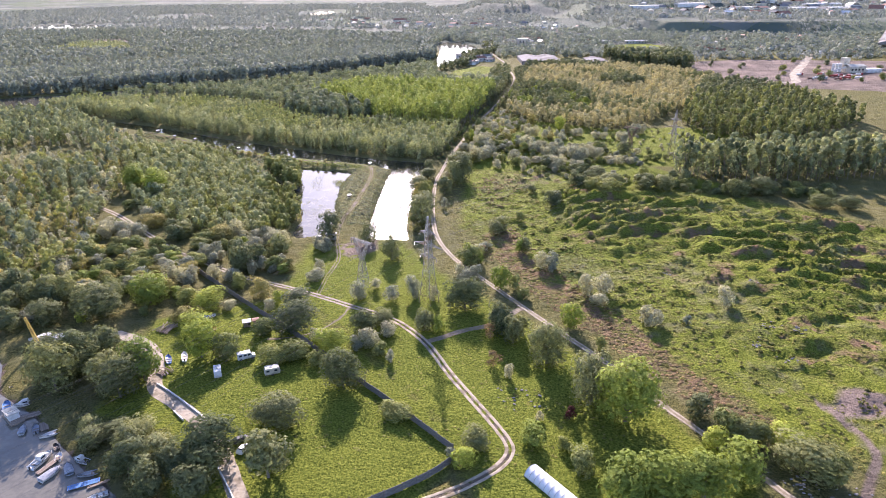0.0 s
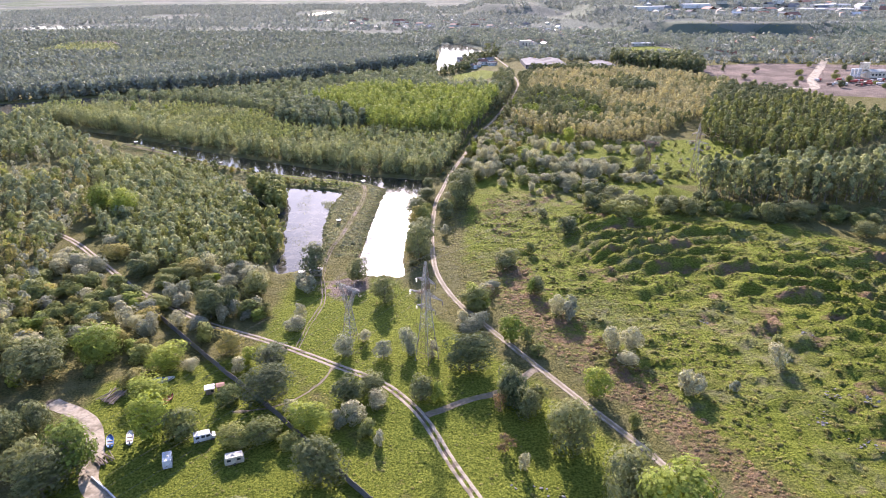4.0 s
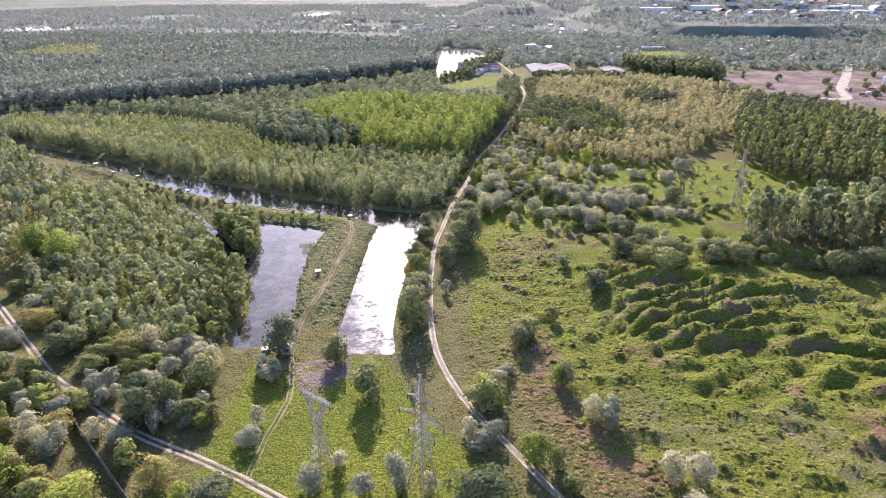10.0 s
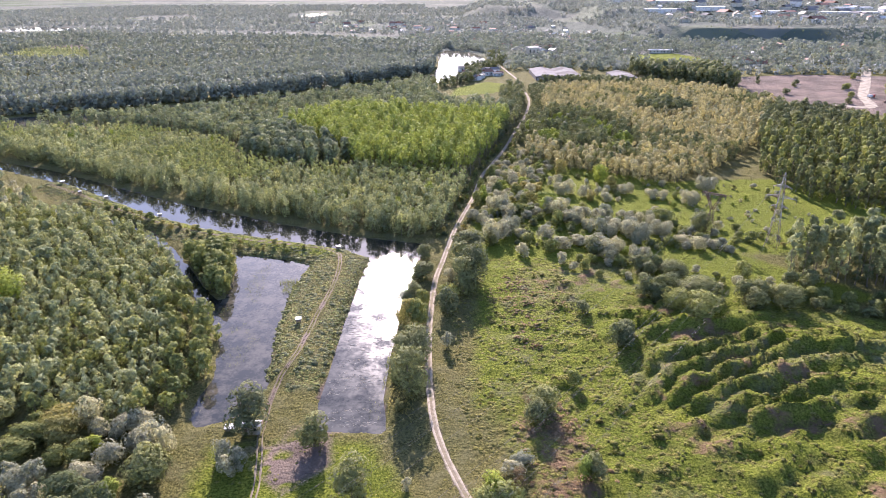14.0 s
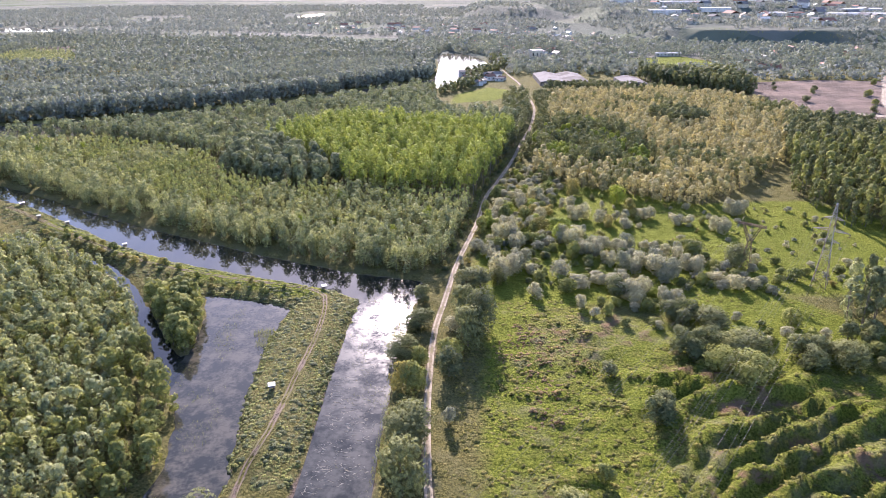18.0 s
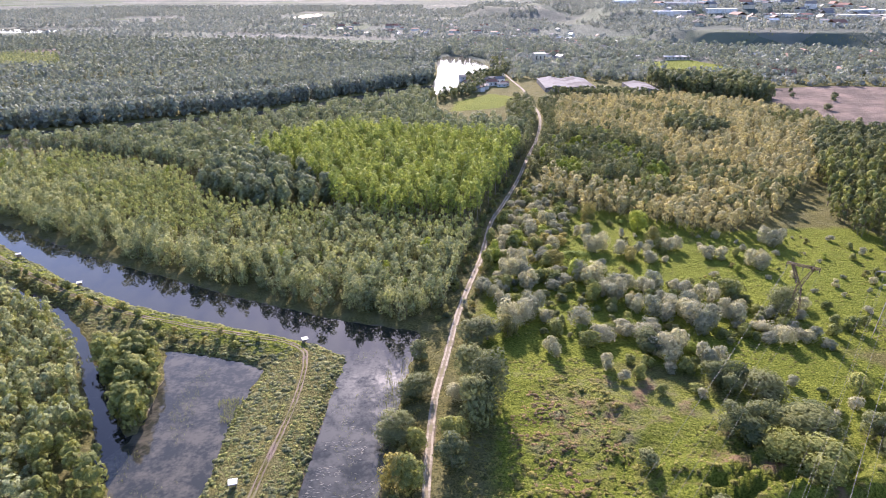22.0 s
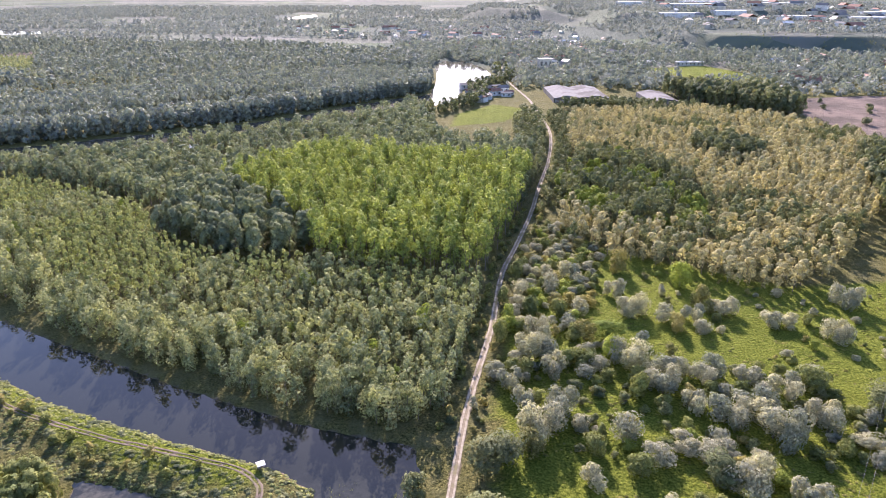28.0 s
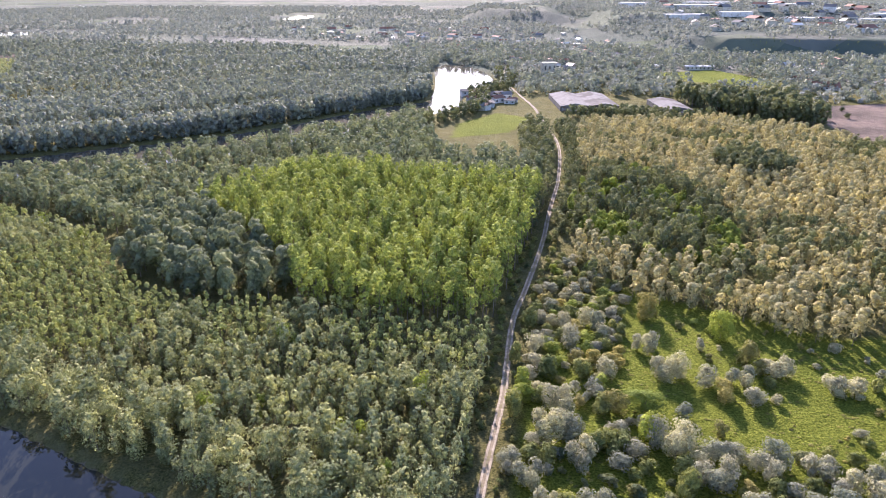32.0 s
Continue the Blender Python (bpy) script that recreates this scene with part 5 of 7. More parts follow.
# ---- low weeds ----
def weeds(name, leaf, poly, spacing, seed, size, tall, label, floor=0.45, scale=9.0, cards=2):
    rng = np.random.default_rng(seed)
    p = sow(poly, spacing, seed, 2.6, keep=patches(scale, floor), line_off=2.0)
    ok = np.ones(len(p), bool)
    for line in (TRACK, SPUR, LANE, PATH_DIKE, PATH_WEST, FIELD_PATH, EAST_TRACK):
        ok &= along(line, p[:, 0], p[:, 1]) > 1.5
    p = p[ok]
    n = len(p) * cards
    c = np.repeat(p, cards, 0) + np.column_stack([rng.normal(size=(n, 2)) * size * 0.5, rng.uniform(0.1, tall, n)])
    a = rng.random(n) * 2 * np.pi
    s = (size * rng.uniform(0.5, 1.2, n))[:, None]
    t = np.column_stack([np.cos(a), np.sin(a), rng.normal(size=n) * 0.3])
    b = np.column_stack([-np.sin(a), np.cos(a), rng.normal(size=n) * 0.5])
    up = np.column_stack([rng.normal(size=(n, 2)) * 0.35, np.ones(n)])
    up /= np.linalg.norm(up, axis=1)[:, None]
    lift = np.column_stack([np.zeros((n, 2)), tall * rng.uniform(0.2, 0.9, n)])
    q = np.stack([c + t * s - lift * 0.4, c + b * s * 0.8 + lift * 0.5, c - t * s - lift * 0.2, c - b * s * 0.8 + lift * 0.1], 1).reshape(-1, 3)
    ob = link_mesh(name, q, np.arange(len(q)).reshape(-1, 4), [LEAF[leaf]], None, {"tint": np.repeat(rng.random(n), 4)}, True, np.repeat(up, 4, 0))
    return tagged(ob, label, "weeds", kind="stuff")


def tussocks(name, leaf, poly, spacing, seed, size, label, floor=0.4, scale=7.0):
    """Low rounded clumps of grass and herbs, joined."""
    rng = np.random.default_rng(seed)
    p = sow(poly, spacing, seed, 2.2, keep=patches(scale, floor), line_off=2.4, shore=-0.2)
    ok = np.ones(len(p), bool)
    for line in (TRACK, SPUR, LANE, PATH_DIKE, PATH_WEST, FIELD_PATH, EAST_TRACK):
        ok &= along(line, p[:, 0], p[:, 1]) > 1.9
    p = p[ok]
    n, sides = len(p), 5
    ang = np.arange(sides) * 2 * np.pi / sides
    r = rng.uniform(*size, n) * rng.uniform(0.6, 1.0, n)
    h = r * rng.uniform(0.14, 0.32, n)
    rings = []
    for w, z in ((1.0, -0.25), (0.78, 0.62), (0.25, 1.0)):
        rr = (r * w)[:, None] * rng.uniform(0.75, 1.25, (n, sides))
        a = ang + rng.random(n)[:, None] * 6
        rings.append(np.stack([p[:, 0:1] + np.cos(a) * rr, p[:, 1:2] + np.sin(a) * rr, p[:, 2:3] + (h * z)[:, None] * rng.uniform(0.85, 1.15, (n, sides))], 2))
    v = np.concatenate(rings, 1)
    c = np.column_stack([p[:, :2], p[:, 2] - 0.35 * h])
    nrm = (v - c[:, None]) / np.stack([r, r, h], 1)[:, None]
    nrm /= np.linalg.norm(nrm, axis=2)[..., None] + 1e-6
    i = np.arange(sides)
    j = (i + 1) % sides
    f = np.concatenate([np.stack([i, j, j + sides, i + sides], 1), np.stack([i, j, j + sides, i + sides], 1) + sides, [[10, 11, 12, 13]]])
    faces = (f[None] + (np.arange(n) * 3 * sides)[:, None, None]).reshape(-1, 4)
    ob = link_mesh(name, v.reshape(-1, 3), faces, [LEAF[leaf]], None, {"tint": np.repeat(rng.random(n), 3 * sides)}, True, nrm.reshape(-1, 3))
    return tagged(ob, label, "weeds", kind="stuff")


tussocks("heap_weeds", "herb", MOUNDS, 1.6, 71, (0.4, 1.15), "low rounded green herbs over the spoil heaps", 0.36)
tussocks("pasture_weeds", "herb", [(-1, 300), (7, 392), (46, 396), (50, 345), (50, 300), (60, 262), (84, 236), (98, 210), (92, 180), (94, 155), (110, 130), (96, 118), (76, 152), (50, 190), (30, 225), (8, 270)], 1.3, 72, (0.35, 1.25), "rough green tussocks of the pasture", 0.37, 10.0)
tussocks("meadow_weeds", "herb", [(-70, 105), (-62, 290), (-12, 292), (2, 262), (24, 212), (60, 150), (90, 105)], 1.5, 83, (0.25, 0.8), "small green tussocks of the meadow", 0.46, 11.0)
tussocks("rust_weeds", "rust", RUST_ZONE, 0.95, 73, (0.4, 1.1), "rusty brown dry weeds", 0.43, 8.0)
tussocks("dry_weeds", "rust", [(15, 362), (24, 378), (44, 372), (44, 340), (36, 306), (22, 304), (22, 330)], 1.0, 175, (0.4, 1.0), "greyish brown dry weeds in the pasture", 0.53, 7.0)
tussocks("bank_weeds", "bush", [(-58, 298), (-59, 392), (-100, 405), (-180, 455), (-235, 500), (-222, 512), (-148, 456), (-88, 424), (-30, 400), (-37, 300)], 0.82, 74, (0.35, 1.0), "dense green weeds on the dike", 0.27, 8.0)
tussocks("dike_nettles", "deep", [(-58, 298), (-59, 392), (-100, 405), (-180, 455), (-235, 500), (-222, 512), (-148, 456), (-88, 424), (-30, 400), (-37, 300)], 1.5, 174, (0.6, 1.5), "tall dark green nettles on the dike", 0.44, 5.0)
tussocks("glade_weeds", "herb", [(14, 400), (60, 398), (130, 380), (180, 400), (190, 500), (130, 505), (70, 530), (30, 470)], 1.9, 75, (0.3, 1.0), "tufted grass of the glade", 0.44, 9.0)
weeds("reeds", "reed", [(-16, 284), (-9, 284), (-6, 400), (-14, 396)], 0.9, 76, 0.35, 1.3, "pale reeds along the canal bank", 0.42, 5)


def water_reeds(name, poly, n, seed, tall, label, floor):
    rng = np.random.default_rng(seed)
    p = np.array(poly, float)
    x, y = rng.uniform(p[:, 0].min(), p[:, 0].max(), n), rng.uniform(p[:, 1].min(), p[:, 1].max(), n)
    ok = (inside(poly, x, y) > 0.5) & (fbm(x / 9 + 2, y / 14 + 80, 3) > floor)
    x, y = x[ok], y[ok]
    n = len(x)
    a = rng.random(n) * 2 * np.pi
    foot = np.stack([x, y, np.full(n, WATER_Z - 0.3)], 1)
    t = np.stack([np.cos(a), np.sin(a), np.zeros(n)], 1) * rng.uniform(0.03, 0.06, (n, 1))
    top = foot + np.stack([rng.normal(size=n) * 0.25, rng.normal(size=n) * 0.25, rng.uniform(0.5, 1.0, n) * tall], 1)
    q = np.stack([foot - t, foot + t, top + t * 0.3, top - t * 0.3], 1).reshape(-1, 3)
    ob = link_mesh(name, q, np.arange(len(q)).reshape(-1, 4), [LEAF["bush"]], attrs={"tint": np.repeat(rng.random(n), 4)})
    tagged(ob, label, "reeds", kind="stuff")


water_reeds("pond_reeds", POND, 9000, 81, 1.1, "thin reeds standing in the pond", 0.62)
water_reeds("canal_reeds", CANAL, 5000, 82, 1.0, "thin reeds standing in the canal", 0.62)

water_reeds("pond_reed_tuft", [(-65, 375), (-57, 377), (-54, 364), (-62, 364)], 1500, 181, 1.7, "green tuft of reeds at the pond edge", 0.2)
water_reeds("canal_edge_reeds", [(-18.5, 396), (-10, 398), (-13, 345), (-15, 300), (-19, 300), (-17.5, 345)], 5200, 182, 1.6, "reeds standing along the canal edge", 0.40)


def floating_stalks(poly, n, seed):
    """Broken dry stalks lying on the water."""
    rng = np.random.default_rng(seed)
    p = np.array(poly, float)
    x, y = rng.uniform(p[:, 0].min(), p[:, 0].max(), n), rng.uniform(p[:, 1].min(), p[:, 1].max(), n)
    ok = (inside(poly, x, y) > 0.8) & (fbm(x / 6 + 9, y / 5 + 33, 3) > 0.50)
    x, y = x[ok], y[ok]
    n = len(x)
    a = rng.normal(size=n) * 0.5
    half = np.stack([np.cos(a), np.sin(a), np.zeros(n)], 1) * rng.uniform(0.15, 0.75, (n, 1))
    side = np.stack([-np.sin(a), np.cos(a), np.zeros(n)], 1) * rng.uniform(0.03, 0.085, (n, 1))
    low = np.stack([x, y, np.full(n, WATER_Z - 0.02)], 1)
    up = np.array([0, 0, 0.06])
    v = np.stack([low - half, low - side, low + half, low + side, low - half * 0.9 + up, low - side * 0.6 + up, low + half * 0.9 + up, low + side * 0.6 + up], 1).reshape(-1, 3)
    f = np.array([[4, 5, 6, 7], [0, 1, 5, 4], [1, 2, 6, 5], [2, 3, 7, 6], [3, 0, 4, 7]])
    ob = link_mesh("floating_stalks", v, (f[None] + 8 * np.arange(n)[:, None, None]).reshape(-1, 4), [DRY_STALK])
    tagged(ob, "pale broken stalks floating on the canal", "stalks", kind="stuff")


floating_stalks([(-33, 372), (-34, 340), (-35, 296), (-33, 283), (-18, 283), (-18, 320), (-16, 345), (-15, 372)], 1500, 183)

# ---- building helpers ----
def ground_z(x, y):
    return float(terrain(np.array([float(x)]), np.array([float(y)]))[0])


def part(name, bm, material, parent, label=""):
    """Links a bmesh as one mesh under a thing or a part."""
    me = bpy.data.meshes.new(name)
    bmesh.ops.recalc_face_normals(bm, faces=bm.faces)
    bm.to_mesh(me)
    bm.free()
    me.materials.append(material)
    ob = new(name, me)
    ob.parent = parent
    return tagged(ob, label) if label else ob


def thing(name, m, label, category, group="", kind=""):
    ob = new(name)
    ob.empty_display_size = 0.5
    ob.matrix_basis = m
    return tagged(ob, label, category, group, kind)


def box(bm, x0, x1, y0, y1, z0, z1, bevel=0.0):
    vs = [bm.verts.new((x, y, z)) for z in (z0, z1) for y in (y0, y1) for x in (x0, x1)]
    fs = [bm.faces.new([vs[i] for i in f]) for f in ((0, 2, 3, 1), (4, 5, 7, 6), (0, 1, 5, 4), (2, 6, 7, 3), (0, 4, 6, 2), (1, 3, 7, 5))]
    if bevel:
        es = list({e for f in fs for e in f.edges})
        bmesh.ops.bevel(bm, geom=es, offset=bevel, segments=2, affect="EDGES", profile=0.6)
    return bm


def beam(bm, p, q, w, sides=4):
    """A straight bar from p to q."""
    p, q = Vector(p), Vector(q)
    d = (q - p).normalized()
    a = d.cross(Vector((0.21, 0.37, 0.9))).normalized()
    b = d.cross(a)
    rings = []
    for c in (p, q):
        rings.append([bm.verts.new(c + (a * math.cos(k * 2 * math.pi / sides) + b * math.sin(k * 2 * math.pi / sides)) * w) for k in range(sides)])
    for k in range(sides):
        bm.faces.new((rings[0][k], rings[0][(k + 1) % sides], rings[1][(k + 1) % sides], rings[1][k]))
    bm.faces.new(rings[0][::-1])
    bm.faces.new(rings[1])
    return bm


def loft(bm, sections, cap=True):
    """Skin over rings of points, first to last."""
    rings = [[bm.verts.new(p) for p in s] for s in sections]
    n = len(rings[0])
    for r0, r1 in zip(rings, rings[1:]):
        for k in range(n):
            bm.faces.new((r0[k], r0[(k + 1) % n], r1[(k + 1) % n], r1[k]))
    if cap:
        bm.faces.new(rings[0][::-1])
        bm.faces.new(rings[-1])
    return bm


# ---- pylons ----
def lattice(bm, corners0, corners1, panels, w):
    """Crossed bracing between the four legs of a mast section."""
    for k in range(panels):
        a, b = k / panels, (k + 1) / panels
        lo = [Vector(p).lerp(Vector(q), a) for p, q in zip(corners0, corners1)]
        hi = [Vector(p).lerp(Vector(q), b) for p, q in zip(corners0, corners1)]
        for i in range(4):
            j = (i + 1) % 4
            beam(bm, lo[i], hi[j], w, 3)
            beam(bm, lo[j], hi[i], w, 3)
            beam(bm, hi[i], hi[j], w, 3)


def square(half, z):
    return [(-half, -half, z), (half, -half, z), (half, half, z), (-half, half, z)]


def crossarm(half, z, depth, wide, root, s):
    """A pointed lattice arm to one side of the mast."""
    bm = bmesh.new()
    if s:
        tip = Vector((s * half, 0, z))
        foot = [Vector((s * root, y, zz)) for y in (-wide, wide) for zz in (z, z + depth)]
        for f in foot:
            beam(bm, f, tip, 0.07)
        for k in range(1, 6):
            t = k / 6
            ring = [f.lerp(tip, t) for f in foot]
            prev = [f.lerp(tip, t - 1 / 6) for f in foot]
            for i, j in ((0, 1), (1, 3), (3, 2), (2, 0)):
                beam(bm, ring[i], ring[j], 0.035, 3)
                beam(bm, prev[i], ring[j], 0.035, 3)
    return bm


def insulator(parent, x, z):
    bm = bmesh.new()
    beam(bm, (x, 0, z), (x, 0, z - 1.5), 0.04)
    for k in range(6):
        beam(bm, (x, 0, z - 0.3 - 0.18 * k), (x, 0, z - 0.38 - 0.18 * k), 0.14, 8)
    part("insulator", bm, GLASS, parent, "string of dark glass insulators")


def tall_pylon(x, y, turn):
    t = thing("tall_pylon", pose(x, y, ground_z(x, y) - 0.2, 0, 0, turn), "tall steel lattice pylon with three crossarms", "pylon", "tall pylons")
    levels = [(2.6, 0.0), (1.55, 11.0), (0.95, 20.0), (0.75, 27.5), (0.18, 33.2)]
    for i in range(4):
        bm = bmesh.new()
        for (h0, z0), (h1, z1) in zip(levels, levels[1:]):
            beam(bm, square(h0, z0)[i], square(h1, z1)[i], 0.11)
        part("leg", bm, STEEL, t)
    for k, ((h0, z0), (h1, z1)) in enumerate(zip(levels, levels[1:])):
        bm = bmesh.new()
        lattice(bm, square(h0, z0), square(h1, z1), (3, 4, 5, 4)[k], 0.05)
        part("bracing", bm, (RUSTY, STEEL, STEEL, STEEL)[k], t)
    for half, z in ((3.6, 18.2), (6.2, 22.4), (3.6, 27.0)):
        for s in (-1, 1):
            part("crossarm", crossarm(half, z, 1.0, 0.55, 0.8, s), STEEL, t)
            insulator(t, s * half, z)
    return t


def y_pylon(x, y, turn, steel=STEEL):
    t = thing("portal_pylon", pose(x, y, ground_z(x, y) - 0.2, 0, 0, turn), "steel lattice pylon with a forked head", "pylon", "forked pylons")
    for i in range(4):
        bm = bmesh.new()
        beam(bm, square(1.9, 0)[i], square(0.7, 12.0)[i], 0.10)
        part("leg", bm, steel, t)
    bm = bmesh.new()
    lattice(bm, square(1.9, 0), square(0.7, 12.0), 6, 0.05)
    part("bracing", bm, steel, t)
    for s in (-1, 1):
        bm = bmesh.new()
        lo = [(s * 0.1 - 0.6, -0.6, 12), (s * 0.1 + 0.6, -0.6, 12), (s * 0.1 + 0.6, 0.6, 12), (s * 0.1 - 0.6, 0.6, 12)]
        hi = [(s * 3.2 - 0.35, -0.4, 19), (s * 3.2 + 0.35, -0.4, 19), (s * 3.2 + 0.35, 0.4, 19), (s * 3.2 - 0.35, 0.4, 19)]
        for a, b in zip(lo, hi):
            beam(bm, a, b, 0.08)
        lattice(bm, lo, hi, 5, 0.04)
        beam(bm, (s * 3.2, 0, 19.6), (s * 3.4, 0, 22.0), 0.06)
        part("fork_arm", bm, steel, t)
    bm = bmesh.new()
    lo = [(-5.2, -0.4, 19), (-5.2, 0.4, 19), (-5.2, 0.4, 19.7), (-5.2, -0.4, 19.7)]
    hi = [(5.2, p[1], p[2]) for p in lo]
    for a, b in zip(lo, hi):
        beam(bm, a, b, 0.07)
    lattice(bm, lo, hi, 12, 0.035)
    part("crossbar", bm, steel, t)
    for px in (-5, 0, 5):
        insulator(t, px, 19)
    return t


LINE_TURN = -38.0
TALL = [(-153.5, 27), (-5.3, 217), (143, 407)]
FORK = [(-181, 36), (-30.4, 229), (121, 422)]
for x, y in TALL:
    tall_pylon(x, y, LINE_TURN)
for x, y in FORK:
    y_pylon(x, y, LINE_TURN, RUSTY if x > 0 else STEEL)


def wire(p, q, sag):
    c = bpy.data.curves.new("power_cable", "CURVE")
    c.dimensions, c.bevel_depth, c.bevel_resolution = "3D", 0.022, 0
    sp = c.splines.new("POLY")
    n = 24
    sp.points.add(n)
    for k in range(n + 1):
        t = k / n
        v = Vector(p).lerp(Vector(q), t) - Vector((0, 0, sag * 4 * t * (1 - t)))
        sp.points[k].co = (*v, 1)
    c.materials.append(WIRE)
    dg = new("cable_curve", c)
    me = bpy.data.meshes.new_from_object(dg.evaluated_get(bpy.context.evaluated_depsgraph_get()))
    bpy.data.objects.remove(dg)
    me.name = "power_cable"
    tagged(new("power_cable", me), "thin grey power cable strung between pylons", "cable", "power cables")


ca, sa = math.cos(radians(LINE_TURN)), math.sin(radians(LINE_TURN))
for posts, spots in ((TALL, [(s * h, z - 1.6) for h, z in ((3.6, 18.2), (6.2, 22.4), (3.6, 27.0)) for s in (-1, 1)] + [(0, 33)]), (FORK, [(-5, 17.4), (0, 17.4), (5, 17.4), (-3.4, 21.9), (3.4, 21.9)])):
    for (x0, y0), (x1, y1) in zip(posts, posts[1:]):
        for off, z in spots:
            wire((x0 + ca * off, y0 + sa * off, z + ground_z(x0, y0)), (x1 + ca * off, y1 + sa * off, z + ground_z(x1, y1)), 6.5)


# ---- fence of concrete panels ----
def panel_fence(points, label):
    t = thing("panel_fence", pose(0, 0, 0), label, "fence")
    bp = box(bmesh.new(), -1.42, 1.42, -0.05, 0.05, 0.0, 1.0, 0.015)
    bq = box(bmesh.new(), -0.11, 0.11, -0.11, 0.11, -0.3, 2.35, 0.02)
    first = part("panel", bp, CONCRETE, t)
    post0 = part("post", bq, CONCRETE, t)
    used = 0
    line = soft_line(points, 3.0)
    for (x0, y0), (x1, y1) in zip(line, line[1:]):
        a = math.degrees(math.atan2(y1 - y0, x1 - x0))
        L = math.hypot(x1 - x0, y1 - y0)
        z = ground_z((x0 + x1) / 2, (y0 + y1) / 2)
        for name, src, m in (("post", post0, pose(x0, y0, z, 0, 0, a)),) + tuple(
                ("panel", first, pose((x0 + x1) / 2, (y0 + y1) / 2, z + 0.05 + 1.02 * k, 0, 0, a) @ Matrix.Diagonal((L / 3.06, 1, 1, 1))) for k in (0, 1)):
            if used < 3 and (name, used) in (("post", 0), ("panel", 1)):
                o = src
            else:
                o = new(name, src.data)
                o.parent = t
            o.matrix_basis = m
            used += 1


panel_fence([(2, 135), (-14, 153.5), (-28, 169), (-50, 194), (-73, 217.5), (-103, 250), (-112, 262)], "long grey concrete panel fence round the plot")
panel_fence([(2, 131), (-4, 125.5), (-14, 119), (-32, 109)], "grey concrete panel fence beside the dirt track")


# ---- low kerb wall of the lane ----
def kerb(points, label):
    t = thing("lane_kerb", pose(0, 0, 0), label, "kerb")
    line = soft_line(points, 2.0)
    block = None
    for (x0, y0), (x1, y1) in zip(line, line[1:]):
        L = math.hypot(x1 - x0, y1 - y0)
        m = pose((x0 + x1) / 2, (y0 + y1) / 2, ground_z((x0 + x1) / 2, (y0 + y1) / 2), 0, 0, math.degrees(math.atan2(y1 - y0, x1 - x0))) @ Matrix.Diagonal((L / 2.02, 1, 1, 1))
        if block is None:
            block = part("kerb_block", box(bmesh.new(), -1, 1, -0.16, 0.16, -0.2, 0.55, 0.03), WHITE, t)
            o = block
        else:
            o = new("kerb_block", block.data)
            o.parent = t
        o.matrix_basis = m


kerb([(-84, 165.5), (-77, 160), (-67.5, 151.5), (-62.5, 146.5), (-58, 141.8), (-55, 139.2), (-51.5, 141.5)], "low whitewashed kerb wall along the lane")
kerb([(-59, 136), (-55.5, 130), (-51.8, 124.5), (-48, 118.5)], "low whitewashed kerb wall along the lane")
kerb([(-74, 152), (-70, 148)], "short whitewashed kerb wall beside the lane")


# ---- boats ----
def hull_rings(L, W, H, n=9, flat=0.75):
    rings = []
    for k in range(n):
        t = k / (n - 1)
        w = W / 2 * (min(1, (1 - t) * 2.6) ** 0.55) * (0.86 + 0.14 * math.sin(t * math.pi)) + 0.02
        x = (t - 0.5) * L
        keel = H * 0.35 * t ** 3
        sheer = H * (1 + 0.18 * t * t)
        rings.append([(x, -w, sheer), (x, -w * 0.96, sheer * 0.6), (x, -w * flat, keel + 0.05), (x, 0, keel - 0.1), (x, w * flat, keel + 0.05), (x, w * 0.96, sheer * 0.6), (x, w, sheer), (x, w * 0.86, sheer - 0.02), (x, w * 0.8, sheer * 0.45 + 0.1), (x, 0, sheer * 0.4 + 0.1), (x, -w * 0.8, sheer * 0.45 + 0.1), (x, -w * 0.86, sheer - 0.02)])
    return rings


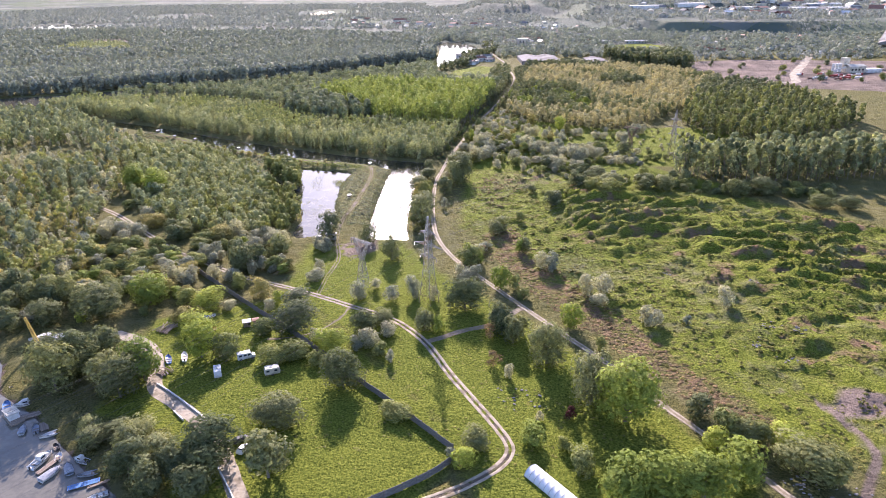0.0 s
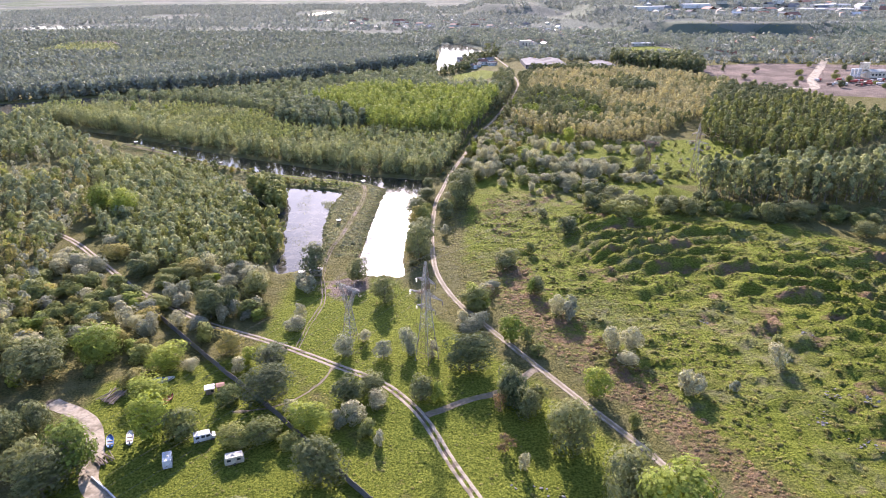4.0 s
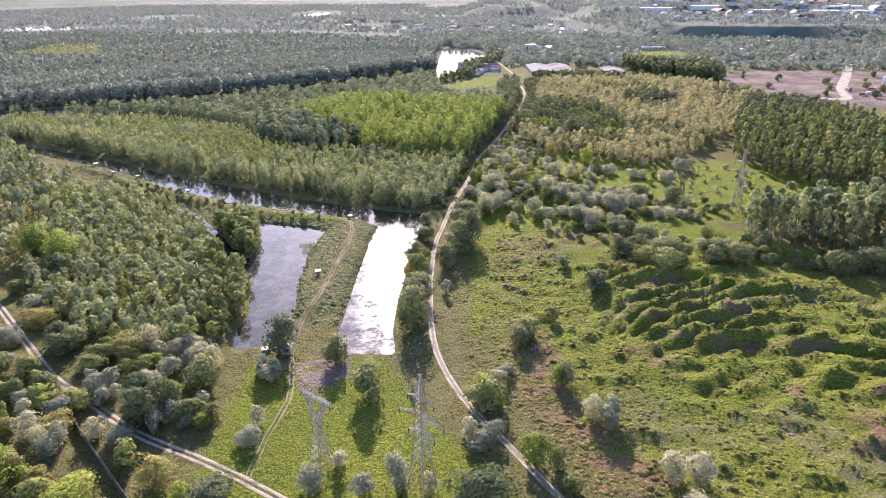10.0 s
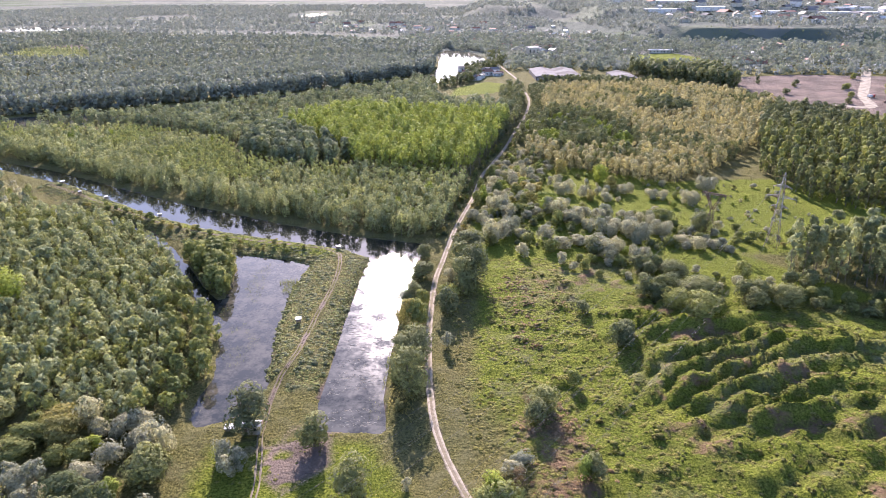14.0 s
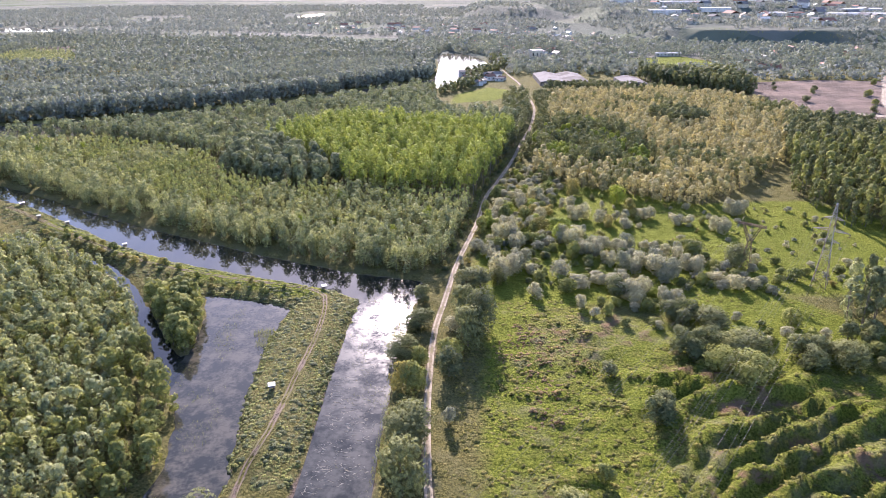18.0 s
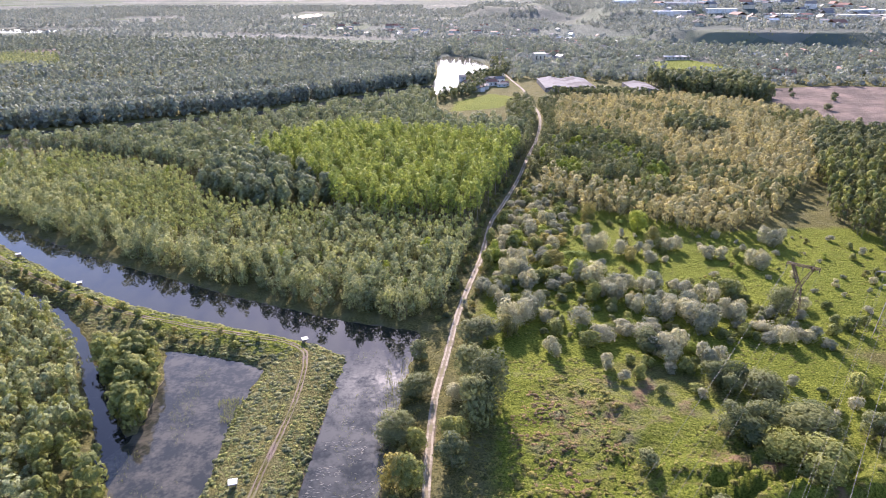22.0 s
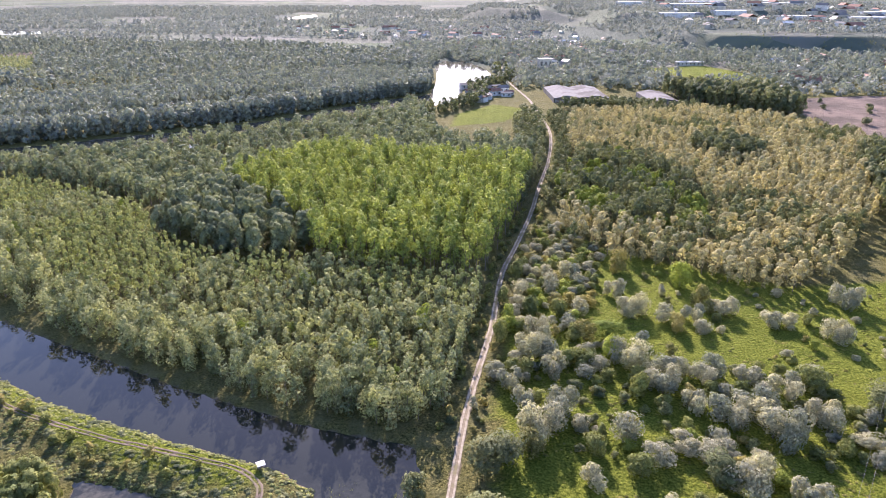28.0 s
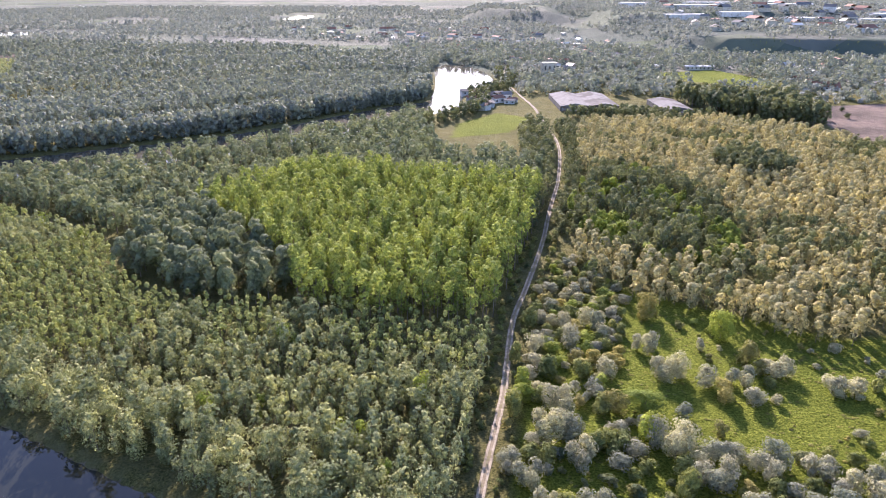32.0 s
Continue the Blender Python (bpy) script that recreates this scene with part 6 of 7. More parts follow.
def boat(x, y, z, turn, L, W, kind, hull_mat, label, group="boats in the harbour", tilt=0.0):
    H = 0.25 + W * 0.3
    t = thing("boat", pose(x, y, z, tilt, 0, turn), label, "boat", group)
    part("hull", loft(bmesh.new(), hull_rings(L, W, H)), hull_mat, t)
    bm = bmesh.new()
    rs = hull_rings(L, W, H)
    for a, b in zip(rs, rs[1:]):
        for i in (0, 6):
            beam(bm, a[i], b[i], 0.05)
    part("rub_rail", bm, DARK, t)
    if kind == "cabin":
        cb = bmesh.new()
        loft(cb, [[(-L * 0.12, -W * 0.36, H), (-L * 0.12, W * 0.36, H), (-L * 0.10, W * 0.30, H + 1.15), (-L * 0.10, -W * 0.30, H + 1.15)],
                  [(L * 0.14, -W * 0.34, H), (L * 0.14, W * 0.34, H), (L * 0.10, W * 0.28, H + 1.05), (L * 0.10, -W * 0.28, H + 1.05)],
                  [(L * 0.34, -W * 0.16, H), (L * 0.34, W * 0.16, H), (L * 0.30, W * 0.12, H + 0.35), (L * 0.30, -W * 0.12, H + 0.35)]])
        cabin = part("cabin", cb, WHITE, t)
        for s in (-1, 1):
            part("cabin_window", box(bmesh.new(), -L * 0.09, L * 0.09, s * W * 0.335 - 0.02, s * W * 0.335 + 0.02, H + 0.45, H + 0.85), GLASS, cabin)
    if kind in ("cabin", "open"):
        for k in (-0.3, -0.02):
            part("bench", box(bmesh.new(), L * k - 0.2, L * k + 0.2, -W * 0.38, W * 0.38, H * 0.62, H * 0.72, 0.02), PLANK, t)
        part("outboard_motor", box(bmesh.new(), -L * 0.5 - 0.3, -L * 0.5 + 0.02, -0.16, 0.16, H * 0.5, H + 0.35, 0.06), DARK, t)
    if kind == "covered":
        cb = bmesh.new()
        rings = []
        for k in range(7):
            tt = k / 6
            w = W / 2 * (min(1, (1 - tt) * 2.6) ** 0.55) + 0.05
            xx = (tt - 0.5) * L * 0.97
            rings.append([(xx, -w, H + 0.02), (xx, -w * 0.5, H + 0.35 * math.sin(0.4 + tt * 2.3)), (xx, w * 0.5, H + 0.35 * math.sin(0.4 + tt * 2.3)), (xx, w, H + 0.02)])
        part("cover", loft(cb, rings), GREY_COVER, t, "grey tarpaulin cover")
    return t


WZ = WATER_Z - 0.18
for x, y, a, L, W, kind, m, label in [
        (-100.2, 133.5, 75, 6.8, 2.5, "cabin", WHITE, "white cabin cruiser moored at the jetty"),
        (-95.2, 128.5, 65, 5.6, 2.3, "covered", WHITE, "moored motorboat under a grey cover"),
        (-91.8, 130.2, 125, 4.6, 2.0, "covered", GREY_COVER, "grey covered dinghy moored at the jetty"),
        (-90.2, 133.3, 160, 5.0, 1.9, "cabin", WHITE, "small white cabin boat near the bank"),
        (-85.4, 128.6, 200, 6.4, 1.7, "open", GREY_COVER, "long dark open boat near the bank"),
        (-102.6, 144.2, 215, 7.2, 1.9, "open", WHITE, "long white open motorboat near the bank"),
        (-117.6, 157.2, 200, 6.5, 2.2, "cabin", WHITE, "white cabin boat by the pontoon"),
        (-122.6, 156.4, 120, 5.2, 2.1, "open", BLUE, "blue and white open boat by the pontoon"),
        (-111.9, 145.6, 110, 4.0, 1.8, "covered", WHITE, "small pale covered boat in the harbour"),
        (-108.6, 146.0, 120, 4.2, 1.7, "open", GREY_COVER, "small grey rowing boat in the harbour"),
        (-126.6, 167.5, 100, 4.8, 1.9, "open", WHITE, "white open boat under the willows"),
        (-99.3, 138.6, 130, 2.8, 1.4, "open", DARK, "small black dinghy in the harbour"),
        (-96.6, 134.8, 110, 3.6, 1.5, "open", WHITE, "white rowing dinghy at the jetty"),
        (-80.4, 120.8, 210, 4.8, 1.6, "open", WHITE, "white open boat at the bank")]:
    boat(x, y, WZ, a, L, W, kind, m, label)
yacht = boat(-129.5, 190.5, ground_z(-129.5, 190.5) + 0.7, 192, 11.0, 3.0, "cabin", WHITE, "large white cabin yacht laid up ashore", "boats ashore")
for k in (-3, 0, 3):
    part("cradle", box(bmesh.new(), k - 0.15, k + 0.15, -1.3, 1.3, -0.85, 0.25), RUSTY, yacht)
for x, y, a, L, m, label in [
        (-85.6, 178.6, 115, 4.8, BLUE, "blue boat on the grass"), (-81.1, 180.0, 110, 5.4, WHITE, "white and blue boat lying on the grass"),
        (-84.4, 206.0, 30, 4.6, BLUE, "blue boat ashore among bushes"), (-82.0, 206.4, 35, 5.2, WHITE, "white boat ashore among bushes"),
        (-77.6, 196.8, 75, 4.4, RED, "red and white boat ashore")]:
    boat(x, y, ground_z(x, y) + 0.06, a, L, 1.8, "open", m, label, "boats ashore", 6)


def jetty(x, y, turn, L, W, mat_deck, label):
    t = thing("jetty", pose(x, y, WATER_Z, 0, 0, turn), label, "jetty")
    n = max(4, int(L / 0.32))
    plank = None
    for k in range(n):
        if plank is None:
            plank = part("plank", box(bmesh.new(), -0.14, 0.14, -W / 2, W / 2, 0.35, 0.41), mat_deck, t)
            o = plank
        else:
            o = new("plank", plank.data)
            o.parent = t
        o.location.x = (k + 0.5) * L / n - L / 2
    for s in (-1, 1):
        part("bearer", box(bmesh.new(), -L / 2, L / 2, s * W * 0.4 - 0.08, s * W * 0.4 + 0.08, 0.15, 0.35), PLANK, t)
        for e in (-0.45, 0.0, 0.45):
            part("pile", beam(bmesh.new(), (e * L, s * W * 0.45, -2.2), (e * L, s * W * 0.45, 0.6), 0.09, 6), PLANK, t)


jetty(-97.4, 131.4, 68, 6.2, 1.4, PLANK, "weathered brown wooden jetty")
jetty(-85.4, 124.9, 205, 7.0, 1.7, BLUE, "blue painted floating pontoon")
jetty(-79.0, 127.0, 215, 12.0, 0.7, PLANK, "narrow wooden gangway to the bank")
jetty(-112.5, 152.5, 215, 8.0, 2.2, PLANK, "broad wooden landing stage with clutter")
jetty(-107.0, 147.0, 125, 4.0, 2.0, PLANK, "dark wooden raft in the harbour")


def houseboat(x, y, turn):
    t = thing("houseboat", pose(x, y, WATER_Z - 0.2, 0, 0, turn), "moored houseboat with a pale canopy", "boat")
    part("raft", box(bmesh.new(), -3.5, 3.5, -1.7, 1.7, 0, 0.6, 0.08), PLANK, t)
    cabin = part("cabin", box(bmesh.new(), -1.2, 2.6, -1.3, 1.3, 0.6, 2.4, 0.05), WHITE, t)
    part("roof", box(bmesh.new(), -1.5, 2.9, -1.6, 1.6, 2.4, 2.52, 0.03), CREAM, t)
    for s in (-1, 1):
        part("window", box(bmesh.new(), 0.2, 1.6, s * 1.31 - 0.02, s * 1.31 + 0.02, 1.4, 2.0), GLASS, cabin)
        part("rail", beam(bmesh.new(), (-3.4, s * 1.6, 1.4), (-1.2, s * 1.6, 1.4), 0.04), STEEL, t)


houseboat(-117.4, 150.8, 140)


def jib_crane(x, y, turn):
    z = ground_z(x, y)
    t = thing("jib_crane", pose(x, y, z, 0, 0, turn), "yellow lattice jib of a small slipway crane", "crane")
    part("base", box(bmesh.new(), -1.2, 1.2, -1.0, 1.0, -0.2, 1.6, 0.1), RUSTY, t)
    bm = bmesh.new()
    lo = [(-0.5, -0.5, 1.5), (0.5, -0.5, 1.5), (0.5, 0.5, 1.5), (-0.5, 0.5, 1.5)]
    hi = [(-2.0, -0.25, 11.2), (-1.5, -0.25, 11.2), (-1.5, 0.25, 11.2), (-2.0, 0.25, 11.2)]
    for a, b in zip(lo, hi):
        beam(bm, a, b, 0.09)
    lattice(bm, lo, hi, 12, 0.055)
    part("jib", bm, YELLOW_PAINT, t)


jib_crane(-130.5, 187.2, 20)


# ---- vehicles and huts in the yard ----
def wheels(t, spots, r):
    for x, y in spots:
        w = part("wheel", beam(bmesh.new(), (x, y - 0.1, r), (x, y + 0.1, r), r, 12), DARK, t)
        part("hub", beam(bmesh.new(), (x, y - 0.11, r), (x, y + 0.11, r), r * 0.5, 8), STEEL, w)


def caravan(x, y, turn, L, mat_body, label):
    t = thing("caravan", pose(x, y, ground_z(x, y), 0, 0, turn), label, "caravan", "caravans in the yard")
    rings = []
    for yy in (-1.05, 1.05):
        rings.append([(-L / 2, yy, 0.45), (L / 2, yy, 0.45), (L / 2 + 0.15, yy, 1.2), (L / 2 - 0.25, yy, 2.45), (-L / 2 + 0.25, yy, 2.5), (-L / 2 - 0.1, yy, 1.2)])
    body = part("body", loft(bmesh.new(), rings), mat_body, t)
    part("roof_hatch", box(bmesh.new(), -0.4, 0.4, -0.35, 0.35, 2.44, 2.6, 0.04), CREAM, t)
    for s in (-1, 1):
        for a in (-0.28, 0.24):
            part("window", box(bmesh.new(), L * a - 0.45, L * a + 0.45, s * 1.06 - 0.015, s * 1.06 + 0.015, 1.35, 1.95), GLASS, body)
    part("window", box(bmesh.new(), L / 2 - 0.08, L / 2 + 0.04, -0.7, 0.7, 1.4, 1.9), GLASS, body)
    part("tow_bar", beam(bmesh.new(), (L / 2, 0, 0.45), (L / 2 + 1.1, 0, 0.4), 0.06), RUSTY, t)
    wheels(t, [(0, -1.0), (0, 1.0)], 0.33)


caravan(-67.6, 170.2, 110, 4.3, WHITE, "white caravan parked on the grass")
caravan(-51.4, 170.4, 20, 4.4, CREAM, "cream caravan trailer beside bushes")


def van(x, y, turn):
    t = thing("camper_van", pose(x, y, ground_z(x, y), 0, 0, turn), "white camper van parked under trees", "van")
    rings = []
    for yy in (-0.98, 0.98):
        rings.append([(-2.7, yy, 0.4), (2.7, yy, 0.4), (2.75, yy, 1.05), (1.9, yy, 1.3), (1.35, yy, 2.3), (-2.6, yy, 2.45)])
    body = part("body", loft(bmesh.new(), rings), WHITE, t)
    part("windscreen", loft(bmesh.new(), [[(1.92, -0.85, 1.36), (1.94, -0.85, 1.34), (1.46, -0.8, 2.18), (1.42, -0.8, 2.2)], [(1.92, 0.85, 1.36), (1.94, 0.85, 1.34), (1.46, 0.8, 2.18), (1.42, 0.8, 2.2)]]), GLASS, body)
    for s in (-1, 1):
        for a in (-1.7, -0.3, 0.9):
            part("side_window", box(bmesh.new(), a - 0.5, a + 0.4, s * 0.99 - 0.015, s * 0.99 + 0.015, 1.4, 2.0), GLASS, body)
    wheels(t, [(-1.7, -0.9), (-1.7, 0.9), (1.75, -0.9), (1.75, 0.9)], 0.36)


van(-61.6, 179.4, 25)


def car(x, y, turn, mat_body, label):
    t = thing("car", pose(x, y, ground_z(x, y), 0, 0, turn), label, "car", "cars on the lane")
    rings = []
    for yy, k in ((-0.86, 0.94), (-0.7, 1.0), (0.7, 1.0), (0.86, 0.94)):
        rings.append([(-2.1, yy, 0.3), (2.1, yy, 0.3), (2.12, yy, 0.62), (1.2, yy, 0.86 * k), (0.5, yy * 0.85, 1.42 * k), (-1.1, yy * 0.85, 1.42 * k), (-1.9, yy, 0.92 * k), (-2.12, yy, 0.7)])
    body = part("body", loft(bmesh.new(), rings), mat_body, t)
    part("windscreen", loft(bmesh.new(), [[(1.1, -0.66, 0.92), (1.14, -0.66, 0.9), (0.56, -0.6, 1.38), (0.52, -0.6, 1.4)], [(1.1, 0.66, 0.92), (1.14, 0.66, 0.9), (0.56, 0.6, 1.38), (0.52, 0.6, 1.4)]]), GLASS, body)
    part("rear_window", loft(bmesh.new(), [[(-1.75, -0.62, 0.98), (-1.79, -0.62, 0.96), (-1.19, -0.58, 1.38), (-1.15, -0.58, 1.4)], [(-1.75, 0.62, 0.98), (-1.79, 0.62, 0.96), (-1.19, 0.58, 1.38), (-1.15, 0.58, 1.4)]]), GLASS, body)
    wheels(t, [(-1.3, -0.78), (-1.3, 0.78), (1.35, -0.78), (1.35, 0.78)], 0.31)


car(-50.6, 136.0, 70, WHITE, "white car parked under a tree")
car(-52.2, 139.6, 30, DARK, "dark car parked under a tree")


def hut(x, y, turn, L, W, H, wall_mat, roof_mat, label, group="", pitch=0.12, z=None):
    t = thing("hut", pose(x, y, ground_z(x, y) if z is None else z, 0, 0, turn), label, "hut", group)
    wall = part("wall", box(bmesh.new(), -L / 2, L / 2, -W / 2, W / 2, -0.15, H, 0.02), wall_mat, t)
    rise = W * pitch
    rb = loft(bmesh.new(), [[(sx * (L / 2 + 0.3), -W / 2 - 0.3, H - 0.02), (sx * (L / 2 + 0.3), 0, H + rise), (sx * (L / 2 + 0.3), W / 2 + 0.3, H - 0.02), (sx * (L / 2 + 0.3), W / 2 + 0.3, H + 0.1), (sx * (L / 2 + 0.3), 0, H + rise + 0.12), (sx * (L / 2 + 0.3), -W / 2 - 0.3, H + 0.1)] for sx in (-1, 1)])
    part("roof", rb, roof_mat, t)
    part("window", box(bmesh.new(), L * 0.15, L * 0.15 + 0.8, -W / 2 - 0.03, -W / 2 + 0.03, H * 0.42, H * 0.78), GLASS, wall)
    part("door", box(bmesh.new(), -L * 0.28 - 0.4, -L * 0.28 + 0.4, -W / 2 - 0.03, -W / 2 + 0.03, 0.0, min(1.95, H * 0.85)), PLANK, wall)
    return t


hut(-67.0, 200.4, 20, 2.3, 2.1, 1.9, PLANK, WHITE, "small hut with a white sheet roof")
hut(-64.2, 201.4, 20, 1.8, 1.7, 1.9, PLANK, TILE, "small hut with a brown roof")
hut(-50.6, 281.2, 4, 4.6, 2.4, 2.4, CREAM, GREY_COVER, "pale cabin under a broad dark tree")
hut(-56.4, 282.2, 2, 2.4, 1.6, 0.9, PLANK, WHITE, "low white-roofed box beside the pond")


def shelter(x, y, turn, size, label):
    """An angler's shelter: a small roof on legs with a back wall."""
    t = thing("angler_shelter", pose(x, y, ground_z(x, y), 0, 0, turn), label, "shelter", "shelters on the dike")
    for sx in (-1, 1):
        for sy in (-1, 1):
            part("leg", beam(bmesh.new(), (sx * size * 0.45, sy * size * 0.45, -0.3), (sx * size * 0.45, sy * size * 0.45, 2.0), 0.06), PLANK, t)
    part("roof", loft(bmesh.new(), [[(sx * size * 0.62, -size * 0.62, 1.85), (sx * size * 0.62, 0, 2.02), (sx * size * 0.62, size * 0.62, 1.85), (sx * size * 0.62, size * 0.62, 1.92), (sx * size * 0.62, 0, 2.10), (sx * size * 0.62, -size * 0.62, 1.92)] for sx in (-1, 1)]), WHITE, t, "white sheet roof")
    part("back_wall", box(bmesh.new(), -size * 0.45, size * 0.45, size * 0.42, size * 0.47, 0.2, 1.8), PLANK, t)
    part("bench", box(bmesh.new(), -size * 0.4, size * 0.4, size * 0.1, size * 0.35, 0.4, 0.48), PLANK, t)


for x, y, a, s in ((-49.6, 338.5, 15, 1.7), (-45.2, 404, 30, 1.6), (-139, 447.5, 25, 1.6), (-178, 475, 30, 1.6), (-195.5, 482.5, 30, 1.5), (-216.5, 504.5, 35, 2.2)):
    shelter(x, y, a, s, "white-roofed angler's shelter on the dike")


def greenhouse(x0, y0, x1, y1, r):
    """A film tunnel with hoops."""
    L = math.hypot(x1 - x0, y1 - y0)
    t = thing("film_greenhouse", pose(x0, y0, ground_z(x0, y0) - 0.1, 0, 0, math.degrees(math.atan2(y1 - y0, x1 - x0))), "white plastic film tunnel greenhouse", "greenhouse")
    n = max(6, int(L / 1.6))
    arc = [(math.cos(a) * r, math.sin(a) * r * 0.95) for a in np.linspace(0, math.pi, 13)]
    for k in range(n):
        bm = bmesh.new()
        secs = []
        for u, b in ((0, 1.0), (0.5, 0.985), (1, 1.0)):
            secs.append([((k + u) * L / n, c * b, s * b) for c, s in arc])
        loft(bm, secs, cap=False)
        part("film", bm, FILM, t)
        hb = bmesh.new()
        for (c, s), (d, e) in zip(arc, arc[1:]):
            beam(hb, (k * L / n, c * 1.01, s * 1.01), (k * L / n, d * 1.01, e * 1.01), 0.04, 4)
        part("hoop", hb, STEEL, t)
    eb = bmesh.new()
    eb.faces.new([eb.verts.new((0, c, s)) for c, s in arc])
    part("end_sheet", eb, FILM, t)
    eb = bmesh.new()
    eb.faces.new([eb.verts.new((L, c, s)) for c, s in arc])
    part("end_sheet", eb, FILM, t)


greenhouse(20.6, 127.2, 37.5, 103.0, 2.3)


def timber_pile(x, y, turn, n, L, label, seed):
    rng = np.random.default_rng(seed)
    t = thing("timber_pile", pose(x, y, ground_z(x, y), 0, 0, turn), label, "timber")
    for k in range(n):
        yy, zz = rng.uniform(-2.2, 2.2), 0.12 + 0.16 * (k % 5)
        l = L * rng.uniform(0.6, 1.0)
        a = rng.normal() * 0.12
        part("log", beam(bmesh.new(), (-l / 2, yy - a * l, zz), (l / 2, yy + a * l, zz + rng.uniform(0, 0.2)), rng.uniform(0.08, 0.16), 6), PLANK, t)


timber_pile(-93.6, 198.2, 70, 26, 7.0, "heap of weathered planks and logs", 3)
timber_pile(-83.6, 172.0, 140, 12, 4.5, "broken wooden wreck timbers in the yard", 4)


# ---- rubble on the heaps ----
def rubble_heap(x, y, n, spread, label, seed):
    rng = np.random.default_rng(seed)
    t = thing("rubble_heap", pose(x, y, ground_z(x, y)), label, "rubble", "rubble heaps")
    z0 = ground_z(x, y)
    for k in range(n):
        px, py = rng.normal(size=2) * spread
        s = rng.uniform(0.15, 0.45)
        b = box(bmesh.new(), -s, s, -s * rng.uniform(0.4, 0.9), s * rng.uniform(0.4, 0.9), -s * 0.3, s * 0.35, 0.06)
        o = part("block", b, ASH, t)
        o.matrix_basis = pose(px, py, ground_z(x + px, y + py) - z0 + 0.1, *(rng.uniform(-25, 25, 3)))


for k, (x, y, n, s) in enumerate([(109, 196, 9, 1.6), (116, 192, 7, 1.4), (99, 185, 7, 1.2), (105, 174, 6, 1.3), (83, 122, 14, 2.2), (92, 118, 10, 2.0), (18, 158, 5, 2.4), (24, 156, 4, 1.8), (115, 227, 5, 0.9), (132, 262, 5, 1.0), (88, 240, 4, 0.8)]):
    rubble_heap(x, y, n * 2, s * 1.2, "pale broken rubble in the weeds", 90 + k)


# ---- far sheds, houses, works ----
def big_shed(x0, x1, y0, y1, H, label, bays):
    z = ground_z((x0 + x1) / 2, (y0 + y1) / 2)
    t = thing("storage_shed", pose((x0 + x1) / 2, (y0 + y1) / 2, z), label, "shed", "storage sheds")
    w, d = (x1 - x0) / 2, (y1 - y0) / 2
    part("wall", box(bmesh.new(), -w, w, -d, d, -0.3, H), CONCRETE, t)
    for k in range(bays):
        a, b = -w + 2 * w * k / bays, -w + 2 * w * (k + 1) / bays
        m = (a + b) / 2
        rise = (b - a) * 0.09
        part("roof", loft(bmesh.new(), [[(a, yy, H), (b, yy, H), (b, yy, H + 0.3), (m, yy, H + rise + 0.3), (a, yy, H + 0.3)] for yy in (-d - 0.6, d + 0.6)]), ROOF_GREY, t)
    n = int(2 * w / 6)
    for k in range(n):
        part("gate", box(bmesh.new(), -w + 6 * k + 1.2, -w + 6 * k + 4.8, -d - 0.05, -d + 0.05, 0, 3.6), STEEL, t)


big_shed(106, 158, 902, 968, 4.2, "large flat shed with a weathered grey roof", 2)
big_shed(192, 217, 884, 936, 4.2, "flat shed with a weathered grey roof", 1)


def house(x, y, turn, L, W, H, wall_mat, roof_mat, pitch, label, group):
    t = thing("house", pose(x, y, ground_z(x, y), 0, 0, turn), label, "house", group)
    wall = part("wall", box(bmesh.new(), -L / 2, L / 2, -W / 2, W / 2, -1.5, H), wall_mat, t)
    rise = W * pitch
    part("roof", loft(bmesh.new(), [[(sx * (L / 2 + 0.4), -W / 2 - 0.4, H), (sx * (L / 2 + 0.4), 0, H + rise), (sx * (L / 2 + 0.4), W / 2 + 0.4, H), (sx * (L / 2 + 0.4), W / 2 + 0.4, H + 0.25), (sx * (L / 2 + 0.4), 0, H + rise + 0.25), (sx * (L / 2 + 0.4), -W / 2 - 0.4, H + 0.25)] for sx in (-1, 1)]), roof_mat, t)
    for k in range(max(2, int(L / 5)) if y < 1300 else 0):
        xx = -L / 2 + (k + 0.5) * L / max(2, int(L / 5))
        part("window", box(bmesh.new(), xx - 0.7, xx + 0.7, -W / 2 - 0.06, -W / 2 + 0.06, H * 0.35, H * 0.75), GLASS, wall)
    return t


def village(poly, spacing, seed, size, group, label, tall=(2.8, 4.5)):
    rng = np.random.default_rng(seed)
    for x, y, _ in sow(poly, spacing, seed, 0.95):
        L = rng.uniform(*size)
        house(x, y, rng.uniform(-40, 40) + 90 * rng.integers(0, 2), L, L * rng.uniform(0.6, 0.85), rng.uniform(*tall), (WHITE, CREAM, CREAM)[rng.integers(0, 3)], (TILE, ROOF_GREY, WHITE, TILE, ROOF_GREY)[rng.integers(0, 5)], rng.uniform(0.12, 0.35), label, group)


village([(26, 935), (30, 905), (74, 925), (72, 1000), (40, 1015), (28, 995)], 16, 101, (7, 14), "riverside houses", "low pale riverside house among trees")
village([(95, 1130), (220, 1200), (360, 1250), (340, 1330), (290, 1480), (60, 1560), (-60, 1420), (70, 1260)], 34, 102, (7, 14), "houses of the far town", "low house of the town among gardens")
village([(-60, 1480), (60, 1560), (300, 1500), (300, 1720), (60, 1900), (-330, 1900), (-330, 1700)], 64, 105, (9, 18), "houses behind the town", "far pale house of the town")
village([(380, 980), (640, 960), (900, 1150), (520, 1260), (420, 1200)], 60, 103, (10, 26), "houses below the terrace", "low building below the terrace", (3, 5))
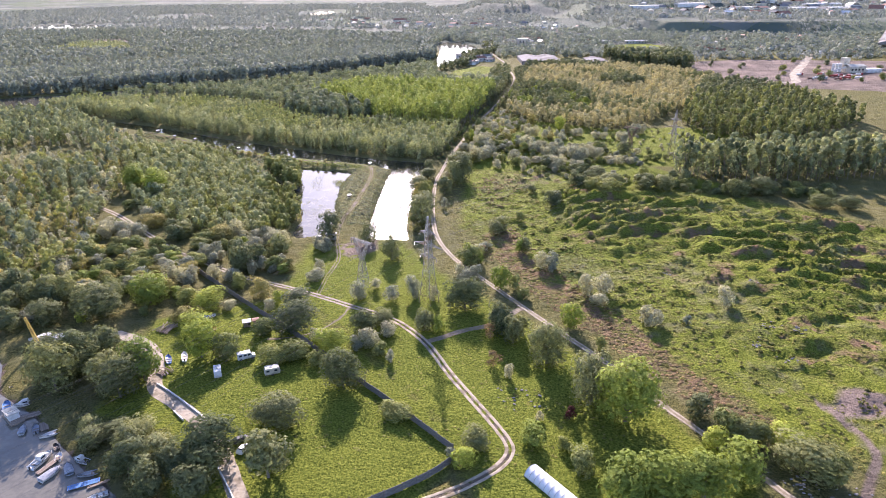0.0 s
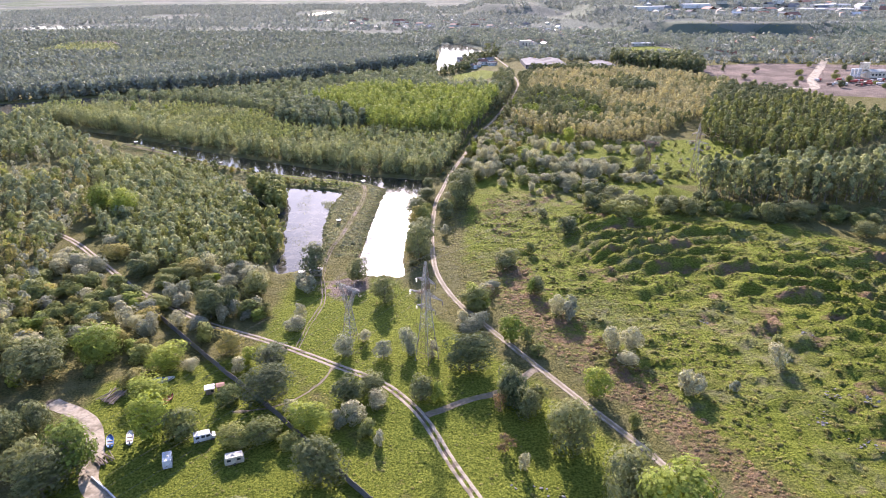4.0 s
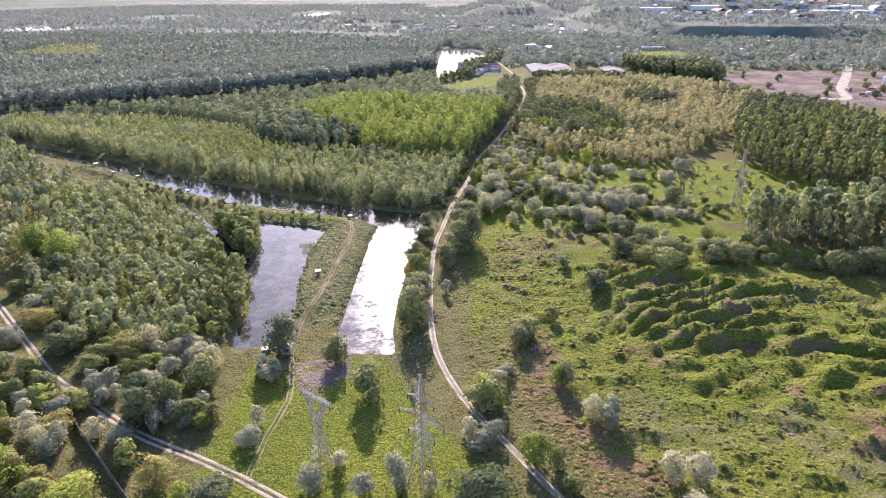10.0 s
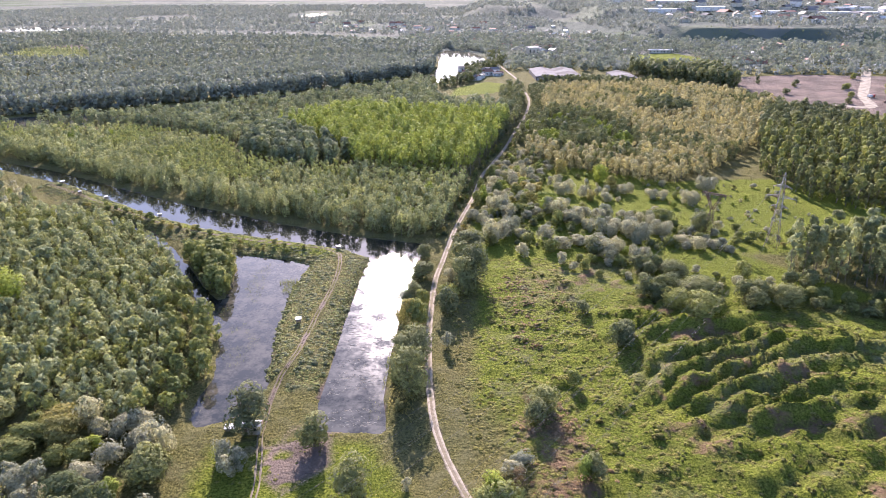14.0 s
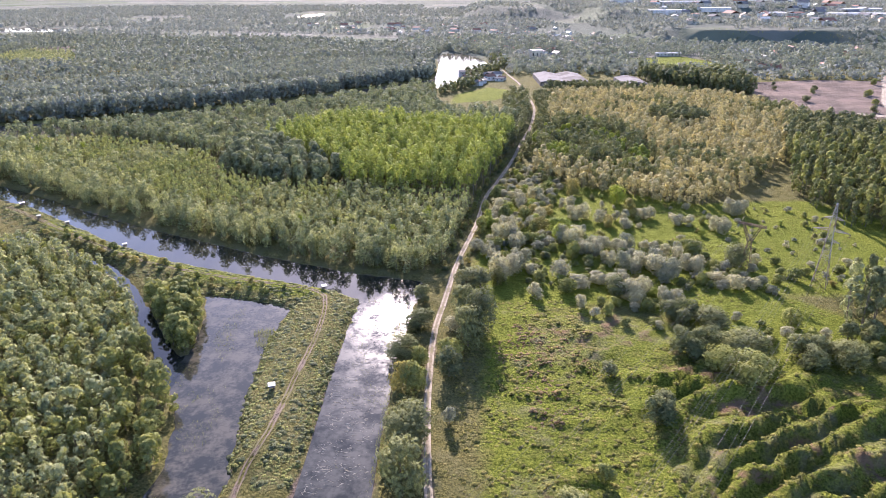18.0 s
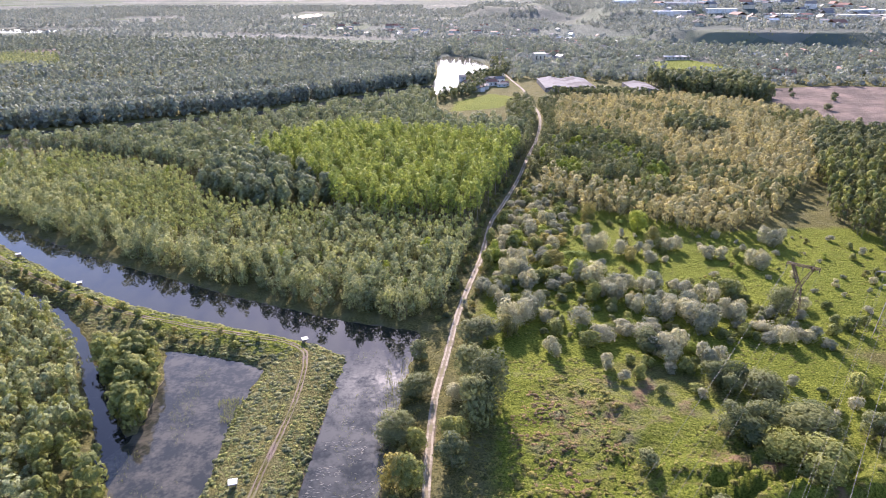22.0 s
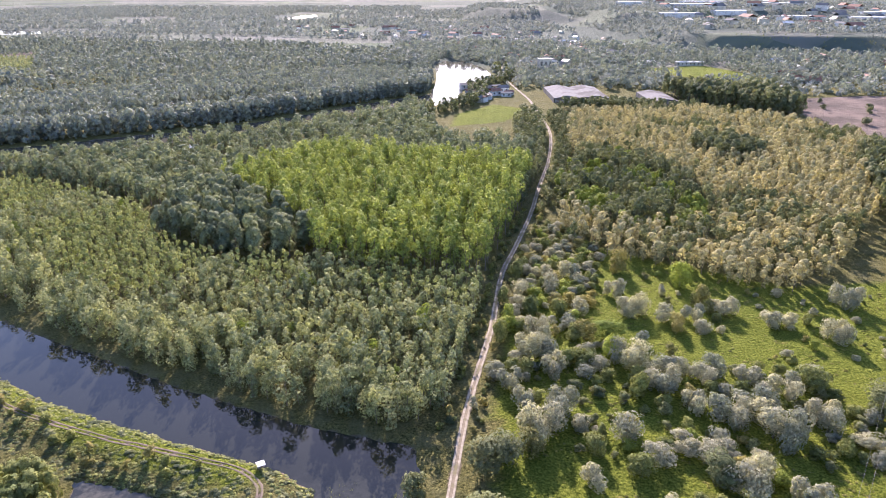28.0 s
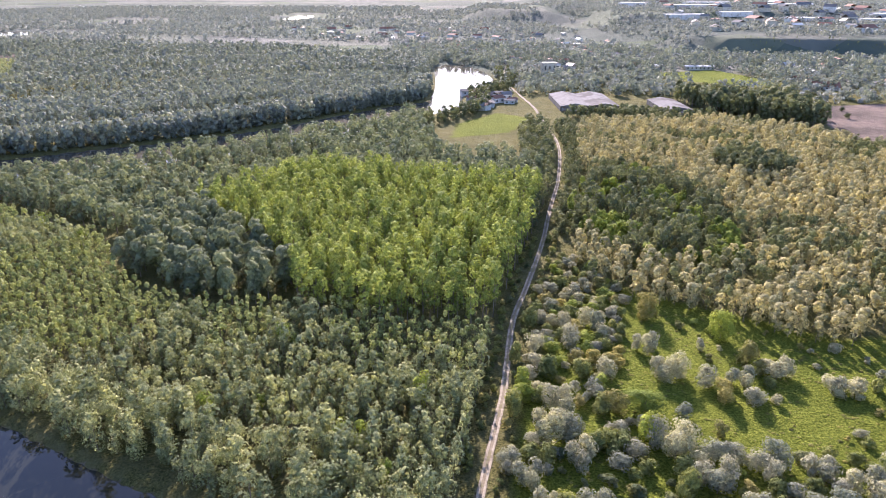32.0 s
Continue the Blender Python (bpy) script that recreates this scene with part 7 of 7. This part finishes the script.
for x, y, a, L, W, H in [(520, 1800, 8, 90, 24, 9), (640, 1830, 5, 70, 30, 8), (600, 1980, 0, 110, 25, 10), (760, 1760, -6, 80, 26, 7), (900, 1700, -8, 120, 30, 8), (1000, 1860, 0, 90, 28, 9), (700, 2150, 4, 120, 24, 9), (480, 2060, 6, 60, 20, 12), (860, 2050, 0, 100, 26, 8), (1120, 1640, -10, 140, 30, 7)]:
    house(x, y, a, L, W, H, WHITE, (WHITE, GREY_COVER)[int(L) % 2], 0.04, "long pale works building on the terrace", "works on the terrace")
village([(470, 1480), (1150, 1430), (1300, 2100), (480, 2250)], 92, 104, (14, 32), "buildings on the terrace", "pale building of the town on the terrace", (6, 11))
house(134, 1150, 10, 16, 12, 12, CREAM, GREY_COVER, 0.02, "tall pale block among trees", "far blocks")
house(278, 1190, 0, 18, 10, 4, WHITE, WHITE, 0.1, "long white-roofed building by the field", "far blocks")
house(330, 1180, 0, 36, 10, 4, CREAM, WHITE, 0.1, "long pale stable by the field", "far blocks")


def works(x, y):
    t = thing("gravel_works", pose(x, y, ground_z(x, y), 0, 0, 8) @ Matrix.Scale(0.74, 4), "white gravel works with silos and machines", "works")
    hall = part("hall", box(bmesh.new(), -14, 14, -9, 9, -0.5, 9, 0.1), CREAM, t)
    part("roof", loft(bmesh.new(), [[(sx * 14.5, -9.5, 9), (sx * 14.5, 0, 11.5), (sx * 14.5, 9.5, 9), (sx * 14.5, 9.5, 9.4), (sx * 14.5, 0, 12), (sx * 14.5, -9.5, 9.4)] for sx in (-1, 1)]), CREAM, t)
    part("tower", box(bmesh.new(), -10, 0, 12, 22, -0.5, 20, 0.1), CREAM, t)
    part("annexe", box(bmesh.new(), 14, 40, -12, 4, -0.5, 5, 0.1), WHITE, t)
    for k in range(3):
        part("silo", beam(bmesh.new(), (-22 - 6 * k, 4, -0.5), (-22 - 6 * k, 4, 13), 2.4, 12), WHITE, t)
    bm = bmesh.new()
    beam(bm, (-14, 0, 8), (-46, -4, 1), 0.9)
    part("conveyor", bm, WHITE, t)
    for k in range(4):
        part("hall_window", box(bmesh.new(), -11 + 6 * k, -8 + 6 * k, -9.06, -8.94, 3, 6), GLASS, hall)


works(486, 806)
wr = np.random.default_rng(8)
for k in range(16):
    x, y = 405 + wr.uniform(0, 90), 742 + wr.uniform(0, 40)
    t = thing("truck", pose(x, y, ground_z(x, y), 0, 0, wr.uniform(-30, 30)), "parked red and white truck on the works yard", "truck", "trucks on the yard")
    part("load_bed", box(bmesh.new(), -3.5, 1.2, -1.2, 1.2, 0.9, 2.6, 0.06), (RED, WHITE, RUSTY)[k % 3], t)
    part("cab", box(bmesh.new(), 1.4, 3.4, -1.2, 1.2, 0.6, 2.9, 0.15), (WHITE, RED)[k % 2], t)
    wheels(t, [(-2.6, -1.1), (-2.6, 1.1), (2.4, -1.1), (2.4, 1.1)], 0.5)


def gallery(x0, y0, x1, y1, W, H):
    """A long conveyor gallery on trestles."""
    L = math.hypot(x1 - x0, y1 - y0)
    t = thing("conveyor_gallery", pose(x0, y0, ground_z(x0, y0), 0, 0, math.degrees(math.atan2(y1 - y0, x1 - x0))), "long pale roofed conveyor gallery", "conveyor")
    part("roof", loft(bmesh.new(), [[(xx, -W, H), (xx, 0, H + 3), (xx, W, H), (xx, W, H - 2), (xx, -W, H - 2)] for xx in (0, L)]), ROOF_GREY, t)
    for k in range(9):
        for s in (-1, 1):
            part("trestle", beam(bmesh.new(), (k * L / 8, s * W * 0.8, -1), (k * L / 8, s * W * 0.6, H - 2), 0.7), STEEL, t)


gallery(640, 1000, 860, 1330, 9, 14)
